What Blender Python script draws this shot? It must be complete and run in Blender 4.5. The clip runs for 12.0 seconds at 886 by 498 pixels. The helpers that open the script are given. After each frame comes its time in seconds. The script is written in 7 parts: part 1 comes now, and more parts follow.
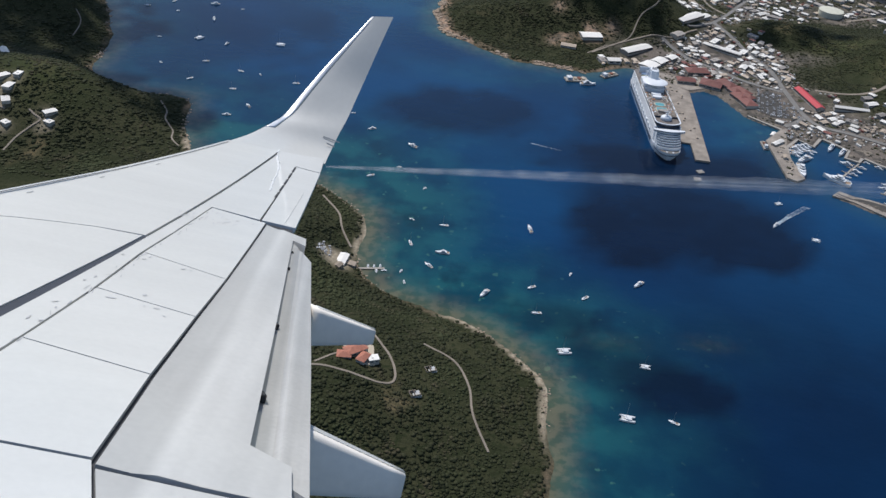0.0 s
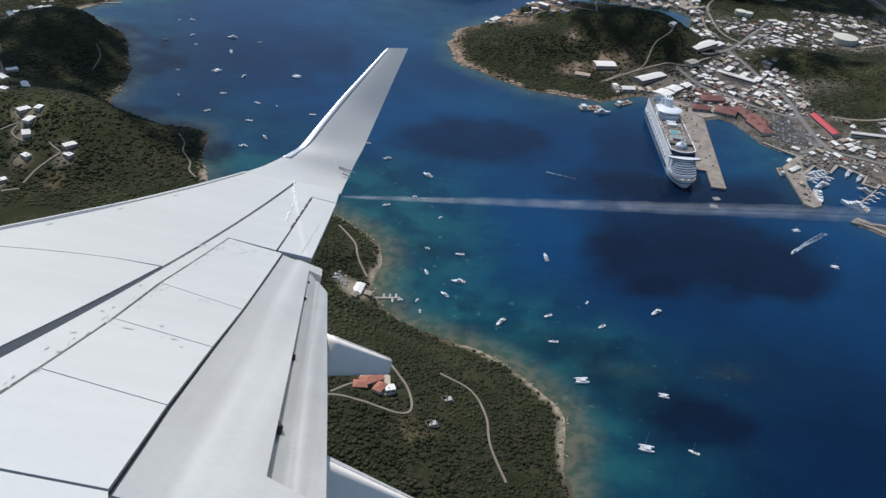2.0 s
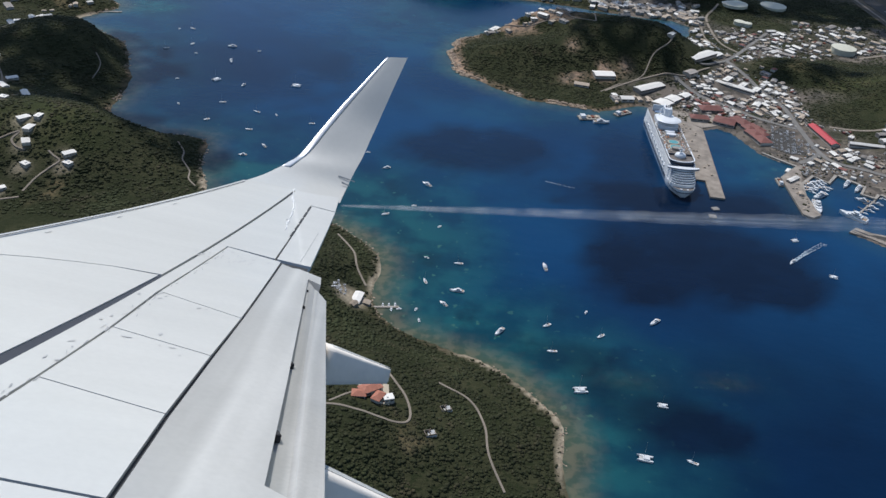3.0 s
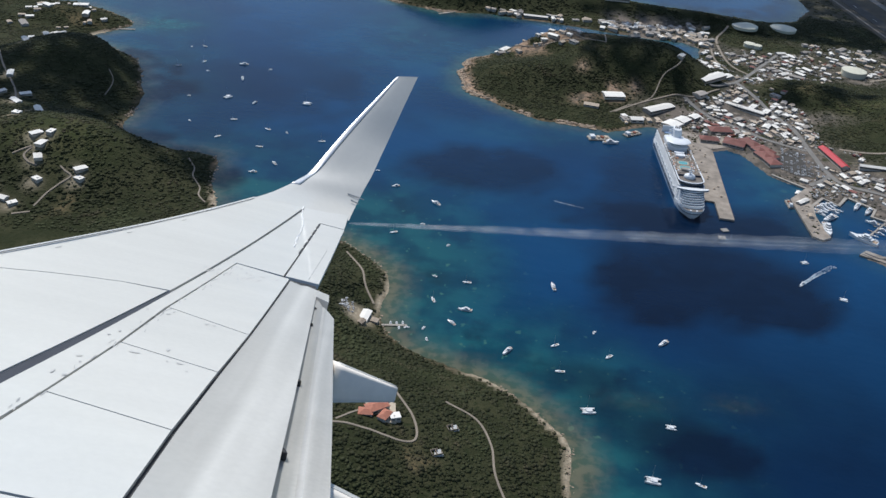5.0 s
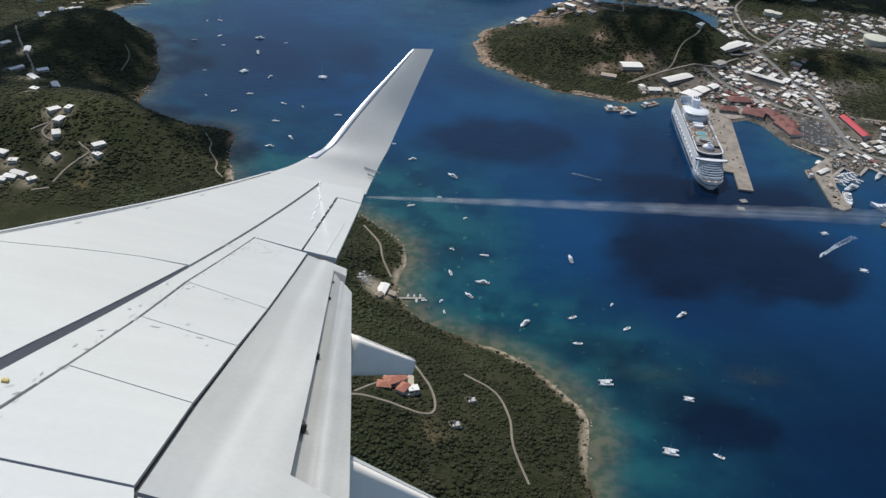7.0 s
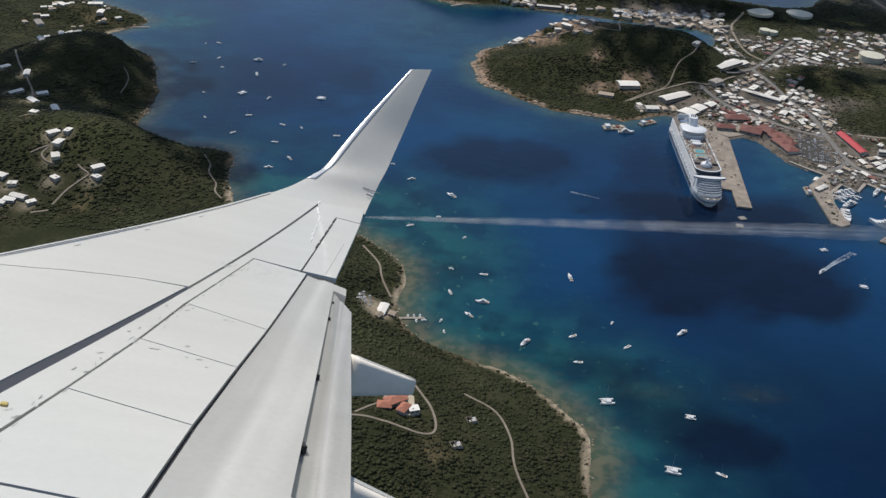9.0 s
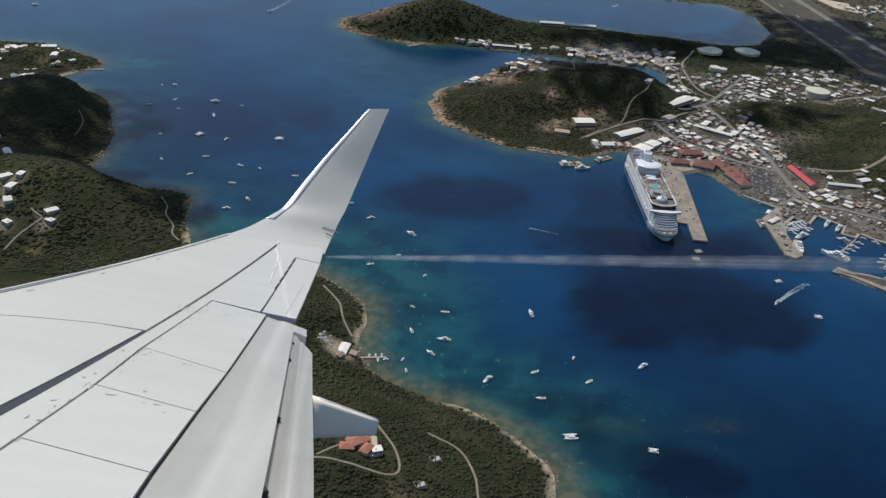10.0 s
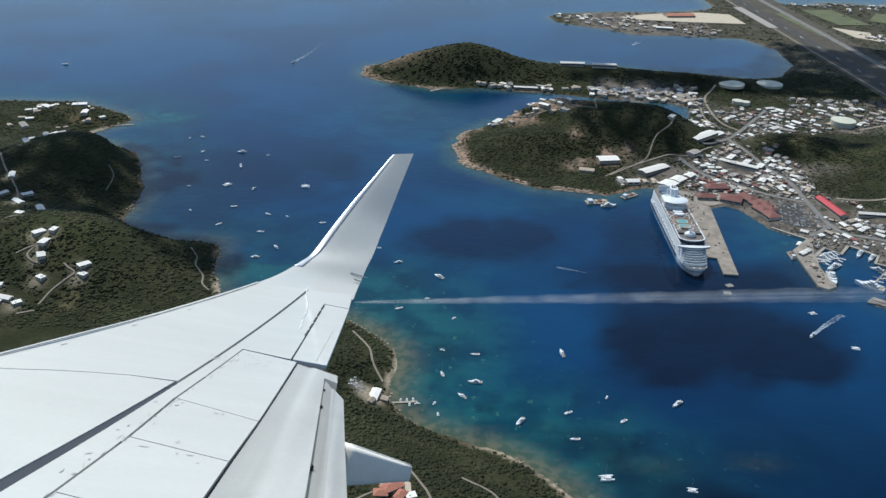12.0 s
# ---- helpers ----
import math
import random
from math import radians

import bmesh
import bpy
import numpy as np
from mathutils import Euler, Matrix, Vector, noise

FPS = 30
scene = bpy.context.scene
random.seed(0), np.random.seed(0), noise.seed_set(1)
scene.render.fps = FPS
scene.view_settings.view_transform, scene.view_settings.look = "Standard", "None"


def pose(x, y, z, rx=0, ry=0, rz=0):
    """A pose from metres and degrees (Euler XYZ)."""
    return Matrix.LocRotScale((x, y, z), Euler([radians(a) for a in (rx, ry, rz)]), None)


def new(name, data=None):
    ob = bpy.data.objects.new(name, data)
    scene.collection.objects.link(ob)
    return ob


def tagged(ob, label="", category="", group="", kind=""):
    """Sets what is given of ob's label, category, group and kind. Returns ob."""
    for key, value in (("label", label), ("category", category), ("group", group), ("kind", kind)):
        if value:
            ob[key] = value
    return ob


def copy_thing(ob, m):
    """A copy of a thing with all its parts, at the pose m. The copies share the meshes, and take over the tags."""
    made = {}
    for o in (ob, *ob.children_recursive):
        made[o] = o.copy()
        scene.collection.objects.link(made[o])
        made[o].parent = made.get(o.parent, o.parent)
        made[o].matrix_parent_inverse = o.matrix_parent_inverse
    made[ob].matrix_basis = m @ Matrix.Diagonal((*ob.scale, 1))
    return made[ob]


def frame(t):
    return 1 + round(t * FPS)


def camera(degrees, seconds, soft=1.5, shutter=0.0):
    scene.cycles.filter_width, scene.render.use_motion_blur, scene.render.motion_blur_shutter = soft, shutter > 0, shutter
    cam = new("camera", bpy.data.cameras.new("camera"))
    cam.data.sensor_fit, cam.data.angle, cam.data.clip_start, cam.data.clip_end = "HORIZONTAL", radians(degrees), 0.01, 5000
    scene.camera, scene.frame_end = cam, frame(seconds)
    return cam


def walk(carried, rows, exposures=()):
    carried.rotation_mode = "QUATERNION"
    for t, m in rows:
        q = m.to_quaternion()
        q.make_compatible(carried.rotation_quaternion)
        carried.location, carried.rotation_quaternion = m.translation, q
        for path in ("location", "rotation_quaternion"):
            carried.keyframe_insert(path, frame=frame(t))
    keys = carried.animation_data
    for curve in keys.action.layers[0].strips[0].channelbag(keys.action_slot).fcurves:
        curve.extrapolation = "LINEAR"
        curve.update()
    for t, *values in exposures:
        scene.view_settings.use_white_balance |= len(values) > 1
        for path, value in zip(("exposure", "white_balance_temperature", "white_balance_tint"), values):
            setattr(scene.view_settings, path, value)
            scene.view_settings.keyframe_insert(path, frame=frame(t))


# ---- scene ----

# ---------------------------------------------------------------- camera
cam = camera(52.5, 12.0)
EYE = (0.0, 0.0, 700.0)
TURNS = [
    (0.0, 55.6, -5.28, 2.16), (0.5, 56.15, -4.76, 2.56), (1.0, 56.64, -4.56, 2.68), (1.5, 57.05, -4.41, 2.73),
    (2.0, 57.4, -4.42, 2.8), (2.5, 57.6, -4.19, 2.63), (3.0, 57.98, -4.57, 2.82), (5.0, 59.11, -4.78, 3.58),
    (5.5, 60.35, -4.27, 3.37), (6.0, 60.8, -4.04, 3.82), (6.5, 58.83, -4.0, 4.12), (7.0, 57.34, -3.89, 4.31),
    (9.0, 58.6, -3.52, 4.03), (9.5, 59.26, -4.55, 2.74), (10.0, 61.19, -3.91, 1.33), (10.5, 63.56, -2.05, 1.38),
    (11.0, 63.89, -1.9, 1.76), (11.5, 63.36, -1.79, 1.88), (12.0, 63.86, -1.53, 2.08),
]
walk(cam, [(t, pose(*EYE, rx, ry, rz)) for t, rx, ry, rz in TURNS],
     [(0.0, 0.08, 6050, 10), (3.0, 0.05, 6000, 9), (5.0, 0.15, 6050, 8), (5.5, 0.08, 6100, 8), (6.5, -0.06, 6100, 8), (7.0, 0.06, 6200, 8), (9.2, -0.06, 6450, 9), (10.0, -0.10, 6350, 7), (10.5, 0.02, 6200, 7), (11.0, -0.14, 5700, 3), (11.5, 0.13, 5850, 3), (12.0, 0.18, 5900, 3)])

# ---------------------------------------------------------------- sky and sun
SUN_AZ, SUN_EL = radians(-31.0), radians(57.0)
SUN_DIR = Vector((math.sin(SUN_AZ) * math.cos(SUN_EL), math.cos(SUN_AZ) * math.cos(SUN_EL), math.sin(SUN_EL)))
world = bpy.data.worlds.new("sky")
scene.world = world
world.use_nodes = True
wn = world.node_tree.nodes
sky = wn.new("ShaderNodeTexSky")
sky.sky_type, sky.sun_disc = "NISHITA", False
sky.sun_elevation, sky.sun_rotation = SUN_EL, SUN_AZ
sky.altitude = 300
wn["Background"].inputs["Strength"].default_value = 0.095
world.node_tree.links.new(sky.outputs["Color"], wn["Background"].inputs["Color"])
sun_data = bpy.data.lights.new("sun", "SUN")
sun_data.energy, sun_data.angle, sun_data.color = 3.15, radians(0.53), (1.0, 0.95, 0.88)
sun = new("sun", sun_data)
sun.matrix_world = Matrix.Translation((0, 0, 1500)) @ SUN_DIR.to_track_quat("Z", "Y").to_matrix().to_4x4()


# ---------------------------------------------------------------- materials
def material(name, color, rough=0.6, metal=0.0, vary=0.15, scale=1.0, fine=None, bump=0.0, per_object=0.0, spec=0.5):
    """A surface with blotches at one scale, grain at another, and a fine relief."""
    m = bpy.data.materials.new(name)
    m.use_nodes = True
    nt = m.node_tree
    n, ln = nt.nodes, nt.links
    b = n["Principled BSDF"]
    b.inputs["Roughness"].default_value, b.inputs["Metallic"].default_value = rough, metal
    b.inputs["Specular IOR Level"].default_value = spec
    geo = n.new("ShaderNodeTexCoord")
    big, small = n.new("ShaderNodeTexNoise"), n.new("ShaderNodeTexNoise")
    big.inputs["Scale"].default_value, big.inputs["Detail"].default_value = 1.0 / scale, 5
    small.inputs["Scale"].default_value, small.inputs["Detail"].default_value = 1.0 / (fine or scale * 0.08), 6
    for t in (big, small):
        ln.new(geo.outputs["Object"], t.inputs["Vector"])
    mix = n.new("ShaderNodeMath")
    mix.operation = "MULTIPLY_ADD"
    ln.new(big.outputs["Fac"], mix.inputs[0])
    mix.inputs[1].default_value = 0.6
    half = n.new("ShaderNodeMath")
    half.operation = "MULTIPLY"
    half.inputs[1].default_value = 0.4
    ln.new(small.outputs["Fac"], half.inputs[0])
    ln.new(half.outputs[0], mix.inputs[2])
    ramp = n.new("ShaderNodeMapRange")
    ramp.inputs["From Min"].default_value, ramp.inputs["From Max"].default_value = 0.3, 0.7
    ramp.inputs["To Min"].default_value, ramp.inputs["To Max"].default_value = 1 - vary, 1 + vary
    ln.new(mix.outputs[0], ramp.inputs["Value"])
    value = ramp.outputs[0]
    if per_object:
        info = n.new("ShaderNodeObjectInfo")
        each = n.new("ShaderNodeMapRange")
        each.inputs["To Min"].default_value, each.inputs["To Max"].default_value = 1 - per_object, 1 + per_object * 0.3
        ln.new(info.outputs["Random"], each.inputs["Value"])
        times = n.new("ShaderNodeMath")
        times.operation = "MULTIPLY"
        ln.new(value, times.inputs[0])
        ln.new(each.outputs[0], times.inputs[1])
        value = times.outputs[0]
    col = n.new("ShaderNodeVectorMath")
    col.operation = "SCALE"
    col.inputs[0].default_value = color
    ln.new(value, col.inputs["Scale"])
    ln.new(col.outputs[0], b.inputs["Base Color"])
    if bump:
        bp = n.new("ShaderNodeBump")
        bp.inputs["Strength"].default_value, bp.inputs["Distance"].default_value = 0.5, bump
        ln.new(small.outputs["Fac"], bp.inputs["Height"])
        ln.new(bp.outputs["Normal"], b.inputs["Normal"])
    return m


MAT = {
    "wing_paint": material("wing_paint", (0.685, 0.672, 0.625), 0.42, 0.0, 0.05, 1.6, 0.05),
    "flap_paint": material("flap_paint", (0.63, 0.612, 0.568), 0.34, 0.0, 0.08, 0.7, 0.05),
    "wing_gap": material("wing_gap", (0.05, 0.05, 0.052), 0.8, 0.0, 0.2, 0.5),
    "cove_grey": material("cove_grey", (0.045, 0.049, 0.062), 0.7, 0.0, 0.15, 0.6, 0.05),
    "wing_metal": material("wing_metal", (0.70, 0.70, 0.70), 0.42, 0.9, 0.05, 0.6),
    "edge_metal": material("edge_metal", (0.74, 0.73, 0.71), 0.42, 0.35, 0.05, 0.6),
    # Near-white for the sun glint drawn on the wing skin.
    "glint_white": material("glint_white", (0.93, 0.92, 0.89), 0.25, 0.0, 0.03, 1.0),
    "winglet_paint": material("winglet_paint", (0.64, 0.62, 0.565), 0.38, 0.0, 0.05, 1.2),
    "fairing_grey": material("fairing_grey", (0.92, 0.85, 0.75), 0.85, 0.0, 0.08, 0.8, spec=0.2),
    "rubber": material("rubber", (0.03, 0.03, 0.03), 0.8),
    "scuff": material("scuff", (0.46, 0.455, 0.44), 0.7, 0.0, 0.3, 0.05),
    "smudge": material("smudge", (0.58, 0.57, 0.545), 0.6, 0.0, 0.12, 0.06, 0.02),
    "ship_white": material("ship_white", (0.78, 0.79, 0.80), 0.45, 0.0, 0.06, 12, 1.0),
    "ship_glass": material("ship_glass", (0.03, 0.05, 0.08), 0.15, 0.0, 0.3, 6),
    "ship_deck": material("ship_deck", (0.17, 0.145, 0.125), 0.7, 0.0, 0.45, 6, 0.6),
    "ship_hull_blue": material("ship_hull_blue", (0.20, 0.28, 0.42), 0.4, 0.0, 0.06, 12),
    "pool": material("pool", (0.13, 0.36, 0.37), 0.15, 0.0, 0.15, 3),
    "orange": material("orange", (0.50, 0.20, 0.07), 0.6, 0.0, 0.15, 1),
    "yellow": material("yellow", (0.62, 0.48, 0.16), 0.6, 0.0, 0.15, 1),
    "concrete": material("concrete", (0.36, 0.32, 0.27), 0.9, 0.0, 0.28, 18, 1.4, 0.03),
    "pier_concrete": material("pier_concrete", (0.29, 0.245, 0.20), 0.9, 0.0, 0.5, 16, 1.2, 0.03),
    "asphalt": material("asphalt", (0.062, 0.056, 0.048), 0.9, 0.0, 0.3, 25, 2.0),
    "road_dust": material("road_dust", (0.26, 0.215, 0.165), 0.95, 0.0, 0.25, 20, 1.5),
    "bitumen": material("bitumen", (0.20, 0.185, 0.165), 0.9, 0.0, 0.25, 25, 1.5),
    "roof_white": material("roof_white", (0.82, 0.77, 0.69), 0.6, 0.0, 0.10, 6, 0.6, per_object=0.2),
    "roof_grey": material("roof_grey", (0.34, 0.30, 0.26), 0.7, 0.0, 0.2, 6, 0.6, per_object=0.3),
    "roof_tan": material("roof_tan", (0.50, 0.40, 0.30), 0.8, 0.0, 0.2, 6, 0.6, per_object=0.3),
    "roof_red": material("roof_red", (0.225, 0.085, 0.066), 0.75, 0.0, 0.22, 8, 0.7, per_object=0.2),
    "roof_terracotta": material("roof_terracotta", (0.44, 0.17, 0.105), 0.75, 0.0, 0.25, 4, 0.5),
    "roof_scarlet": material("roof_scarlet", (0.50, 0.035, 0.045), 0.6, 0.0, 0.12, 8, 0.7),
    "wall_pale": material("wall_pale", (0.50, 0.46, 0.40), 0.9, 0.0, 0.2, 5, 0.5, per_object=0.35),
    "window_dark": material("window_dark", (0.03, 0.035, 0.045), 0.2),
    "tank_white": material("tank_white", (0.62, 0.59, 0.46), 0.6, 0.0, 0.12, 10, 1.0),
    "boat_white": material("boat_white", (0.80, 0.80, 0.79), 0.35, 0.0, 0.05, 2, per_object=0.15),
    "boat_teak": material("boat_teak", (0.33, 0.22, 0.13), 0.7, 0.0, 0.2, 1),
    "boat_navy": material("boat_navy", (0.03, 0.05, 0.10), 0.4, 0.0, 0.1, 2),
    "mast_metal": material("mast_metal", (0.7, 0.7, 0.7), 0.4, 0.7),
    "foam": material("foam", (0.46, 0.54, 0.60), 0.9, 0.0, 0.2, 3),
    "rust": material("rust", (0.28, 0.10, 0.06), 0.9, 0.0, 0.4, 3, 0.4, per_object=0.3),
    "timber": material("timber", (0.30, 0.24, 0.18), 0.9, 0.0, 0.3, 3),
    "car_paint": material("car_paint", (0.66, 0.65, 0.64), 0.35, 0.0, 0.05, 2, per_object=0.7),
    "cloud": material("cloud", (0.9, 0.9, 0.9), 1.0, 0.0, 0.02, 60),
    "dry_grass": material("dry_grass", (0.082, 0.068, 0.046), 0.95, 0.0, 0.35, 45, 4),
    "lawn": material("lawn", (0.12, 0.13, 0.06), 0.95, 0.0, 0.3, 60, 5),
    "rock": material("rock", (0.36, 0.27, 0.19), 0.9, 0.0, 0.35, 4, 0.5, 0.2),
    "sand": material("sand", (0.55, 0.46, 0.34), 0.95, 0.0, 0.15, 12, 1),
}


def add_streaks(name, turn, along, across, amount):
    """Soft streaks of dirt and polish along one direction of a painted panel."""
    nt = MAT[name].node_tree
    b = nt.nodes["Principled BSDF"]
    old = b.inputs["Base Color"].links[0].from_socket
    mp = nt.nodes.new("ShaderNodeMapping")
    mp.vector_type = "TEXTURE"
    mp.inputs["Rotation"].default_value = (0, 0, radians(turn))
    mp.inputs["Scale"].default_value = (across, along, 1.0)
    nt.links.new(nt.nodes.new("ShaderNodeTexCoord").outputs["Object"], mp.inputs["Vector"])
    t = nt.nodes.new("ShaderNodeTexNoise")
    t.inputs["Scale"].default_value, t.inputs["Detail"].default_value = 1.0, 3
    nt.links.new(mp.outputs[0], t.inputs["Vector"])
    r = nt.nodes.new("ShaderNodeMapRange")
    r.inputs["From Min"].default_value, r.inputs["From Max"].default_value = 0.3, 0.7
    r.inputs["To Min"].default_value, r.inputs["To Max"].default_value = 1 - amount, 1 + amount
    nt.links.new(t.outputs["Fac"], r.inputs["Value"])
    s = nt.nodes.new("ShaderNodeVectorMath")
    s.operation = "SCALE"
    nt.links.new(old, s.inputs[0])
    nt.links.new(r.outputs[0], s.inputs["Scale"])
    nt.links.new(s.outputs[0], b.inputs["Base Color"])


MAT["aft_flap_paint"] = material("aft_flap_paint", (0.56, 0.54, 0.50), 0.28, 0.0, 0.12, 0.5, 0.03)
for paint, coat in (("winglet_paint", 0.3), ("wing_paint", 0.38), ("flap_paint", 0.3), ("aft_flap_paint", 0.4)):
    bsdf = MAT[paint].node_tree.nodes["Principled BSDF"]
    bsdf.inputs["Coat Weight"].default_value, bsdf.inputs["Coat Roughness"].default_value = coat, 0.06
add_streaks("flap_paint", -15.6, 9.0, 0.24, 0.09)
add_streaks("aft_flap_paint", -12.5, 8.0, 0.13, 0.15)
add_streaks("wing_paint", 0.0, 0.25, 1.6, 0.025)


def slope_shade(name, place, turn, stops):
    """Slope shading painted across a panel: dark ahead of a line, bright along it."""
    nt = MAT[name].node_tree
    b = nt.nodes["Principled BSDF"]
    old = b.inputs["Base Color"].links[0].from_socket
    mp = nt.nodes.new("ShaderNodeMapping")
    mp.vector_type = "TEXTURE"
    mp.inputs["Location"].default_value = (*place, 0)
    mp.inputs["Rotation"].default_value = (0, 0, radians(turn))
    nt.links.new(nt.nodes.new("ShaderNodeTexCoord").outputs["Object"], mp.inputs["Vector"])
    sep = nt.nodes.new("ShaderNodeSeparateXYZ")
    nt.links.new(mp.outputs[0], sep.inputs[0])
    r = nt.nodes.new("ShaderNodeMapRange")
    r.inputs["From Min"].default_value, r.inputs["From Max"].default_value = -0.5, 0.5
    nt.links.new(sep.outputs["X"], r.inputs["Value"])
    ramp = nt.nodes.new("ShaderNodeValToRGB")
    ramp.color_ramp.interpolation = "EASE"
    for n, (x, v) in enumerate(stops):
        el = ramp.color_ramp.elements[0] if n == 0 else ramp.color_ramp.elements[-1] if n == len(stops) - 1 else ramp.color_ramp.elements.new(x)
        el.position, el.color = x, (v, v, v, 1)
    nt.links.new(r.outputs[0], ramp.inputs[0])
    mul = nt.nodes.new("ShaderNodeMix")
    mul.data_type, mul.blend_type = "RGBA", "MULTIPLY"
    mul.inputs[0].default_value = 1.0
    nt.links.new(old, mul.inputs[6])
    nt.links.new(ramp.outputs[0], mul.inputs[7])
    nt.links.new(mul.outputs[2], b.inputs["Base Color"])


# Aft flap: shade of its sloping front and a bright crest, put into the paint.
slope_shade("aft_flap_paint", (1.284, 2.256), -11.7, ((0.0, 0.62), (0.42, 0.66), (0.47, 0.82), (0.505, 1.08), (0.56, 0.97), (1.0, 0.95)))
# Main flap: shading of the front slope and its lit ridge, also painted on.
slope_shade("flap_paint", (1.58, 5.2), -14.5, ((0.0, 0.80), (0.40, 0.82), (0.50, 1.0), (0.60, 0.92), (1.0, 0.90)))


def mixer(nt, a, b, fac):
    m = nt.nodes.new("ShaderNodeMix")
    m.data_type = "RGBA"
    for sock, v in ((m.inputs[0], fac), (m.inputs[6], a), (m.inputs[7], b)):
        if isinstance(v, (tuple, float, int)):
            sock.default_value = (*v, 1.0) if isinstance(v, tuple) else v
        else:
            nt.links.new(v, sock)
    return m.outputs[2]


def noise_of(nt, scale, detail=6, lo=0.4, hi=0.6, vector=None):
    t = nt.nodes.new("ShaderNodeTexNoise")
    t.inputs["Scale"].default_value, t.inputs["Detail"].default_value = 1.0 / scale, detail
    if vector is None:
        vector = nt.nodes.new("ShaderNodeNewGeometry").outputs["Position"]
    nt.links.new(vector, t.inputs["Vector"])
    r = nt.nodes.new("ShaderNodeMapRange")
    r.interpolation_type = "SMOOTHSTEP"
    r.inputs["From Min"].default_value, r.inputs["From Max"].default_value = lo, hi
    nt.links.new(t.outputs["Fac"], r.inputs["Value"])
    return r.outputs[0]


def attribute_of(nt, name):
    a = nt.nodes.new("ShaderNodeAttribute")
    a.attribute_name = name
    return a.outputs["Fac"]


def ground_material():
    m = bpy.data.materials.new("island_ground")
    m.use_nodes = True
    nt = m.node_tree
    b = nt.nodes["Principled BSDF"]
    b.inputs["Roughness"].default_value, b.inputs["Specular IOR Level"].default_value = 0.95, 0.1
    scrub = mixer(nt, (0.030, 0.034, 0.015), (0.050, 0.050, 0.024), noise_of(nt, 60, 8, 0.35, 0.65))
    scrub = mixer(nt, scrub, (0.028, 0.033, 0.014), noise_of(nt, 7, 4, 0.5, 0.62))
    dry = mixer(nt, (0.15, 0.115, 0.06), (0.10, 0.085, 0.045), noise_of(nt, 9, 4))
    scrub = mixer(nt, scrub, dry, noise_of(nt, 140, 8, 0.64, 0.76))
    town = mixer(nt, (0.18, 0.150, 0.123), (0.10, 0.088, 0.075), noise_of(nt, 32, 6, 0.45, 0.55))
    town = mixer(nt, town, (0.05, 0.052, 0.026), noise_of(nt, 48, 7, 0.57, 0.64))
    town = mixer(nt, town, (0.25, 0.21, 0.165), noise_of(nt, 16, 6, 0.56, 0.64))
    rock = mixer(nt, (0.40, 0.27, 0.18), (0.19, 0.145, 0.11), noise_of(nt, 9, 6, 0.42, 0.6))
    sand = mixer(nt, (0.52, 0.43, 0.31), (0.42, 0.34, 0.24), noise_of(nt, 6, 4))
    grass = mixer(nt, (0.062, 0.072, 0.026), (0.092, 0.09, 0.038), noise_of(nt, 30, 6))
    scrub = mixer(nt, scrub, grass, attribute_of(nt, "grass"))
    c = mixer(nt, scrub, town, attribute_of(nt, "town"))
    c = mixer(nt, c, rock, attribute_of(nt, "rock"))
    c = mixer(nt, c, sand, attribute_of(nt, "sand"))
    nt.links.new(c, b.inputs["Base Color"])
    t = nt.nodes.new("ShaderNodeTexNoise")
    t.inputs["Scale"].default_value, t.inputs["Detail"].default_value = 0.25, 5
    nt.links.new(nt.nodes.new("ShaderNodeNewGeometry").outputs["Position"], t.inputs["Vector"])
    bp = nt.nodes.new("ShaderNodeBump")
    bp.inputs["Strength"].default_value, bp.inputs["Distance"].default_value = 0.8, 3.0
    nt.links.new(t.outputs["Fac"], bp.inputs["Height"])
    nt.links.new(bp.outputs["Normal"], b.inputs["Normal"])
    return m


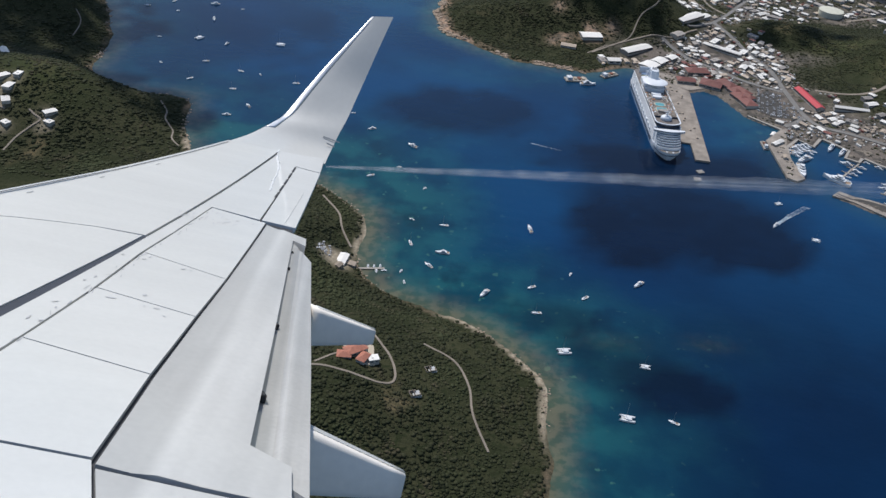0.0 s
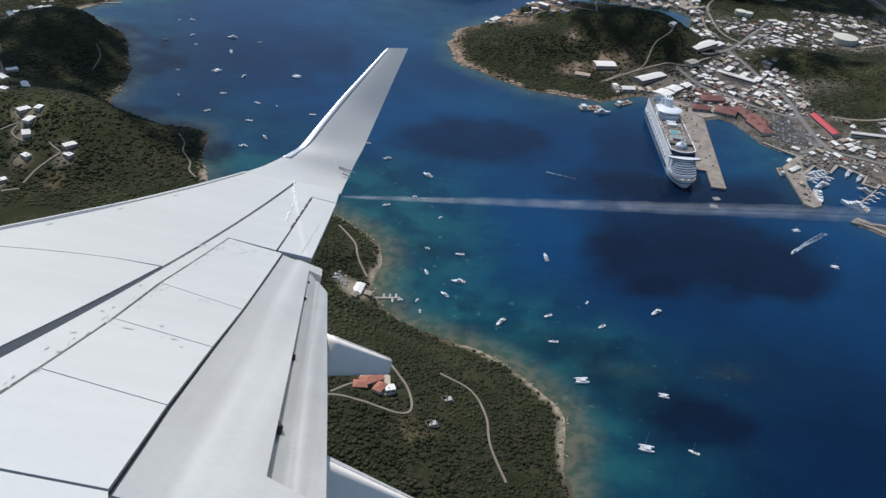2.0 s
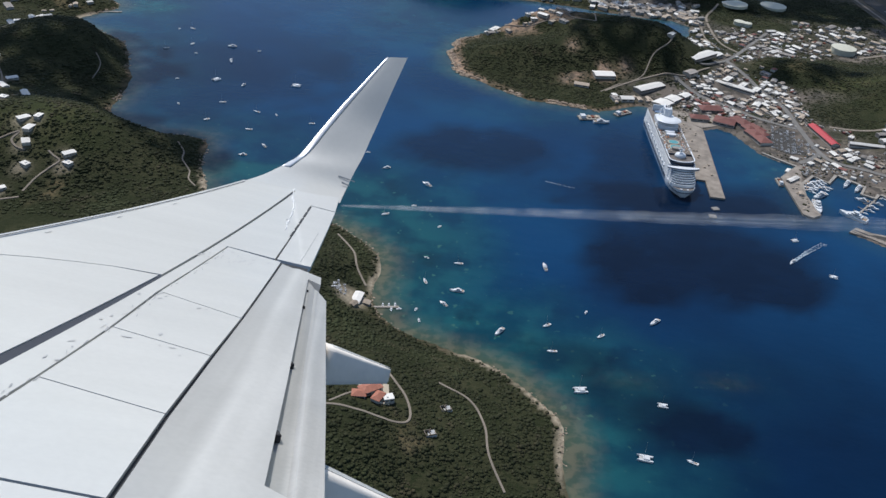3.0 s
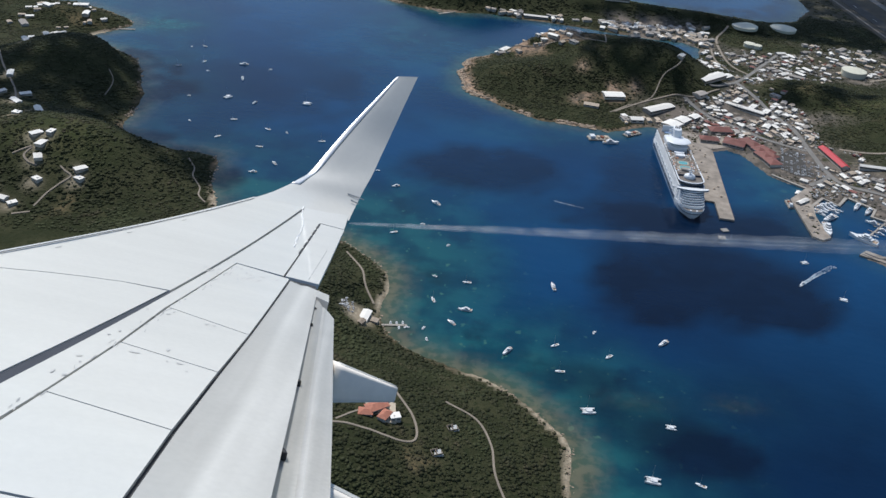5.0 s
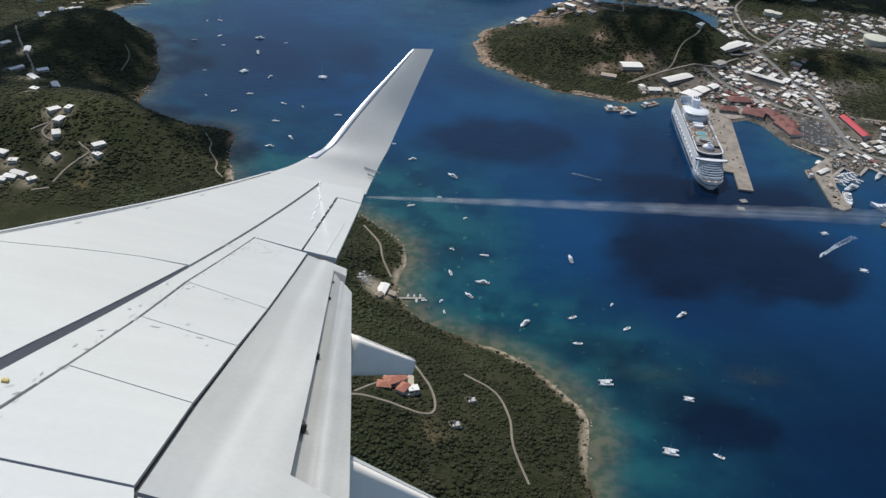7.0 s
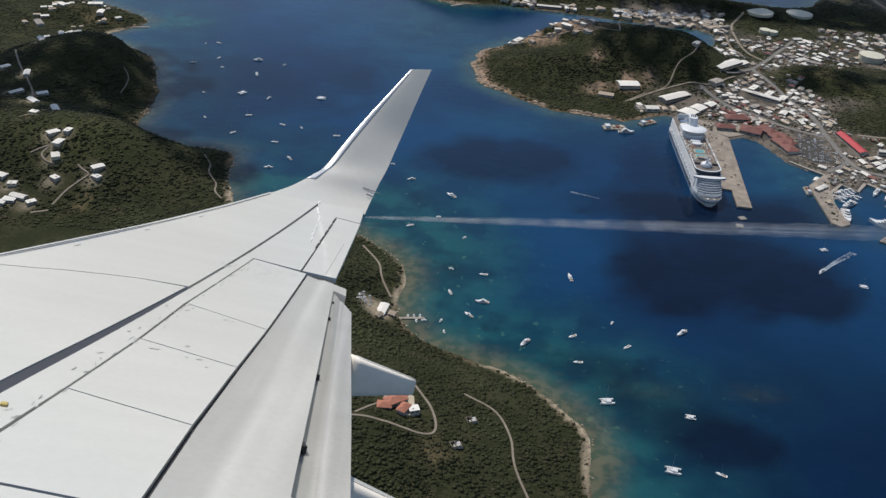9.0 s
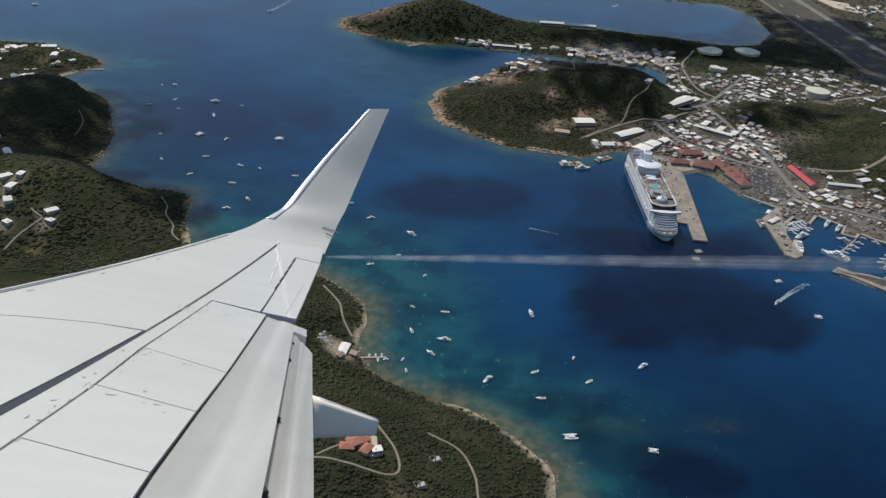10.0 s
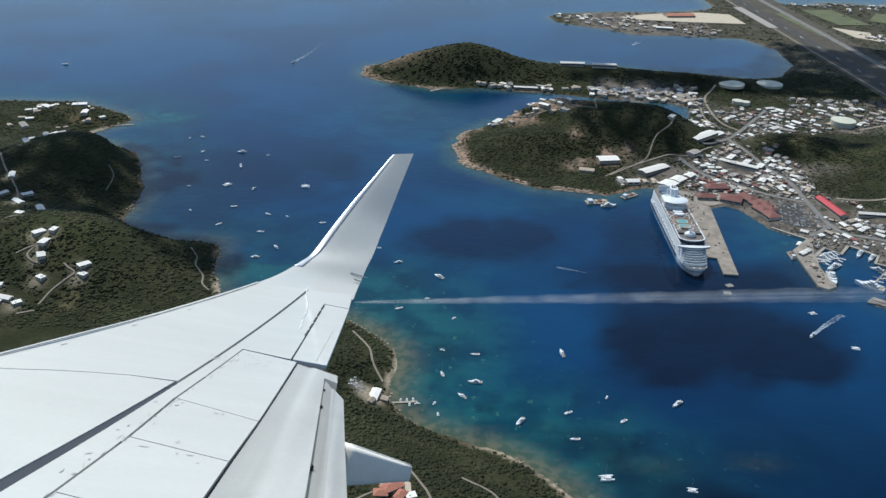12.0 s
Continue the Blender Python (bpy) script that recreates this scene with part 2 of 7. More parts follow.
def water_material():
    """Clear sea: the bottom's colour shows where it is shallow, and the deep is blue."""
    m = bpy.data.materials.new("sea_water")
    m.use_nodes = True
    nt = m.node_tree
    b = nt.nodes["Principled BSDF"]
    b.inputs["Roughness"].default_value, b.inputs["IOR"].default_value = 0.16, 1.33
    b.inputs["Specular IOR Level"].default_value = 0.32
    deep = mixer(nt, (0.0022, 0.026, 0.078), (0.0038, 0.043, 0.118), noise_of(nt, 420, 6, 0.4, 0.6))
    shoal = mixer(nt, (0.006, 0.046, 0.070), (0.014, 0.088, 0.100), noise_of(nt, 75, 8, 0.38, 0.62))
    weed_and_shade = mixer(nt, shoal, (0.006, 0.036, 0.052), noise_of(nt, 70, 8, 0.54, 0.72))
    spots = mixer(nt, weed_and_shade, (0.040, 0.125, 0.108), noise_of(nt, 15, 2, 0.66, 0.72))
    pale = mixer(nt, (0.070, 0.088, 0.052), (0.140, 0.130, 0.078), noise_of(nt, 14, 6))
    c = mixer(nt, deep, spots, attribute_of(nt, "shoal"))
    # Near-black blue for the cloud shade painted on the bay.
    shaded_sea = mixer(nt, (0.0012, 0.0065, 0.021), (0.0016, 0.0085, 0.027), noise_of(nt, 60, 7, 0.4, 0.62))
    c = mixer(nt, c, shaded_sea, attribute_of(nt, "weed_and_shade"))
    c = mixer(nt, c, pale, attribute_of(nt, "pale"))
    nt.links.new(c, b.inputs["Base Color"])
    pos = nt.nodes.new("ShaderNodeNewGeometry").outputs["Position"]
    h = None
    for scale, stretch, amount in ((16.0, 2.0, 0.55), (4.5, 1.5, 0.26)):
        mp = nt.nodes.new("ShaderNodeMapping")
        mp.inputs["Scale"].default_value = (1.0 / (scale * stretch), 1.0 / scale, 1.0)
        mp.inputs["Rotation"].default_value = (0, 0, 0.5)
        nt.links.new(pos, mp.inputs["Vector"])
        t = nt.nodes.new("ShaderNodeTexNoise")
        t.inputs["Scale"].default_value, t.inputs["Detail"].default_value = 1.0, 4
        nt.links.new(mp.outputs[0], t.inputs["Vector"])
        bp = nt.nodes.new("ShaderNodeBump")
        bp.inputs["Strength"].default_value, bp.inputs["Distance"].default_value = 0.6, amount
        nt.links.new(t.outputs["Fac"], bp.inputs["Height"])
        if h:
            nt.links.new(h, bp.inputs["Normal"])
        h = bp.outputs["Normal"]
    nt.links.new(h, b.inputs["Normal"])
    return m


# ---------------------------------------------------------------- mesh helpers
def link(name, me, mat=None, parent=None, label=""):
    ob = new(name, me)
    if mat is not None and not me.materials:
        me.materials.append(MAT[mat] if isinstance(mat, str) else mat)
    if parent is not None:
        ob.parent = parent
    if label:
        ob["label"] = label
    return ob


def part(name, bm, mat, parent=None, label="", smooth=False):
    me = bpy.data.meshes.new(name)
    bmesh.ops.recalc_face_normals(bm, faces=bm.faces)
    bm.to_mesh(me)
    bm.free()
    if smooth:
        me.polygons.foreach_set("use_smooth", [True] * len(me.polygons))
    return link(name, me, mat, parent, label)


def empty(name, m, label, category, group="", kind=""):
    ob = new(name)
    ob.matrix_world = m
    ob.empty_display_size = 1.0
    return tagged(ob, label, category, group, kind)


def box(bm, x0, x1, y0, y1, z0, z1, bevel=0.0, m=None):
    r = bmesh.ops.create_cube(bm, size=1.0)
    vs = r["verts"]
    for v in vs:
        v.co = Vector(((x0 + x1) / 2 + v.co.x * (x1 - x0), (y0 + y1) / 2 + v.co.y * (y1 - y0), (z0 + z1) / 2 + v.co.z * (z1 - z0)))
    if bevel:
        es = list({e for v in vs for e in v.link_edges})
        r2 = bmesh.ops.bevel(bm, geom=es, offset=bevel, segments=1, affect="EDGES")
        vs = list({v for f in r2["faces"] for v in f.verts} | {v for v in vs if v.is_valid})
    if m is not None:
        bmesh.ops.transform(bm, matrix=m, verts=[v for v in vs if v.is_valid])
    return vs


def prism(bm, outline, z0, z1, taper=1.0):
    """A closed outline of (x, y) raised from z0 to z1."""
    cx = sum(p[0] for p in outline) / len(outline)
    cy = sum(p[1] for p in outline) / len(outline)
    low = [bm.verts.new((x, y, z0)) for x, y in outline]
    top = [bm.verts.new((cx + (x - cx) * taper, cy + (y - cy) * taper, z1)) for x, y in outline]
    bm.faces.new(low[::-1])
    bm.faces.new(top)
    n = len(outline)
    for i in range(n):
        bm.faces.new((low[i], low[(i + 1) % n], top[(i + 1) % n], top[i]))


def loft(bm, rings, cap=True, closed=True):
    vs = [[bm.verts.new(p) for p in ring] for ring in rings]
    n = len(rings[0])
    for a, b in zip(vs, vs[1:]):
        for i in range(n if closed else n - 1):
            bm.faces.new((a[i], a[(i + 1) % n], b[(i + 1) % n], b[i]))
    if cap and closed:
        bm.faces.new(vs[0][::-1])
        bm.faces.new(vs[-1])


def cylinder(bm, x, y, z0, z1, r0, r1=None, n=12):
    r1 = r0 if r1 is None else r1
    ring = [(math.cos(2 * math.pi * i / n), math.sin(2 * math.pi * i / n)) for i in range(n)]
    loft(bm, [[(x + r0 * c, y + r0 * s, z0) for c, s in ring], [(x + r1 * c, y + r1 * s, z1) for c, s in ring]])


def smooth_line(points, steps, closed=False):
    """A curve through control points."""
    p = np.array(points, float)
    out = []
    n = len(p)
    for i in range(n if closed else n - 1):
        a, b, c, d = (p[(i + k) % n] if closed else p[min(max(i + k, 0), n - 1)] for k in (-1, 0, 1, 2))
        for t in np.linspace(0, 1, steps, endpoint=False):
            out.append(0.5 * (2 * b + (c - a) * t + (2 * a - 5 * b + 4 * c - d) * t * t + (3 * b - a - 3 * c + d) * t**3))
    if not closed:
        out.append(p[-1])
    return np.array(out)


# ---------------------------------------------------------------- the lie of the land
# Shorelines in plan, metres.
ISLAND = [(-1056, 2191), (-972, 2183), (-819, 2084), (-838, 2017), (-872, 1944), (-812, 1903), (-732, 1843), (-687, 1756),
          (-648, 1662), (-631, 1564), (-632, 1505), (-592, 1449), (-554, 1434), (-504, 1419), (-428, 1406), (-409, 1316),
          (-365, 1206), (-284, 1163), (-240, 1166), (-185, 1175), (-143, 1144), (-94, 1098), (-84, 1049), (-87, 990),
          (-58, 928), (0, 895), (58, 868), (95, 838), (131, 805), (156, 765), (152, 692), (140, 560), (60, 420),
          (-200, 300), (-900, 300), (-1800, 900), (-1900, 1900), (-1400, 2150)]
TOWN_COAST = [(-27, 1965), (-5, 1850), (80, 1775), (150, 1730), (251, 1712), (292, 1704), (348, 1738), (392, 1757),
              (432, 1702), (489, 1657), (521, 1674), (550, 1655), (566, 1614), (584, 1569), (636, 1522), (594, 1470),
              (595, 1336), (609, 1326), (626, 1338), (622, 1404), (630, 1450), (658, 1486), (680, 1462), (706, 1499),
              (741, 1462), (724, 1432), (748, 1418), (761, 1435), (783, 1413), (806, 1400), (814, 1343), (800, 1306), (766, 1264),
              (717, 1287), (695, 1292), (674, 1306), (657, 1289), (750, 1214), (812, 1172), (860, 1120), (1000, 950), (1500, 700), (3500, 300), (6500, 300)]
NORTH_COAST = [(6500, 6000), (1100, 6000), (984, 4323), (986, 3772), (934, 3687), (744, 3616), (549, 3594), (349, 3529),
               (294, 3468), (322, 3361), (482, 3278), (573, 3203), (769, 3207), (960, 3200), (1030, 3048), (1021, 2838),
               (938, 2693), (846, 2651), (760, 2672), (600, 2700), (350, 2760), (100, 2760), (-120, 2740), (-250, 2700),
               (-310, 2640), (-308, 2543), (-223, 2477), (-96, 2430), (41, 2455), (202, 2428), (300, 2412), (375, 2392), (464, 2372),
               (552, 2368), (590, 2332), (572, 2256), (540, 2206), (505, 2208), (440, 2228), (300, 2225), (170, 2195), (60, 2140), (-8, 2060)]
FAR_BAY = [(1237, 4226), (1290, 3900), (1400, 3870), (1520, 3951), (1763, 3892), (2057, 4093), (2100, 4800), (1250, 4800)]
# Green slopes inside the built-up ground: x, y and radii.
PARKS = [(835, 1995, 195, 92), (985, 1760, 240, 170), (720, 2480, 90, 60), (1120, 2080, 130, 70), (900, 2580, 330, 130), (1240, 1950, 160, 130), (775, 2405, 115, 62), (900, 2075, 150, 60)]
# Villas on the island's slopes.
VILLAS = [(-684, 1292), (-662, 1298), (-668, 1273), (-664, 1248), (-590, 1222), (-650, 1208), (-797, 1454), (-732, 1403), (-749, 1363), (-755, 1149), (-700, 1156), (-666, 1155), (-892, 1792), (-863, 1571),
          (-803, 1502), (-844, 1486), (-918, 1597), (-915, 1865), (-893, 1853), (-911, 1739), (-735, 1205), (-710, 1190), (-594, 1240), (-741, 1135),
          (-690, 1165), (-712, 1148), (-930, 1800)]
# Hills: x, y, height, radius along x, radius along y.
HILLS = [(340, 2050, 84, 150, 130), (130, 1950, 34, 130, 85), (165, 2125, 48, 115, 55), (480, 2020, 40, 90, 110), (0, 2590, 80, 150, 95),
         (-170, 2580, 32, 110, 70), (330, 2600, 34, 260, 60), (640, 2560, 24, 160, 50), (-830, 1730, 66, 150, 160),
         (-650, 1330, 62, 170, 120), (-960, 2060, 26, 120, 60), (-1000, 1400, 60, 250, 200), (-300, 960, 58, 190, 130),
         (-90, 720, 31, 150, 150), (-330, 650, 60, 250, 150), (780, 2030, 30, 110, 80), (1040, 1900, 66, 130, 130),
         (1120, 1640, 110, 190, 170), (1500, 1900, 120, 300, 300), (900, 2700, 14, 150, 100), (1700, 3000, 8, 300, 500)]


def shore_distance(px, py, ring):
    """Metres from the shoreline, positive on land."""
    a = np.array(ring, float)
    b = np.roll(a, -1, 0)
    best = np.full(px.shape, 1e9)
    inside = np.zeros(px.shape, bool)
    for (x0, y0), (x1, y1) in zip(a, b):
        dx, dy = x1 - x0, y1 - y0
        t = np.clip(((px - x0) * dx + (py - y0) * dy) / (dx * dx + dy * dy + 1e-9), 0, 1)
        best = np.minimum(best, (px - x0 - t * dx) ** 2 + (py - y0 - t * dy) ** 2)
        if y0 != y1:
            cross = ((y0 > py) != (y1 > py)) & (px < x0 + (py - y0) * dx / (dy))
            inside ^= cross
    d = np.sqrt(best)
    return np.where(inside, d, -d)


TABLES = {}


def value_noise(px, py, scale, seed=0):
    """Smooth noise from 0 to 1."""
    if seed not in TABLES:
        TABLES[seed] = np.random.RandomState(seed).rand(256, 256)
    table = TABLES[seed]
    x, y = px / scale, py / scale
    i, j = np.floor(x).astype(int), np.floor(y).astype(int)
    u, v = x - i, y - j
    u, v = u * u * (3 - 2 * u), v * v * (3 - 2 * v)
    g = lambda a, b: table[a % 256, b % 256]
    return (g(i, j) * (1 - u) + g(i + 1, j) * u) * (1 - v) + (g(i, j + 1) * (1 - u) + g(i + 1, j + 1) * u) * v


def rough_noise(px, py, scale, seed=0):
    return sum(value_noise(px, py, scale / 2**k, seed + k) / 2**k for k in range(4)) / 1.875


ISLAND_RING = smooth_line(ISLAND, 4, True)
MAIN_RING = np.array(TOWN_COAST + NORTH_COAST, float)


def land(px, py):
    """The distance to the shore, the height, and how built-up and how rocky the ground is."""
    px, py = np.asarray(px, float), np.asarray(py, float)
    jx = px + 14 * (rough_noise(px, py, 50, 3) - 0.5)
    jy = py + 14 * (rough_noise(px, py, 50, 9) - 0.5)
    quay = ((px > 390) & (px < 900) & (py < 1760) & (py > 1100))
    isl = shore_distance(jx, jy, ISLAND_RING)
    main = shore_distance(np.where(quay, px, jx), np.where(quay, py, jy), MAIN_RING)
    main = main - np.where((px > 575) & (px < 900) & (py < 1545) & (py > 1100), 4.5, 0)
    bay = shore_distance(jx, jy, FAR_BAY)
    main = np.minimum(main, -bay)
    d = np.maximum(isl, main)
    hill = np.zeros(px.shape)
    for x, y, h, rx, ry in HILLS:
        hill = np.maximum(hill, 0) + h * np.exp(-(((px - x) / rx) ** 2 + ((py - y) / ry) ** 2))
    hill = hill * np.clip((np.abs(px - 1212 + 0.0711 * (py - 3380)) - 150) / 120, 0, 1) ** (py > 2330)
    ramp = np.clip(d / 70, 0, 1)
    ramp = ramp * ramp * (3 - 2 * ramp)
    bump = 8 * (rough_noise(px, py, 90, 20) - 0.5) * np.clip(hill / 25, 0, 1)
    z = np.where(d > 0, 2.0 + np.clip(d, 0, 10) * 0.12 + ramp * (hill + bump), np.maximum(d * 0.2, -8))
    z = np.where((d > -4) & (d < 6) & ~quay, np.clip(d, -4, 6) / 6 * 2.4, z)
    flat = (main > isl) & (px > 280)
    east = np.clip((px - 330 + 60 * (rough_noise(px, py, 80, 70) - 0.5)) / 90, 0, 1)
    town = np.where(flat, np.clip(1.4 - hill / 15 + 0.8 * (rough_noise(px, py, 60, 50) - 0.5), 0, 1), 0.0) * east
    town = town * np.where((py > 2080) & (py < 2480), np.clip(2.4 * rough_noise(px, py, 75, 52) - 0.62, 0.0, 1), 1.0)
    town = town * np.where((py > 2480) & (px > 880), 0.35, 1.0)
    for x, y, rx, ry in PARKS:
        town = town * np.clip(((px - x) / rx) ** 2 + ((py - y) / ry) ** 2 - 0.6 + 0.8 * (rough_noise(px, py, 40, 51) - 0.5), 0, 1)
    return d, z, town, isl, hill


MAT["ground"] = ground_material()
MAT["water"] = water_material()


def grid_mesh(name, xs, ys, z, attributes):
    nx, ny = len(xs), len(ys)
    gx, gy = np.meshgrid(xs, ys)
    me = bpy.data.meshes.new(name)
    co = np.stack([gx.ravel(), gy.ravel(), z.ravel()], 1)
    i = np.arange(nx * ny).reshape(ny, nx)
    q = np.stack([i[:-1, :-1], i[:-1, 1:], i[1:, 1:], i[1:, :-1]], -1).reshape(-1, 4)
    me.vertices.add(len(co))
    me.vertices.foreach_set("co", co.ravel())
    me.loops.add(q.size)
    me.loops.foreach_set("vertex_index", q.ravel())
    me.polygons.add(len(q))
    me.polygons.foreach_set("loop_start", np.arange(0, q.size, 4))
    me.polygons.foreach_set("use_smooth", [True] * len(q))
    me.update()
    for key, v in attributes.items():
        me.attributes.new(key, "FLOAT", "POINT").data.foreach_set("value", v.ravel().astype(np.float32))
    return me


def axis(stops):
    """Grid lines whose spacing grows away from the bay: (from, to, step)."""
    return np.concatenate([np.arange(a, b, s) for a, b, s in stops])


gxs = axis([(-6000, -2200, 400), (-2200, -1300, 40), (-1300, 1300, 7.5), (1300, 2200, 30), (2200, 6001, 400)])
gys = axis([(-6000, 200, 400), (200, 600, 40), (600, 2800, 7.5), (2800, 3800, 18), (3800, 4800, 60), (4800, 9001, 600)])
GX, GY = np.meshgrid(gxs, gys)
GD, GZ, GT, GI, GH = land(GX, GY)
spot = rough_noise(GX, GY, 70, 40)
beach = 2.0 * np.exp(-(((GX + 870) / 40) ** 2 + ((GY - 1950) / 40) ** 2)) + np.exp(-(((GX + 365) / 60) ** 2 + ((GY - 1220) / 60) ** 2)) + 0.7 * np.exp(-(((GX + 85) / 40) ** 2 + ((GY - 1040) / 50) ** 2)) + np.exp(-(((GX - 135) / 45) ** 2 + ((GY - 770) / 70) ** 2)) + 0.8 * np.exp(-(((GX - 60) / 30) ** 2 + ((GY - 866) / 20) ** 2))
rockiness = np.clip((1.2 - np.abs(GD - 4) / 6.5) * np.where(GI > -20, 0.7, 1.0) * np.clip(2.8 * spot - 0.85, 0, 1.2), 0, 1) * (1 - GT)
west_cliff = np.exp(-(((GX - 20) / 120) ** 2 + ((GY - 1900) / 140) ** 2)) + np.exp(-(((GX + 280) / 80) ** 2 + ((GY - 2560) / 100) ** 2))
scar = sum(0.8 * np.exp(-(((GX - x) / 14) ** 2 + ((GY - y) / 20) ** 2)) for x, y in ((230, 1840), (255, 1858), (313, 1890), (361, 1902), (246, 1950))) * (spot > 0.4)
bare = 1.2 * np.exp(-(((GX - 150) / 110) ** 2 + ((GY - 2095) / 42) ** 2)) + 0.8 * np.exp(-(((GX - 312) / 34) ** 2 + ((GY - 1868) / 26) ** 2)) + 0.7 * np.exp(-(((GX + 210) / 90) ** 2 + ((GY - 2590) / 40) ** 2))
cliff = west_cliff * np.clip(1.5 - np.abs(GD - 9) / 13, 0, 1)
rockiness = np.clip(rockiness * np.where(GY < 1250, 0.55, 1.0) * (0.7 + west_cliff) + cliff * (0.4 + spot) + scar + bare * (spot > 0.42), 0, 1) * (GD > -6)
yard = 0.8 * np.exp(-((((GX + 114) / 21) ** 2 + ((GY - 962) / 24) ** 2) ** 2))
sandy = np.clip(beach * 2.0, 0, 1) * np.clip(1.5 - np.abs(GD - 2.5) / 4.5, 0, 1) * (0.5 + 0.8 * spot) * (GD > -8)
for vx, vy in VILLAS:
    yard = np.maximum(yard, 0.55 * np.exp(-((GX - vx + 5) ** 2 + (GY - vy + 7) ** 2) / 13.0**2))
sandy = np.maximum(sandy, yard)
grassy = np.clip(0.7 * np.exp(-(((GX - 1010) / 170) ** 2 + ((GY - 1760) / 110) ** 2)) + 0.8 * np.exp(-(((GX + 650) / 150) ** 2 + ((GY - 1290) / 90) ** 2)) + 0.9 * np.exp(-(((GX - 860) / 90) ** 2 + ((GY - 1950) / 40) ** 2)) - 0.5 * spot, 0, 0.9)
WX, WY = gxs[::2], gys[::2]


def stony(x, y):
    """How bare the ground is at a place, from the nearest grid point."""
    i = np.clip(np.searchsorted(gxs, x), 0, len(gxs) - 1)
    j = np.clip(np.searchsorted(gys, y), 0, len(gys) - 1)
    return np.maximum(rockiness, sandy)[j, i]


ground = link("ground", grid_mesh("ground", gxs, gys, GZ, {"town": GT, "rock": rockiness, "sand": sandy, "grass": grassy}), "ground")
tagged(ground, "green scrubby tropical hills with rocky shores and a flat built-up harbour front", "ground", kind="structure")

# The sea, with its shoals, sandy edges and cloud shade put in as dark patches.
off = -GD
wob = 60 * (rough_noise(GX, GY, 160, 60) - 0.5)
pale = np.clip(1.0 - (off + 14 * (spot - 0.5)) / 50, 0, 1) ** 1.2 * np.where(GI > GD - 1, np.where(GX < -300, 0.55, 1.0), np.where((GX > 400) & (GY < 1760), 0.08, np.where((GX > 800) & (GY > 2700), 0.8, 0.35)))
shelf = np.clip(1.15 - (-GI + wob - 20) / 190, 0, 1)
shelf = np.where(GY < 1350, shelf, shelf * 0.45)
other = np.clip(0.75 - (off + 0.4 * wob) / 75, 0, 1)
open_sea = 0.42 * np.exp(-(((GX + 130) / 200) ** 2 + ((GY - 2230) / 330) ** 2)) + 0.28 * np.exp(-(((GX - 150) / 190) ** 2 + ((GY - 1650) / 60) ** 2))
other = other * np.where((GX > 400) & (GX < 900) & (GY < 1760), 0.35, 1.0)
basin = 0.35 * np.exp(-(((GX - 560) / 110) ** 2 + ((GY - 1500) / 120) ** 2))
middle = 0.32 * np.exp(-(((GX + 80) / 200) ** 2 + ((GY - 1330) / 120) ** 2)) + 0.3 * np.exp(-(((GX - 330) / 140) ** 2 + ((GY - 880) / 60) ** 2))
reef = 0.9 * np.exp(-(((GX + 740) / 70) ** 2 + ((GY - 2090) / 45) ** 2))
# Dark patches that stand in for cloud shadows, mixed into the water's colour.
shade_patches = np.clip(1.5 * np.exp(-((((GX - 310) + 0.6 * (GY - 790)) / 100) ** 2 + ((GY - 790) / 60) ** 2)) - 0.35 * spot, 0, 0.8)
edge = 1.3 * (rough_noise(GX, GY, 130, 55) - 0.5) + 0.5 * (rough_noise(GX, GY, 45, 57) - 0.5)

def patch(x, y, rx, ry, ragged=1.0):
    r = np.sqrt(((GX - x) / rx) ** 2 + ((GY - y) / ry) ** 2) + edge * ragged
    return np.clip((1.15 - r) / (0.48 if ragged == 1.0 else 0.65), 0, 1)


shade_patches = np.maximum(shade_patches, 0.9 * patch(405, 1185, 195, 150, 0.6))
shade_patches = np.maximum(shade_patches, 0.95 * patch(392, 1118, 190, 112))
shade_patches = np.maximum(shade_patches, 0.7 * patch(40, 1458, 142, 88))
shade_patches = np.maximum(shade_patches, 0.95 * patch(360, 1335, 210, 85))
shade_patches = np.maximum(shade_patches, 0.95 * patch(490, 1340, 165, 90, 0.6))
shade_patches = np.maximum(shade_patches, 0.5 * patch(330, 1480, 70, 150))
shade_patches = np.maximum(shade_patches, 0.5 * patch(-470, 1690, 215, 270))
shade_patches = np.maximum(shade_patches, 0.95 * patch(318, 785, 88, 58, 0.6))
shade_patches = np.maximum(shade_patches, 0.6 * patch(235, 842, 80, 30, 0.6))
shade_patches = np.maximum(shade_patches, 0.6 * patch(185, 895, 80, 38, 0.6))
shade_patches = np.maximum(shade_patches, 0.6 * np.clip((GX - 180) / 200, 0, 1) * np.clip((1150 - GY) / 250, 0, 1) * (0.6 + 0.8 * rough_noise(GX, GY, 160, 58)))
streak = sum(k * np.exp(-(((GX - x) / rx) ** 2 + ((GY - y) / ry) ** 2)) for x, y, rx, ry, k in ((366, 874, 30, 13, 0.5), (238, 862, 40, 10, 0.5), (180, 736, 16, 20, 1.2), (111, 925, 9, 7, 0.5), (146, 842, 9, 7, 0.5)))
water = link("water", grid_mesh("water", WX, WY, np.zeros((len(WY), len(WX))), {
    "shoal": np.clip(np.maximum(shelf, other) + basin + middle + reef + open_sea + streak, 0, 1)[::2, ::2], "pale": np.clip(pale + streak * 0.25, 0, 0.9)[::2, ::2], "weed_and_shade": shade_patches[::2, ::2]}), "water")
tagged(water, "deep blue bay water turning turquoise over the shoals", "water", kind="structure")


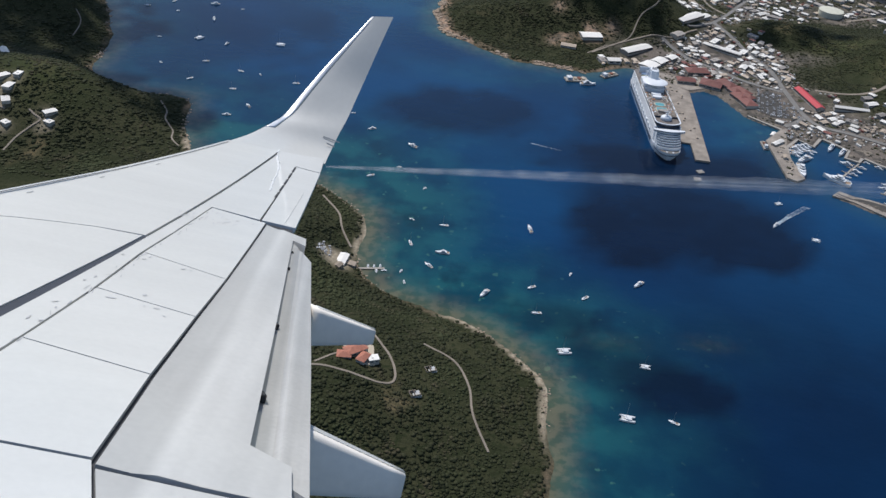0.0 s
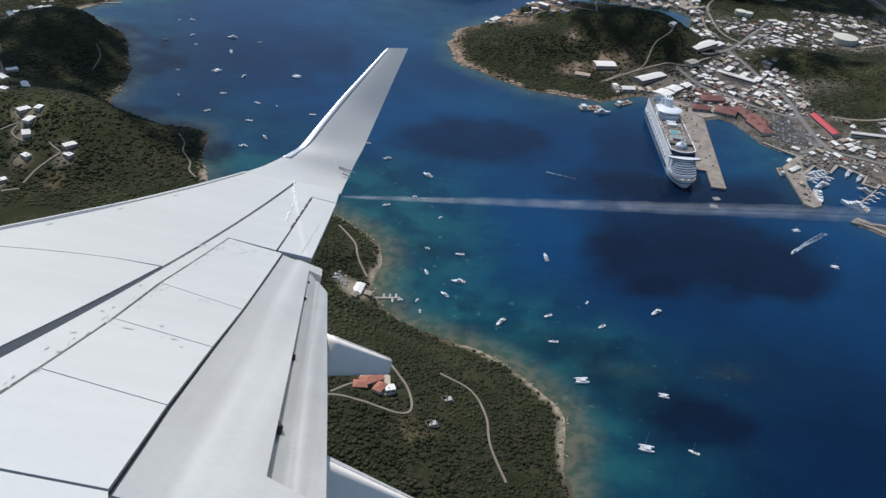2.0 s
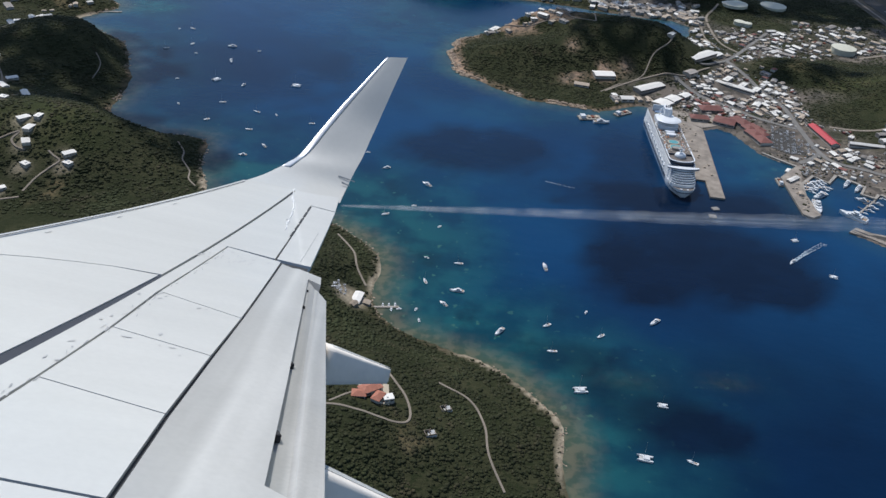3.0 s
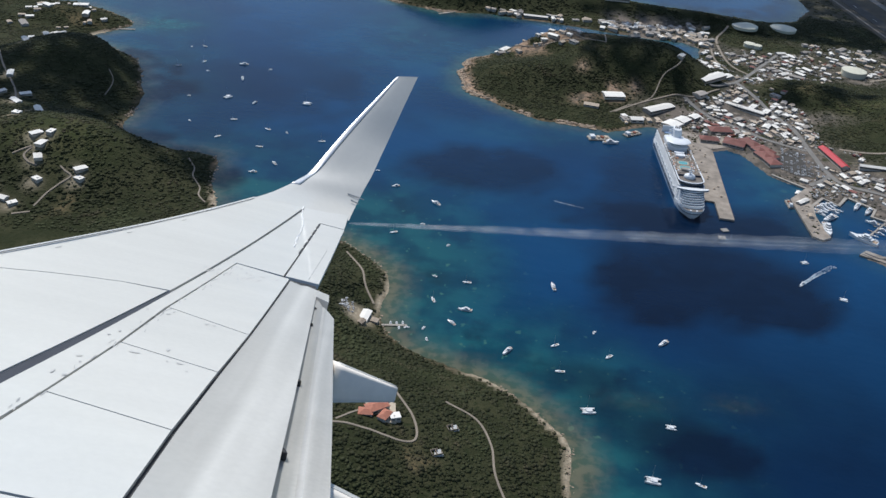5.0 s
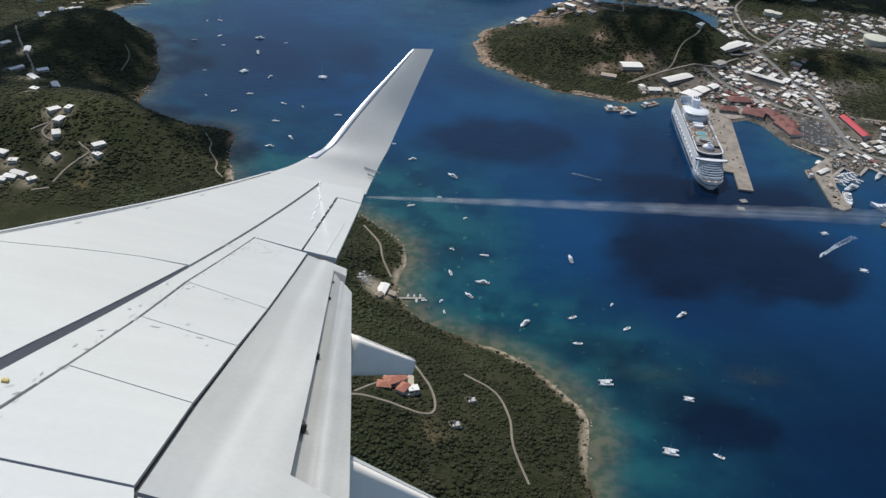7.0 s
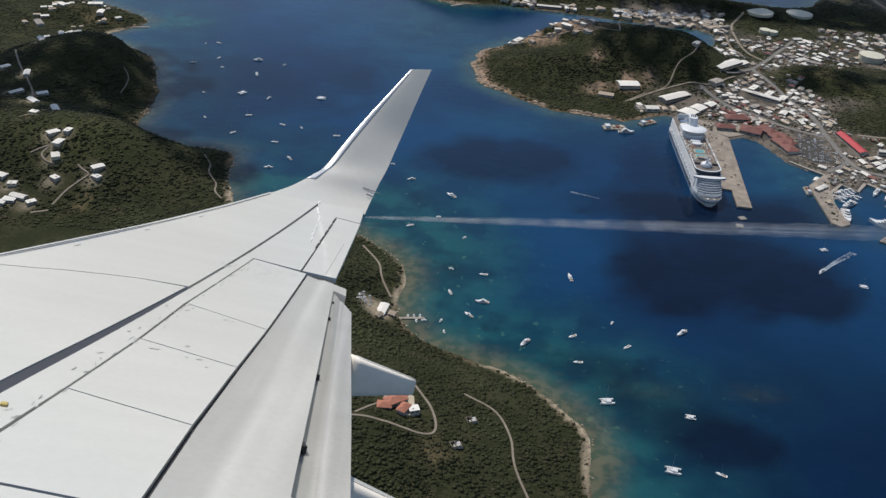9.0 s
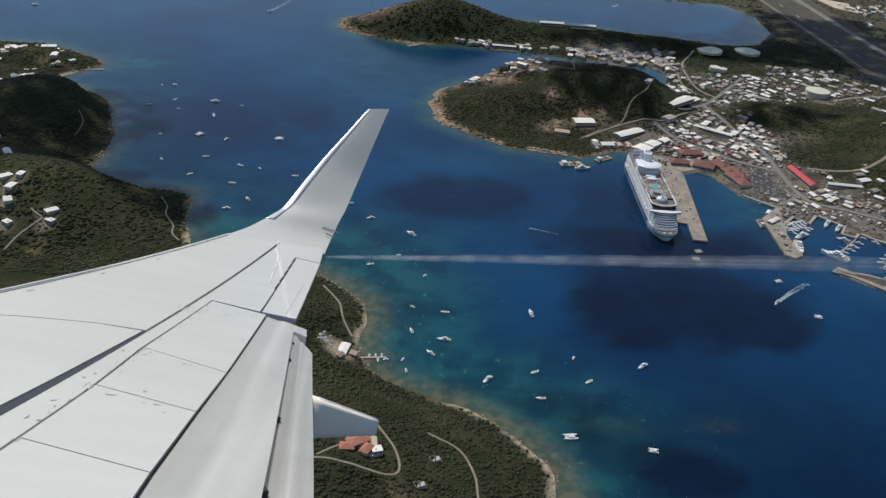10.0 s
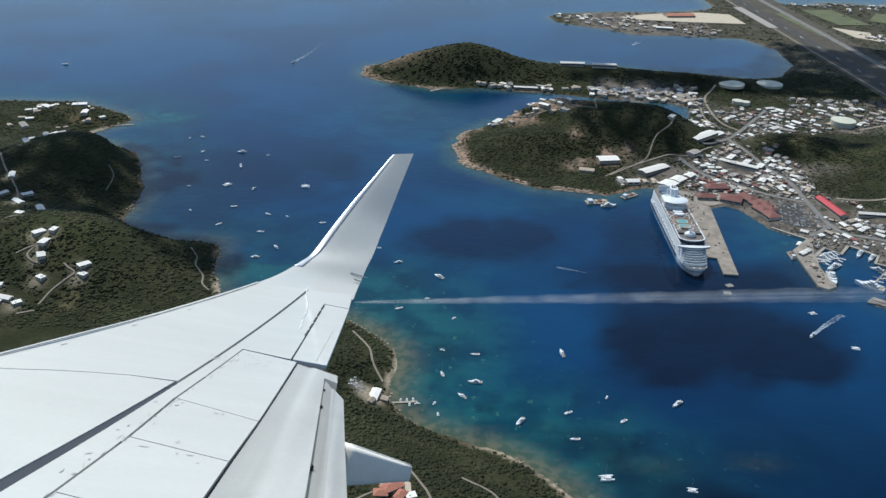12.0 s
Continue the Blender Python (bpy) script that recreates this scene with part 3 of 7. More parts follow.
# ---------------------------------------------------------------- the aircraft's wing
# Plan of the wing in its own axes: c metres aft, s metres outboard of the centreline, with the eye at c = 0, s = 1.7.
AIRCRAFT = pose(*EYE, -29.048, 16.78, 13.439)
ROOT = Vector((0.3, 4.3, -1.55))


def skin_height(s):
    y = s - 1.7
    return -2.05 + 0.0927 * y + 0.0058 * y * y


def wing_point(c, s, up=0.0):
    return Vector((c, s - 1.7, skin_height(s) + up)) - ROOT


def inset(outline, gap):
    """The outline moved inwards by half a joint."""
    n = len(outline)
    area = sum(outline[i][0] * outline[(i + 1) % n][1] - outline[(i + 1) % n][0] * outline[i][1] for i in range(n))
    sign = 1 if area > 0 else -1
    out = []
    for i in range(n):
        a, b, c = (Vector(outline[(i + k) % n]) for k in (-1, 0, 1))
        n1 = Vector((-(b - a).y, (b - a).x)).normalized() * sign
        n2 = Vector((-(c - b).y, (c - b).x)).normalized() * sign
        m = n1 + n2
        k = m.dot(n1)
        out.append(b + m * (gap / k if k > 0.35 else gap))
    return out


def wing_panel(name, outline, mat, parent, gap=0.006, up=0.0, thick=0.03, label="", crest=()):
    """A skin panel that follows the wing's bend, cut into strips along the span."""
    pts = inset(outline, gap)
    bm = bmesh.new()
    f = bm.faces.new([bm.verts.new((p[0], p[1], 0)) for p in pts])
    lo, hi = min(p[1] for p in pts), max(p[1] for p in pts)
    for s in np.arange(math.ceil(lo / 0.5) * 0.5, hi, 0.5):
        bmesh.ops.bisect_plane(bm, geom=bm.verts[:] + bm.edges[:] + bm.faces[:], plane_co=(0, s, 0), plane_no=(0, 1, 0))
    for (c0, s0), (c1, s1), _lift in crest:
        bmesh.ops.bisect_plane(bm, geom=bm.verts[:] + bm.edges[:] + bm.faces[:], plane_co=(c0, s0, 0), plane_no=(s1 - s0, c0 - c1, 0))
    bmesh.ops.recalc_face_normals(bm, faces=bm.faces)
    top = bm.faces[:]
    if top[0].normal.z < 0:
        bmesh.ops.reverse_faces(bm, faces=top)
    r = bmesh.ops.extrude_face_region(bm, geom=top)
    low = [v for v in r["geom"] if isinstance(v, bmesh.types.BMVert)]
    mid = sum(p[0] for p in pts) / len(pts)
    for v in bm.verts:
        v.co.z = up
        for (c0, s0), (c1, s1), lift in crest:
            if abs((v.co.x - c0) * (s1 - s0) - (v.co.y - s0) * (c1 - c0)) < 0.002:
                v.co.z = up + lift
    for v in low:
        v.co.z = up - thick
    for v in bm.verts:
        v.co = wing_point(v.co.x, v.co.y, v.co.z)
    if crest:
        bmesh.ops.recalc_face_normals(bm, faces=bm.faces)
        for e in bm.edges:
            e.smooth = len(e.link_faces) == 2 and e.calc_face_angle() < 0.4
    return part(name, bm, mat, parent, label, bool(crest))


wing = empty("airplane_wing", AIRCRAFT @ Matrix.Translation(ROOT), "pale grey painted airliner wing with a swept winglet, seen from above", "wing")
# The dark box under the skin, seen in the joints.
wing_panel("wing_box", [(-3.68, 5.42), (-1.33, 10.05), (1.70, 16.02), (2.70, 16.5), (3.55, 17.15), (3.08, 15.36), (2.2, 12.1),
                        (2.1, 11.5), (1.45, 8.4), (1.08, 6.7), (1.2, 6.0), (1.1, 5.42)],
           "wing_gap", wing, up=-0.030, thick=0.15, label="dark structure inside the joints")
wing_panel("leading_edge_slat", [(-1.348, 10.042), (1.726, 16.054), (2.682, 16.518), (0.527, 10.600), (0.094, 10.566), (-0.227, 10.478), (-0.567, 10.360), (-0.822, 10.243)], "wing_paint", wing, 0.004)
wing_panel("leading_edge_slat", [(-1.344, 10.022), (-0.822, 10.219), (-0.567, 10.336), (-0.227, 10.455), (0.094, 10.543), (0.500, 10.558), (-0.471, 8.004), (-0.986, 6.575), (-1.41, 5.4), (-3.72, 5.4)], "wing_paint", wing, 0.003, up=0.004)
wing_panel("upper_skin", [(-1.36, 5.4), (-0.936, 6.406), (-0.444, 7.832), (0.522, 10.525), (2.694, 16.457), (3.591, 17.328), (3.111, 15.369), (2.725, 15.398),
                          (1.800, 12.090), (1.256, 12.195), (0.485, 10.025), (0.158, 8.927), (-0.23, 7.717), (-0.365, 7.314), (-0.985, 5.4)], "wing_paint", wing, 0.005)
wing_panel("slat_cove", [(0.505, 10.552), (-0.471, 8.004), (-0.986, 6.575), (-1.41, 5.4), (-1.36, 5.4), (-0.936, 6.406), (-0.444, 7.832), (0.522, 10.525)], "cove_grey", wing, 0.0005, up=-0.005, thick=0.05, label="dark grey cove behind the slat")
SPOILERS = [[(1.254, 12.17), (1.862, 12.007), (1.219, 9.723), (0.509, 10.058)], [(0.509, 10.058), (1.219, 9.723), (0.895, 8.631), (0.16, 8.901)],
            [(0.16, 8.901), (0.895, 8.631), (0.55, 7.41), (-0.228, 7.699)], [(-0.228, 7.699), (0.55, 7.41), (0.256, 6.246), (-0.466, 6.371), (-0.538, 6.73)]]
for n, sp in enumerate(SPOILERS):
    wing_panel("spoiler_panel", sp, "wing_paint", wing, 0.007 if n else 0.006, up=0.002)
wing_panel("inboard_skin", [(-0.655, 6.39), (-0.463, 6.359), (0.257, 6.234), (0.294, 5.4), (-0.97, 5.4)], "wing_paint", wing, 0.006)
wing_panel("aileron", [(2.72, 15.361), (3.105, 15.332), (2.22, 12.058), (1.815, 12.085)], "wing_paint", wing, 0.004, up=0.003, thick=0.06)
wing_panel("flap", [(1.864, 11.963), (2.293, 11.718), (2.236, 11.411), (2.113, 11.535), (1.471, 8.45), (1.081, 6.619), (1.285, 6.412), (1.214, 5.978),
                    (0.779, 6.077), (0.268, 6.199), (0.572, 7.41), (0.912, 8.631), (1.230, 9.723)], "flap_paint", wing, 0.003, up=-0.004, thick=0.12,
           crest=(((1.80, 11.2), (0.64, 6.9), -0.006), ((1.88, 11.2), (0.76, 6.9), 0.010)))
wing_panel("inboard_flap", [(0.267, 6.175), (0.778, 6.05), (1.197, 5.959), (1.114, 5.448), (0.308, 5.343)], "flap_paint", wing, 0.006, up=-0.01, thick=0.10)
bm = bmesh.new()
rings = []
for k in range(13):
    t = k / 12
    front = np.array((2.124, 11.53)) + (np.array((1.471, 8.44)) - (2.124, 11.53)) * min(t / 0.62, 1) + (np.array((1.06, 6.45)) - (1.471, 8.44)) * max(t - 0.62, 0) / 0.38
    back = np.array((2.231, 10.979)) + (np.array((1.707, 8.056)) - (2.231, 10.979)) * min(t / 0.62, 1) + (np.array((1.342, 6.14)) - (1.707, 8.056)) * max(t - 0.62, 0) / 0.38
    drop = 0.03 + 0.05 * t
    ring = [(front + (back - front) * f, -h) for f, h in ((-0.12, drop), (0.12, drop * 0.92), (0.36, 0.03 + drop * 0.45), (0.48, 0.032), (0.58, 0.034), (1.0, 0.045))]
    rings.append([wing_point(p[0], p[1], z) for p, z in ring] + [wing_point(p[0], p[1], -0.11 - drop * 0.5) for p, _z in ring[::-1]])
loft(bm, rings)
bmesh.ops.recalc_face_normals(bm, faces=bm.faces)
for e in bm.edges:
    e.smooth = len(e.link_faces) == 2 and e.calc_face_angle() < 0.5
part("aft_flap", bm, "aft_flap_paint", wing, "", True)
# Rounded leading edge in bare metal.
bm = bmesh.new()
rings = []
for c, s in ((-3.72, 5.4), (-1.348, 10.042), (0.2, 13.07), (1.0, 14.63), (1.726, 16.054)):
    rings.append([wing_point(c + dx, s + 0.0, dz) for dx, dz in ((0.045, 0.004), (0.0, -0.008), (-0.03, -0.04), (-0.025, -0.09), (0.06, -0.14), (0.10, -0.02))])
loft(bm, rings)
part("leading_edge", bm, "edge_metal", wing, "dull bare metal leading edge", True)

bm = bmesh.new()
loft(bm, [[wing_point(c + dx, s, h) for dx, h in ((0.060, 0.007), (0.072, 0.007), (0.066, 0.002))] for c, s in ((-3.72, 5.4), (-1.348, 10.042), (0.2, 13.07), (1.0, 14.63), (1.66, 15.93))])
part("leading_edge_joint", bm, "wing_gap", wing, "dark joint behind the leading edge")

# The belly of the wing.
bm = bmesh.new()
rings = []
for s, c0, c1, depth in ((5.4, -3.66, 1.05, 0.85), (7.5, -2.6, 1.3, 0.62), (10.0, -1.32, 1.8, 0.42), (13.0, 0.2, 2.4, 0.30), (15.3, 1.36, 2.9, 0.22), (16.6, 2.1, 3.3, 0.12)):
    shape = ((0.0, 0.06), (0.05, 0.45), (0.2, 0.85), (0.42, 1.0), (0.7, 0.7), (1.0, 0.16))
    top = [wing_point(c0 + (c1 - c0) * f, s, -0.17) for f in (1.0, 0.5, 0.0)]
    rings.append([wing_point(c0 + (c1 - c0) * f, s, -0.17 - depth * d) for f, d in shape] + top)
loft(bm, rings)
part("lower_skin", bm, "wing_paint", wing, "grey curved underside of the wing", True)

# Blended winglet: sections of leading point, trailing point and thickness.
SECTIONS = [((1.74, 16.06, 0.463), (3.32, 16.12, 0.478), 0.012), ((2.06, 16.5, 0.645), (3.44, 16.55, 0.612), 0.03), ((2.32, 16.85, 0.83), (3.57, 16.95, 0.79), 0.05), ((2.52, 17.1, 0.99), (3.70, 17.2, 1.11), 0.07),
            ((2.73, 17.38, 1.19), (3.83, 17.4, 1.41), 0.075), ((3.04, 17.64, 1.74), (3.95, 17.62, 1.77), 0.07), ((3.36, 17.88, 2.29), (4.08, 17.84, 2.16), 0.06), ((3.70, 18.08, 2.84), (4.27, 18.08, 2.85), 0.05),
            ((4.06, 18.3, 3.43), (4.48, 18.35, 3.56), 0.03)]


def glide(rows, n):
    """Sections between sections, by a smooth curve through them."""
    flat = np.array([[*a, *b, t] for a, b, t in rows])
    out = []
    for i in range(len(flat) - 1):
        p0, p1, p2, p3 = flat[max(i - 1, 0)], flat[i], flat[i + 1], flat[min(i + 2, len(flat) - 1)]
        for k in range(n):
            u = k / n
            out.append(0.5 * (2 * p1 + (p2 - p0) * u + (2 * p0 - 5 * p1 + 4 * p2 - p3) * u * u + (3 * p1 - p0 - 3 * p2 + p3) * u**3))
    out.append(flat[-1])
    return [(tuple(r[:3]), tuple(r[3:6]), r[6]) for r in out]


SECTIONS = glide(SECTIONS, 4)
bm, edge = bmesh.new(), bmesh.new()
body, nose = [], []
for i, (le, te, th) in enumerate(SECTIONS):
    le, te = (Vector((p[0], p[1] - 1.7, p[2])) - ROOT for p in (le, te))
    nxt = SECTIONS[min(i + 1, len(SECTIONS) - 1)]
    bef = SECTIONS[max(i - 1, 0)]
    along = Vector(nxt[0]) - Vector(bef[0])
    nrm = along.cross(te - le).normalized()
    if nrm.dot(Vector((0, -1, 0.6))) < 0:
        nrm = -nrm
    up = [le.lerp(te, f) + nrm * th * g for f, g in ((0.0, 0.0), (0.04, 0.30), (0.15, 0.5), (0.35, 0.55), (0.7, 0.3), (1.0, 0.04))]
    dn = [le.lerp(te, f) - nrm * th * g for f, g in ((1.0, 0.04), (0.7, 0.4), (0.35, 0.6), (0.15, 0.5), (0.04, 0.3))]
    body.append(up + dn)
    nose.append([le.lerp(te, f) + nrm * (th * g) for f, g in ((0.135, 0.51), (0.09, 0.46), (0.05, 0.37), (0.03, 0.30), (0.012, 0.20), (-0.005, 0.0), (0.03, -0.36), (0.04, -0.2))])
loft(bm, body)
bmesh.ops.recalc_face_normals(bm, faces=bm.faces)
for e in bm.edges:
    e.smooth = len(e.link_faces) == 2 and e.calc_face_angle() < 0.6
winglet = part("winglet", bm, "winglet_paint", wing, "grey swept winglet with a satin sheen", True)
loft(edge, nose[9:])
part("winglet_edge", edge, "wing_metal", winglet, "polished metal winglet edge", True)


def canoe(s, c0, c1, z_top0, z_top1, drop, width):
    """A flap track fairing that sticks out behind the flap."""
    bm = bmesh.new()
    rings = []
    for i in range(9):
        t = i / 8
        c = c0 + (c1 - c0) * t
        top = z_top0 + (z_top1 - z_top0) * t
        w = width * (1 - 0.55 * t)
        d = drop * (1 - 0.62 * t)
        rings.append([Vector((c, s - 1.7 + w * x, top - d * z)) - ROOT for x, z in ((-0.36, 0.01), (0, 0), (0.36, 0.01), (0.48, 0.05), (0.5, 0.12), (0.5, 0.8), (0.3, 0.97), (0, 1), (-0.3, 0.97), (-0.5, 0.8), (-0.5, 0.12), (-0.48, 0.05))])
    loft(bm, rings)
    for e in bm.edges:
        e.smooth = len(e.link_faces) == 2 and e.calc_face_angle() < 0.7
    return bm


for s, c0, c1, z0, z1, d in ((9.6, 1.985, 2.62, -0.994, -1.115, 0.38), (7.3, 1.42, 2.29, -1.44, -1.71, 0.50)):
    body = part("flap_track_fairing", canoe(s, c0, c1, z0, z1, d, 0.30), "fairing_grey", wing, "grey flap track fairing", True)
    # Added strip in paler paint that draws the fairing's sunlit top edge.
    bm = canoe(s, c0 + 0.06, c1 + 0.005, z0 + (z1 - z0) * 0.06 / (c1 - c0) + 0.006, z1 + 0.006, 0.015, 0.12)
    part("sunlit_edge", bm, "wing_paint", body, "added pale strip for the sunlit top edge", True)

# Static wicks, hinge brackets and the scuff marks round the fasteners.
for p0, p1 in (((3.40, 17.05, 0.965), (3.71, 17.06, 0.935)), ((3.46, 16.95, 0.865), (3.61, 16.96, 0.835))):
    bm = bmesh.new()
    rings = [[Vector((p[0], p[1] - 1.7 + y * k, p[2] + z * k)) - ROOT for y, z in ((-0.006, -0.02), (0, 0.006), (0.006, -0.02))] for p, k in ((p0, 1.0), (p1, 0.6))]
    loft(bm, rings)
    part("static_wick", bm, "scuff", wing, "thin dark static wick")
for c, s, size in ((1.92, 10.55, 0.018), (1.56, 8.85, 0.026), (1.26, 7.42, 0.034), (2.05, 11.15, 0.014)):
    bm = bmesh.new()
    p = wing_point(c, s, 0.0)
    box(bm, p.x - size * 0.5, p.x + size * 0.5, p.y - size * 1.6, p.y + size * 1.6, p.z - 0.07, p.z - 0.012, 0.006)
    part("hinge_cover", bm, "rubber", wing, "black hinge cover in the flap joint")
bm = bmesh.new()
p = wing_point(-0.519, 7.30, 0.0)
box(bm, p.x - 0.02, p.x + 0.02, p.y - 0.03, p.y + 0.03, p.z - 0.005, p.z + 0.014, 0.005)
part("tie_fitting", bm, "yellow", wing, "small yellow tie-down fitting")
rng = random.Random(5)
for n in range(64):
    t = rng.random()
    line = n % 4
    a, b = ((-0.55, 6.8), (1.25, 12.1)) if line else ((0.9, 11.4), (1.7, 11.9))
    off = rng.gauss(0.0, 0.035) if line else rng.uniform(-0.4, 0.15)
    c, s = a[0] + (b[0] - a[0]) * t + off, a[1] + (b[1] - a[1]) * t - off * 0.3
    bm = bmesh.new()
    ln, wd = rng.uniform(0.02, 0.11), rng.uniform(0.003, 0.010) * (1 if line else 2)
    k = rng.randint(6, 9)
    ux, uy = math.sin(turn := rng.gauss(0.32, 0.25)), math.cos(turn)
    ring = []
    for i in range(k):
        p, q = ln * math.cos(6.283 * i / k) * rng.uniform(0.5, 1), wd * math.sin(6.283 * i / k) * rng.uniform(0.4, 1)
        ring.append(wing_point(c + ux * p + uy * q, s + uy * p - ux * q, 0.0045))
    bm.faces.new([bm.verts.new(p) for p in ring])
    part("scuff_mark", bm, "scuff" if line else "smudge", wing)
# Faint grease smudges by the spoiler hinges and corners.
for n in range(16):
    sp = SPOILERS[rng.choice((0, 0, 1, 1, 2, 2, 3))]
    a, b, d = Vector(sp[0]), Vector(sp[1]), Vector(sp[3])
    u, v = (rng.uniform(0.05, 0.95), rng.choice((rng.uniform(0.06, 0.16), rng.uniform(0.80, 0.94)))) if n % 3 else (rng.uniform(-0.16, 0.05), rng.uniform(0.05, 0.95))
    o = a + (b - a) * u + (d - a) * v
    ln, wd, turn = rng.uniform(0.015, 0.05), rng.uniform(0.010, 0.020), rng.uniform(0.2, 2.0)
    ux, uy = math.sin(turn), math.cos(turn)
    ring = []
    for i in range(11):
        p, q = ln * math.cos(6.283 * i / 11) * rng.uniform(0.55, 1), wd * math.sin(6.283 * i / 11) * rng.uniform(0.3, 1)
        ring.append(wing_point(o.x + ux * p + uy * q, o.y + uy * p - ux * q, 0.0062))
    bm = bmesh.new()
    bm.faces.new([bm.verts.new(p) for p in ring])
    part("grease_smudge", bm, "smudge", wing)
for s in (6.1, 6.9, 7.7, 8.6, 9.4, 11.2, 12.4, 13.6):
    c = -3.72 + (s - 5.4) * 0.511 + 0.17
    bm = bmesh.new()
    loft(bm, [[wing_point(c + 0.046 * k + dx, s + 0.09 * k, h) for dx, h in ((-0.006, 0.006), (0.006, 0.006), (0, 0.009))] for k in (0, 1)])
    part("slat_track_mark", bm, "scuff", wing)
for a, b in (((2.604, 13.861), (2.115, 12.188)),):
    bm = bmesh.new()
    n = 5
    loft(bm, [[wing_point(a[0] + (b[0] - a[0]) * i / n + dx, a[1] + (b[1] - a[1]) * i / n, h) for dx, h in ((-0.004, 0.004), (0.004, 0.004), (0, 0.007))] for i in range(n + 1)])
    part("tab_hinge", bm, "scuff", wing)
# Ragged sun glint from winglet foot to aileron, laid on as near-white strips.
glint_path = smooth_line([(2.60, 16.70), (2.566, 16.286), (2.468, 15.687), (2.424, 15.153), (2.302, 14.501), (2.197, 14.072), (2.106, 13.613)], 7)
for i in range(len(glint_path) - 1):
    bm = bmesh.new()
    w = rng.uniform(0.008, 0.020)
    a, b = glint_path[i], glint_path[i + 1] + np.array((rng.gauss(0, 0.012), 0.0))
    loft(bm, [[wing_point(p[0] + dx, p[1], h) for dx, h in ((-w, 0.002), (0.0, 0.010), (w, 0.002))] for p in (a, b)])
    part("glint_strip", bm, "glint_white", wing)
for i in range(5):
    t0, t1 = i / 6.0, i / 6.0 + 0.13
    a, b = (2.705, 15.30), (2.0, 12.80)
    bm = bmesh.new()
    loft(bm, [[wing_point(a[0] + (b[0] - a[0]) * t + dx, a[1] + (b[1] - a[1]) * t, h) for dx, h in ((-0.020, 0.006), (0.012, 0.006), (0.0, 0.009))] for t in (t0, t1)])
    part("aileron_slot", bm, "wing_gap", wing, "dark slot ahead of the aileron")


# ---------------------------------------------------------------- cruise ship
def ship_outline(u, halves, z):
    return [(a, b, z) for a, b in zip(u, halves)] + [(a, -b, z) for a, b in zip(u[::-1], halves[::-1])]


def rounded_block(u0, u1, half, nose=0.0, tail=0.0, n=6):
    """Plan of a deck house: straight sides, a rounded front of that length and a rounded back."""
    pts = []
    for i in range(n + 1):
        a = math.pi / 2 * (1 - i / n)
        pts.append((u1 - nose + nose * math.cos(a), half * math.sin(a) if nose else half * (1 - i / n)))
    front = [(u, y) for u, y in pts] + [(u, -y) for u, y in pts[::-1]][1:]
    if tail:
        back = [(u0 + tail - tail * math.sin(math.pi * i / n), -half * math.cos(math.pi * i / n)) for i in range(n + 1)]
    else:
        back = [(u0, -half), (u0, half)]
    return front + back


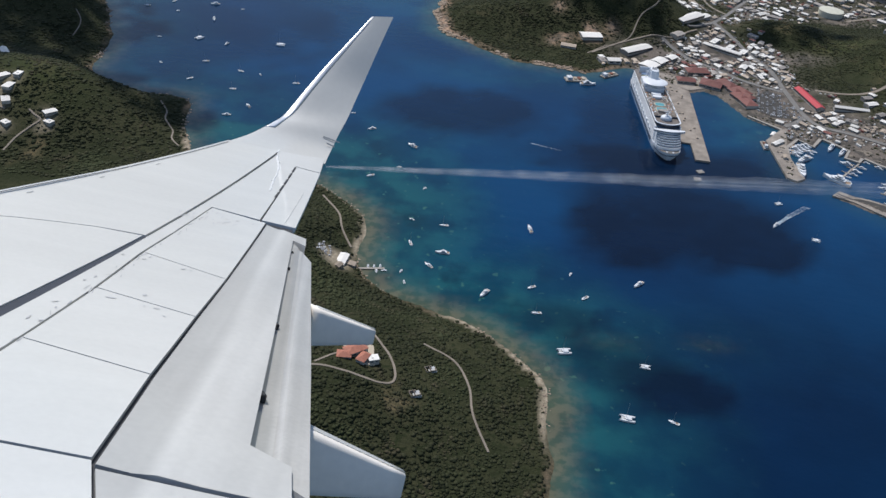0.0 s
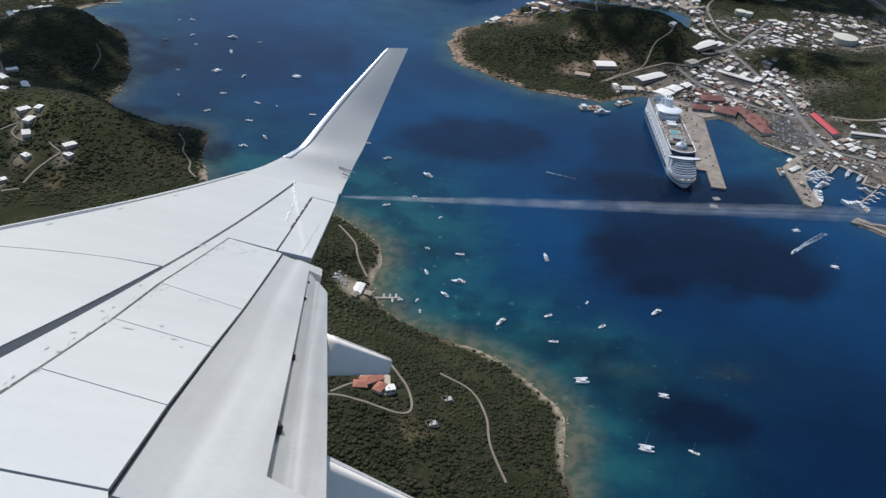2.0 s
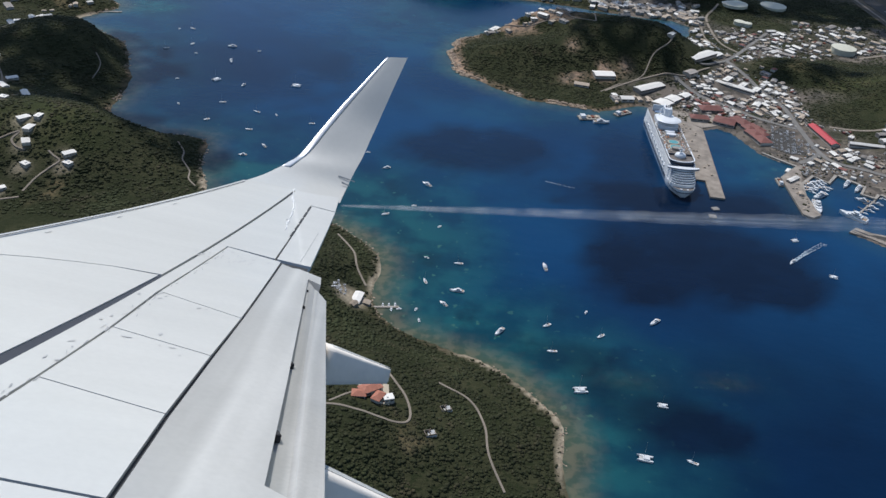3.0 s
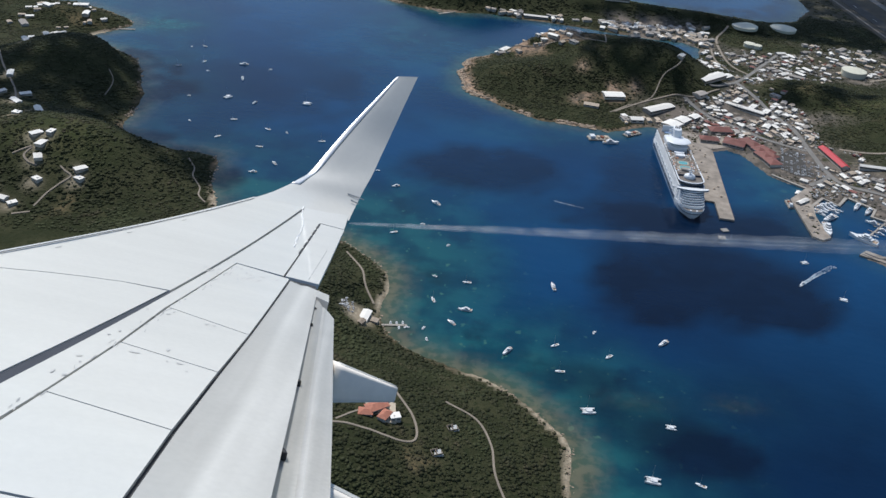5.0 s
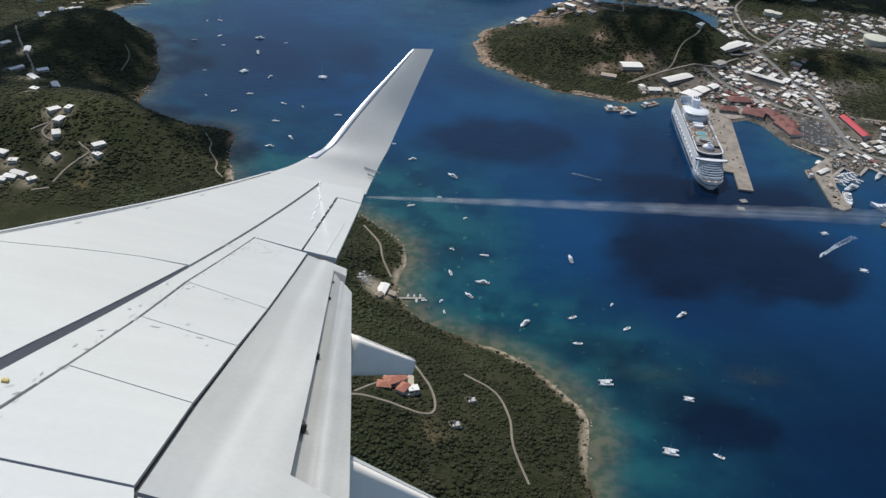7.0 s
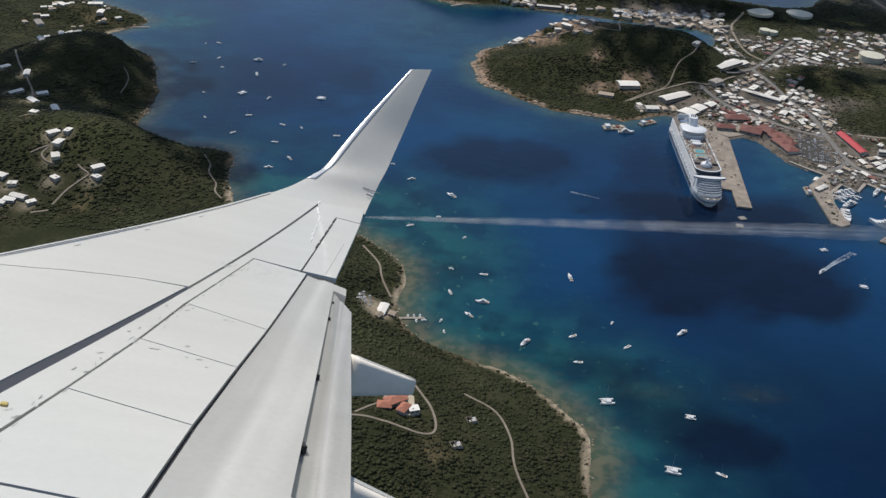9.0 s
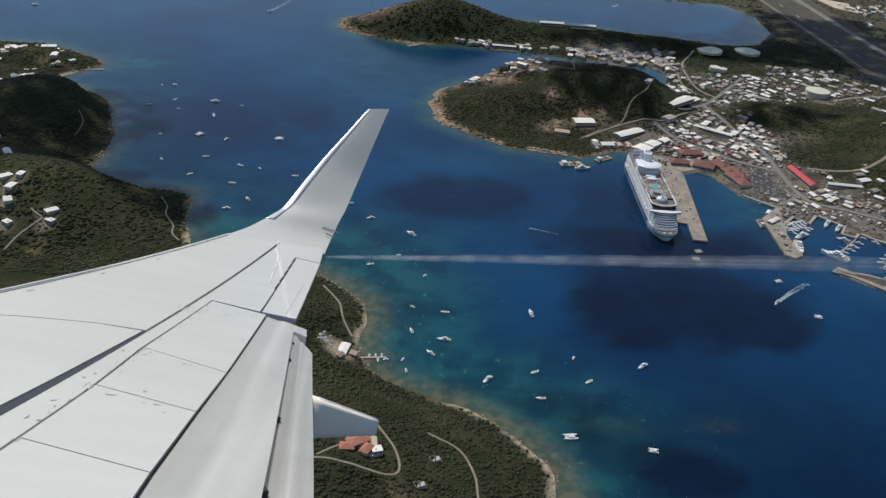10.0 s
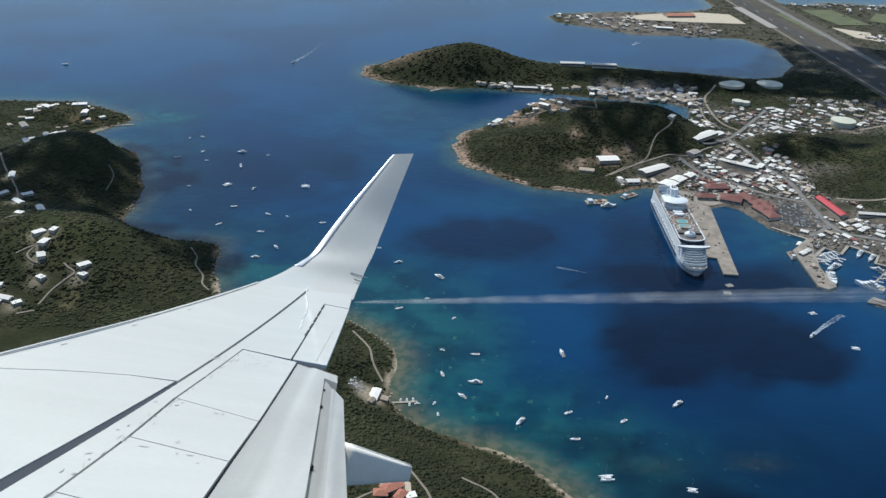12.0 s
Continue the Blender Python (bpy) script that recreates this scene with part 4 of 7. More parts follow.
def cruise_ship(m):
    ship = empty("cruise_ship", m, "huge white cruise ship moored alongside the concrete pier", "ship")
    # hull
    bm = bmesh.new()
    U = [-156, -154, -140, -100, 0, 70, 105, 126, 140, 148, 152]
    rings = []
    for z, rake, full in ((-3.0, 0.95, 0.90), (0.0, 0.965, 0.94), (5.0, 0.98, 0.975), (9.5, 0.992, 0.995), (14.0, 1.0, 1.0)):
        H = [16.5, 17.8, 19, 19.3, 19.3, 19.2, 18.9, 18.0 * (0.5 + 0.5 * full**6), 15.4 * full**8, 11.0 * full**10, 5.0 * full**12]
        rings.append(ship_outline([u * (rake if u > 0 else 1.0) for u in U], [h * full for h in H], z))
    loft(bm, rings)
    hull = part("hull", bm, "ship_white", ship, "white steel hull")
    bm = bmesh.new()
    H = [16.7, 18.0, 19.15, 19.4, 19.4, 19.1, 17.2, 13.6, 8.6, 4.4, 0.9]
    loft(bm, [ship_outline([u * 0.967 for u in U], [h * 0.945 for h in H], -0.5), ship_outline([u * 0.972 for u in U], [h * 0.962 for h in H], 1.8)])
    part("boot_top", bm, "ship_hull_blue", hull, "blue band at the waterline")
    for side in (-1, 1):
        for z in (6.0, 8.5, 11.0):
            bm = bmesh.new()
            box(bm, -140, 88, side * 19.25 - 0.25, side * 19.25 + 0.25, z, z + 1.1)
            part("porthole_band", bm, "ship_glass", hull, "dark band of portholes")
    bm = bmesh.new()
    prism(bm, [(116, 17.6), (127, 16.8), (140, 14.2), (147, 10.0), (150.5, 4.6), (150.5, -4.6), (147, -10.0), (140, -14.2), (127, -16.8), (116, -17.6)], 14.02, 14.3)
    part("foredeck", bm, "ship_deck", ship, "dark brown foredeck with a mooring area")
    bm = bmesh.new()
    cylinder(bm, 141.5, 0, 14.3, 14.6, 4.5, n=20)
    part("helipad", bm, "bitumen", ship, "dark round helipad")
    for y in (-5, 5):
        bm = bmesh.new()
        box(bm, 145, 148, y * 0.9 - 1.2, y * 0.9 + 1.2, 14.3, 16.0, 0.3)
        part("windlass", bm, "ship_white", ship)
    bm = bmesh.new()
    loft(bm, [[(u, y * s, z) for u, y in ((112, 18.7), (126, 17.9), (140, 15.3), (148, 10.9), (152.2, 4.8), (152.2, -4.8), (148, -10.9), (140, -15.3), (126, -17.9), (112, -18.7))] for s, z in ((1.0, 13.9), (1.03, 16.2))], closed=False)
    part("bulwark", bm, "ship_white", ship)
    bm = bmesh.new()
    loft(bm, [[(u, y, z) for u, y in ((116, 18.35), (126, 17.75), (140, 14.95), (148.2, 10.6), (151.6, 4.9), (151.6, -4.9), (148.2, -10.6), (140, -14.95), (126, -17.75), (116, -18.35))] for z in (10.2, 11.5)], closed=False)
    part("mooring_slot", bm, "ship_glass", hull, "dark opening of the mooring deck")
    # cabins: a dark core with white balcony decks
    bm = bmesh.new()
    prism(bm, rounded_block(-150, 106, 17.6, 6, 8), 13.9, 40)
    part("cabin_core", bm, "ship_glass", ship, "dark glass of the cabin balconies")
    for k in range(8):
        bm = bmesh.new()
        prism(bm, rounded_block(-151 + k * 0.6, 108 - k * 0.4, 19.2, 6, 8), 17.2 + k * 2.95, 18.45 + k * 2.95)
        part("balcony_deck", bm, "ship_white", ship)
    for u in range(-140, 102, 6):
        bm = bmesh.new()
        box(bm, u, u + 0.5, -18.1, 18.1, 17.5, 39.5)
        part("cabin_divider", bm, "ship_white", ship)
    for side in (-1, 1):
        for u in range(-120, 70, 17):
            bm = bmesh.new()
            loft(bm, [[(u + a, side * (19.0 + b * s), z) for a, b in ((-5.5, 0), (-4, 1.6), (4, 1.6), (5.5, 0), (4, -1.2), (-4, -1.2))] for s, z in ((0.4, 18.6), (1.0, 20.0), (1.0, 21.0), (0.6, 22.6))])
            part("lifeboat", bm, "ship_white", ship, "white lifeboat under its davits")
    # terraced front
    for k in range(7):
        bm = bmesh.new()
        prism(bm, rounded_block(98, 138.5 - k * 3.4, 18.0 - k * 0.12, 11, 0, 8), 17.0 + k * 2.9 if k else 13.9, 19.3 + k * 2.9)
        part("front_terrace", bm, "ship_white", ship)
        bm = bmesh.new()
        prism(bm, rounded_block(98, 137.2 - k * 3.4, 17.4 - k * 0.12, 10.5, 0, 8), 19.3 + k * 2.9, 19.95 + k * 2.9)
        part("front_window_band", bm, "ship_glass", ship, "dark window band")
    # bridge with its wings
    bm = bmesh.new()
    prism(bm, [(u + 11, y) for u, y in ((97, 23), (101, 23), (104, 16), (106, 8), (106.6, 0), (106, -8), (104, -16), (101, -23), (97, -23))], 36.2, 39.4)
    bridge = part("bridge", bm, "ship_white", ship, "white bridge with overhanging wings")
    bm = bmesh.new()
    prism(bm, [(u + 11, y) for u, y in ((98, 22.6), (101.3, 23.2), (104.3, 16.2), (106.4, 8), (107, 0), (106.4, -8), (104.3, -16.2), (101.3, -23.2), (98, -22.6))], 37.4, 38.6)
    part("bridge_window", bm, "ship_glass", bridge)
    # top deck
    bm = bmesh.new()
    prism(bm, rounded_block(-148, 102, 18.4, 12, 9, 8), 40.6, 41.4)
    part("lido_deck", bm, "ship_deck", ship, "brown planked open deck with sun loungers")
    bm = bmesh.new()
    outer = rounded_block(-60, 103, 19.3, 14, 0, 10)
    inner = rounded_block(-60, 101, 17.7, 13, 0, 10)
    loft(bm, [[(*p, 44.6) for p in outer], [(*p, 45.6) for p in outer], [(*p, 45.6) for p in inner], [(*p, 44.6) for p in inner], [(*p, 44.6) for p in outer]], cap=False)
    part("running_track", bm, "ship_white", ship, "white raised walkway round the pool deck")
    bm = bmesh.new()
    loft(bm, [[(*p, 41.4) for p in rounded_block(68, 101.5, 18.2, 13, 0, 10)], [(*p, 44.8) for p in rounded_block(68, 101.5, 18.2, 13, 0, 10)]], cap=False)
    part("wind_screen", bm, "ship_glass", ship, "curved dark glass wind screen")
    bm = bmesh.new()
    loft(bm, [[(74 + r * 8.5 * math.cos(2 * math.pi * i / 20), r * 8.5 * math.sin(2 * math.pi * i / 20), z) for i in range(20)] for r, z in ((1, 41.4), (1, 44.5), (0.92, 46.6), (0.7, 48.2), (0.38, 49.2), (0.08, 49.5))])
    part("solarium_dome", bm, "ship_white", ship, "white round domed lounge", True)
    bm = bmesh.new()
    cylinder(bm, 74, 0, 49.3, 62, 0.9, 0.4, 8)
    box(bm, 73.4, 74.6, -5, 5, 56, 56.8)
    box(bm, 72.5, 75.5, -2.4, 2.4, 52, 53.2, 0.2)
    part("radar_mast", bm, "ship_white", ship)
    for u, w, l in ((36, 8, 9), (14, 7, 7)):
        bm = bmesh.new()
        prism(bm, rounded_block(u - l - 1.5, u + l + 1.5, w + 1.5, 5, 5), 41.4, 42.1)
        deck = part("pool_surround", bm, "sand", ship, "pale tiled pool surround")
        bm = bmesh.new()
        prism(bm, rounded_block(u - l, u + l, w, 4, 4), 42.1, 42.25)
        part("pool_water", bm, "pool", deck, "turquoise swimming pool")
    rng = random.Random(11)
    for k in range(330):
        u, side = rng.uniform(-58, 56), rng.choice((-1, 1))
        y = side * rng.uniform(4.0 if abs(u - 25) > 26 else 10.5, 15.6)
        z = 41.4
        if rng.random() < 0.3:
            y, z = side * rng.uniform(16.6, 19.0), 45.6
        bm = bmesh.new()
        ln = rng.uniform(0.7, 2.2)
        box(bm, u - ln, u + ln, y - 0.6, y + 0.6, z, z + rng.uniform(0.5, 1.6), 0.1)
        part("deck_lounger", bm, rng.choice(("roof_tan", "orange", "ship_white", "ship_white", "roof_tan", "roof_grey", "roof_grey", "bitumen")), ship)
    for u, y in ((-74, -6), (-74, 6), (-90, -8), (-90, 8), (-62, 0)):
        bm = bmesh.new()
        cylinder(bm, u, y, 49, 64 + 5 * math.cos(u), 0.8, 0.3, 6)
        box(bm, u - 0.5, u + 0.5, y - 2.6, y + 2.6, 58, 58.8)
        box(bm, u - 0.5, u + 0.5, y - 1.6, y + 1.6, 61, 61.6)
        part("antenna_mast", bm, "ship_white", ship)
    for u in (-14, -26, 44):
        bm = bmesh.new()
        prism(bm, rounded_block(u - 5, u + 5, 7.5, 3, 3), 41.4, 45.4)
        part("deck_bar", bm, rng.choice(("roof_grey", "ship_white")), ship, "small deck bar with a plain roof")
    # sports deck, funnel and the round lounge at its foot
    bm = bmesh.new()
    prism(bm, rounded_block(-96, -36, 15.5, 8, 6), 41.4, 49.0)
    part("aft_house", bm, "ship_white", ship)
    bm = bmesh.new()
    ring = [(math.cos(2 * math.pi * i / 32), math.sin(2 * math.pi * i / 32)) for i in range(32)]
    loft(bm, [[(-52 + r * c, r * s, z) for c, s in ring] for r, z in ((8, 49), (9, 54.6), (18.5, 55.6), (20, 56.4), (19.5, 57.0), (9, 58.2), (2, 58.4))])
    part("crown_lounge", bm, "ship_white", ship, "large white disc-shaped lounge round the funnel", True)
    bm = bmesh.new()
    loft(bm, [[(-52 + 18.0 * c, 18.0 * s, z) for c, s in ring] for z in (55.2, 56.2)], cap=False)
    part("lounge_window", bm, "ship_glass", ship)
    bm = bmesh.new()
    loft(bm, [[(-68 + u * 1.0 - (z - 49) * 0.35, y, z) for u, y in ((11, 0), (8, 5.5), (-4, 6.5), (-11, 4), (-11, -4), (-4, -6.5), (8, -5.5))] for z in (49, 58, 66, 71)])
    funnel = part("funnel", bm, "ship_white", ship, "white funnel with ribbed sides")
    for k in range(5):
        bm = bmesh.new()
        box(bm, -86 + k * 4, -84.6 + k * 4, -7.2, 7.2, 54 + k, 66, 0.2)
        part("funnel_rib", bm, "ship_hull_blue" if k % 2 else "ship_white", funnel)
    for y in (-3, 0, 3):
        bm = bmesh.new()
        cylinder(bm, -76, y, 69, 75, 1.1, 0.9, 8)
        part("exhaust_pipe", bm, "wing_gap", funnel, "black exhaust pipe")
    for u, z, w in ((-104, 45, 12), (-118, 44, 10), (-132, 43, 11)):
        bm = bmesh.new()
        prism(bm, rounded_block(u - 6, u + 6, w, 3, 3), 41.4, z)
        part("sports_court", bm, rng.choice(("lawn", "ship_hull_blue")), ship, "coloured sports court")
    bm = bmesh.new()
    box(bm, -128, -126, -13, 13, 41.4, 54, 0.4)
    part("climbing_wall", bm, "ship_white", ship)
    for k in range(26):
        u, y = rng.uniform(-94, -40), rng.uniform(-13, 13)
        bm = bmesh.new()
        box(bm, u - 1.4, u + 1.4, y - 1.2, y + 1.2, 49, 49 + rng.uniform(0.8, 2.6), 0.15)
        part("roof_unit", bm, "ship_white", ship)
    return ship


cruise_ship(pose(395.5, 1507, 0, 0, 0, -89.1) @ Matrix.Diagonal((1, 1.18, 1, 1)))

# ---------------------------------------------------------------- piers and quays
def solid(name, outline, z0, z1, mat, label, category, kind="", taper=1.0):
    cx, cy = sum(p[0] for p in outline) / len(outline), sum(p[1] for p in outline) / len(outline)
    bm = bmesh.new()
    prism(bm, [(x - cx, y - cy) for x, y in outline], 0, z1 - z0, taper)
    ob = part(name, bm, mat)
    ob.location = (cx, cy, z0)
    return tagged(ob, label, category, kind=kind)


solid("pier", [(446, 1368), (470, 1366), (489, 1660), (436, 1704), (427, 1640), (424, 1432), (449, 1428)], -8, 3.2, "pier_concrete", "long brownish concrete cruise pier with stained patches", "pier", "structure")
solid("pier_fender", [(469.6, 1367), (471.2, 1366.9), (490.2, 1659), (488.6, 1659.6)], -6, 2.4, "timber", "dark timber fender along the pier", "fender", "structure")
solid("wharf", [(657, 1289), (674, 1306), (695, 1292), (717, 1287), (766, 1264), (800, 1306), (836, 1340), (905, 1290), (880, 1150), (858, 1128), (812, 1172), (750, 1214), (687, 1274)],
      -8, 3.0, "pier_concrete", "broad brown concrete cargo wharf", "wharf", "structure")
solid("wharf_apron", [(686, 1283), (700, 1286), (718, 1281), (764, 1258), (803, 1300), (836, 1332), (880, 1290), (850, 1240), (828, 1216), (790, 1218)], 3.0, 3.12, "asphalt", "dark worn asphalt apron on the wharf", "apron", "structure")
solid("wharf_slot", [(662, 1291), (664, 1293), (677, 1282), (675, 1280)], 3.0, 3.06, "wing_gap", "dark loading slot in the wharf", "slot", "structure")
solid("wharf_slot", [(666, 1296), (669, 1299), (690, 1283), (687, 1280)], 3.0, 3.06, "wing_gap", "dark loading slot in the wharf", "slot", "structure")
for n, (x, y) in enumerate(((437, 1303), (447, 1330))):
    raft = empty("mooring_raft", pose(x, y, 0, 0, 0, 20 * n), "small square mooring platform floating off the pier", "raft", "mooring rafts")
    bm = bmesh.new()
    box(bm, -6, 6, -5, 5, -1.5, 1.6, 0.3)
    part("deck", bm, "roof_grey", raft)
    for dx, dy in ((-3, 0), (3, 0)):
        bm = bmesh.new()
        cylinder(bm, dx, dy, 1.6, 2.8, 0.8, 1.0, 8)
        part("bollard", bm, "scuff", raft)

rng = random.Random(21)
booth = None
for n in range(30):
    t = rng.random()
    x, y = (rng.uniform(599, 618), rng.uniform(1345, 1440)) if n > 20 else (438 + 44 * rng.random() * (0.6 + 0.4 * t), 1440 + 240 * t)
    if booth is None:
        booth = empty("pier_stall", pose(x, y, 3.2, 0, 0, 5), "small stall or stack of goods standing on the pier", "stall", "pier stalls")
        bm = bmesh.new()
        box(bm, -1.7, 1.7, -1.3, 1.3, 0, 1.7, 0.1)
        part("base", bm, "wall_pale", booth)
        bm = bmesh.new()
        loft(bm, [[(sx * 2.0 * k, sy * 1.6 * k, z) for sx, sy in ((-1, -1), (1, -1), (1, 1), (-1, 1))] for k, z in ((1, 1.7), (0.2, 2.6))])
        part("canopy", bm, "roof_tan", booth)
    else:
        copy_thing(booth, pose(x, y, 3.2, 0, 0, rng.uniform(-20, 20)))

# ---------------------------------------------------------------- boats
def boat_hull(length, beam, depth, sheer=0.25, transom=0.75):
    bm = bmesh.new()
    L, B = length / 2, beam / 2
    U = [-L, -L * 0.6, 0, L * 0.45, L * 0.8, L]
    H = [B * transom, B * 0.95, B, B * 0.85, B * 0.42, B * 0.03]
    rings = []
    for z, k in ((-depth * 0.4, 0.55), (0.0, 0.85), (depth, 1.0)):
        rings.append(ship_outline([u * (0.93 + 0.07 * k) if u > 0 else u for u in U], [h * k for h in H], z))
    loft(bm, rings)
    for v in bm.verts:
        if v.co.z > depth * 0.9 and v.co.x > 0:
            v.co.z += sheer * depth * (v.co.x / L) ** 2
    return bm


def sailboat(length, m, group, label="white sailing yacht at anchor with bare mast"):
    b = empty("sailboat", m, label, "sailboat", group)
    part("hull", boat_hull(length, length * 0.30, length * 0.10), "boat_white", b)
    bm = bmesh.new()
    prism(bm, rounded_block(-length * 0.12, length * 0.24, length * 0.085, length * 0.12), length * 0.10, length * 0.155, 0.85)
    part("coachroof", bm, "boat_white", b)
    bm = bmesh.new()
    box(bm, -length * 0.40, -length * 0.14, -length * 0.08, length * 0.08, length * 0.10, length * 0.106)
    part("cockpit", bm, "boat_teak", b, "brown teak cockpit")
    bm = bmesh.new()
    cylinder(bm, length * 0.10, 0, length * 0.1, length * 1.25, length * 0.011, length * 0.007, 6)
    part("mast", bm, "mast_metal", b)
    bm = bmesh.new()
    loft(bm, [[(length * 0.10, y, length * 0.2 + z) for y, z in ((-0.25, 0), (0, 0.4), (0.25, 0))], [(-length * 0.32, y, length * 0.2 + z) for y, z in ((-0.15, 0), (0, 0.3), (0.15, 0))]])
    part("boom", bm, "boat_navy", b, "boom with a furled blue sail cover")
    return b


def motor_yacht(length, m, group, label="white motor yacht with a stepped cabin"):
    b = empty("motor_yacht", m, label, "motor yacht", group)
    part("hull", boat_hull(length, length * 0.26, length * 0.10, 0.4, 0.9), "boat_white", b)
    for k, (u0, u1, w) in enumerate(((-0.30, 0.22, 0.105), (-0.22, 0.10, 0.09), (-0.14, 0.03, 0.07))):
        z = length * (0.10 + 0.055 * k)
        bm = bmesh.new()
        prism(bm, rounded_block(u0 * length, u1 * length, w * length, length * 0.10), z, z + length * 0.028)
        part("cabin_window", bm, "window_dark", b, "dark window band")
        bm = bmesh.new()
        prism(bm, rounded_block(u0 * length - 0.3, u1 * length, w * length * 1.05, length * 0.11), z + length * 0.028, z + length * 0.055)
        part("cabin_top", bm, "boat_white", b)
    bm = bmesh.new()
    box(bm, -length * 0.47, -length * 0.30, -length * 0.10, length * 0.10, length * 0.10, length * 0.104)
    part("aft_deck", bm, "boat_teak", b, "brown teak aft deck")
    return b


def catamaran(length, m, group):
    b = empty("catamaran", m, "white sailing catamaran at anchor", "catamaran", group)
    for side in (-1, 1):
        bm = boat_hull(length, length * 0.13, length * 0.12, 0.2, 0.6)
        bmesh.ops.translate(bm, verts=bm.verts, vec=(0, side * length * 0.2, 0))
        part("hull", bm, "boat_white", b)
    bm = bmesh.new()
    prism(bm, rounded_block(-length * 0.32, length * 0.16, length * 0.20, length * 0.14), length * 0.085, length * 0.20, 0.9)
    part("bridge_deck", bm, "boat_white", b)
    bm = bmesh.new()
    prism(bm, rounded_block(-length * 0.10, length * 0.13, length * 0.185, length * 0.10), length * 0.14, length * 0.17)
    part("cabin_window", bm, "window_dark", b, "dark window band")
    bm = bmesh.new()
    box(bm, length * 0.16, length * 0.36, -length * 0.15, length * 0.15, length * 0.095, length * 0.10)
    part("trampoline", bm, "scuff", b, "grey net trampoline")
    bm = bmesh.new()
    cylinder(bm, length * 0.08, 0, length * 0.2, length * 1.35, length * 0.012, length * 0.007, 6)
    part("mast", bm, "mast_metal", b)
    return b


def dinghy(m, group):
    b = empty("motorboat", m, "small open white motorboat on its mooring", "motorboat", group)
    part("hull", boat_hull(8.0, 2.8, 0.9, 0.3, 0.9), "boat_white", b)
    bm = bmesh.new()
    box(bm, -2.6, 0.6, -1.0, 1.0, 0.9, 0.95)
    part("floor", bm, "scuff", b)
    bm = bmesh.new()
    box(bm, -0.8, 1.0, -0.9, 0.9, 1.0, 2.3, 0.15)
    part("console", bm, "boat_white", b)
    bm = bmesh.new()
    box(bm, -4.3, -3.7, -0.4, 0.4, 0.2, 1.5, 0.1)
    part("outboard_motor", bm, "boat_navy", b)
    return b


KINDS = {"s": lambda m: sailboat(13, m, "boats in the bay"), "m": lambda m: motor_yacht(15, m, "boats in the bay"),
         "c": lambda m: catamaran(13, m, "boats in the bay"), "d": lambda m: dinghy(m, "boats in the bay"),
         "M": lambda m: motor_yacht(20, m, "boats in the bay"), "C": lambda m: catamaran(18, m, "boats in the bay")}
ANCHORED = [("s", -629, 1829), ("d", -638, 1955), ("s", -611, 1965), ("s", -584, 1868), ("d", -561, 1815), ("M", -498, 1875), ("M", -479, 1788),
            ("d", -436, 1860), ("d", -557, 1669), ("C", -482, 1681), ("m", -424, 1665), ("s", -442, 1575), ("s", -450, 1492), ("s", -370, 1546),
            ("s", -367, 1467), ("C", -323, 1688), ("d", -519, 1550), ("d", -332, 1539), ("m", -326, 1406), ("m", -354, 1365), ("s", -262, 1516),
            ("d", -146, 1420), ("m", -108, 1367), ("M", -36, 1320), ("d", -52, 1245), ("s", -94, 1210), ("d", -8, 1187), ("d", -22, 1096),
            ("s", 25, 1088), ("s", -20, 1035), ("M", 25, 1018), ("M", 150, 1100)]
ANCHORED += [("m", 8, 985), ("d", -28, 966), ("d", -22, 943), ("M", 83, 934), ("s", 146, 958), ("s", 150, 904), ("s", 216, 945), ("M", 293, 987),
             ("d", 201, 996), ("C", 180, 833), ("c", 277, 819), ("C", 243, 728), ("s", 296, 729), ("c", 556, 1247), ("c", 586, 1147), ("c", 812, 1095)]
made = {}
rng = random.Random(3)
for kind, x, y in ANCHORED:
    m = pose(x, y, 0, 0, 0, rng.gauss(200, 45))
    made[kind] = copy_thing(made[kind], m) if kind in made else KINDS[kind](m)

# Marina: jetties with yachts on both sides.
def jetty(points, width, z=1.3):
    (x0, y0), (x1, y1) = points
    d = Vector((x1 - x0, y1 - y0))
    ob = empty("jetty", pose(x0, y0, 0, 0, 0, math.degrees(math.atan2(d.y, d.x))), "narrow pale marina jetty on piles", "jetty", "marina jetties")
    bm = bmesh.new()
    box(bm, 0, d.length, -width / 2, width / 2, z - 0.5, z)
    part("walkway", bm, "concrete", ob)
    for k in range(0, int(d.length), 12):
        for s in (-1, 1):
            bm = bmesh.new()
            cylinder(bm, k + 1, s * width * 0.45, -4, z + 0.8, 0.3, n=6)
            part("pile", bm, "timber", ob)
    return ob


big = {}
def berth(kind, length, x, y, turn):
    key = (kind, length)
    m = pose(x, y, 0, 0, 0, turn)
    if key not in big:
        big[key] = {"s": sailboat, "m": motor_yacht}[kind](length, m, "marina yachts", "white yacht moored stern-to at the marina jetty")
    else:
        copy_thing(big[key], m)


def moored(kind, bow, stern):
    d = Vector((bow[0] - stern[0], bow[1] - stern[1]))
    length = max(12, round(d.length / 4) * 4)
    berth(kind, length, (bow[0] + stern[0]) / 2, (bow[1] + stern[1]) / 2, math.degrees(math.atan2(d.y, d.x)))


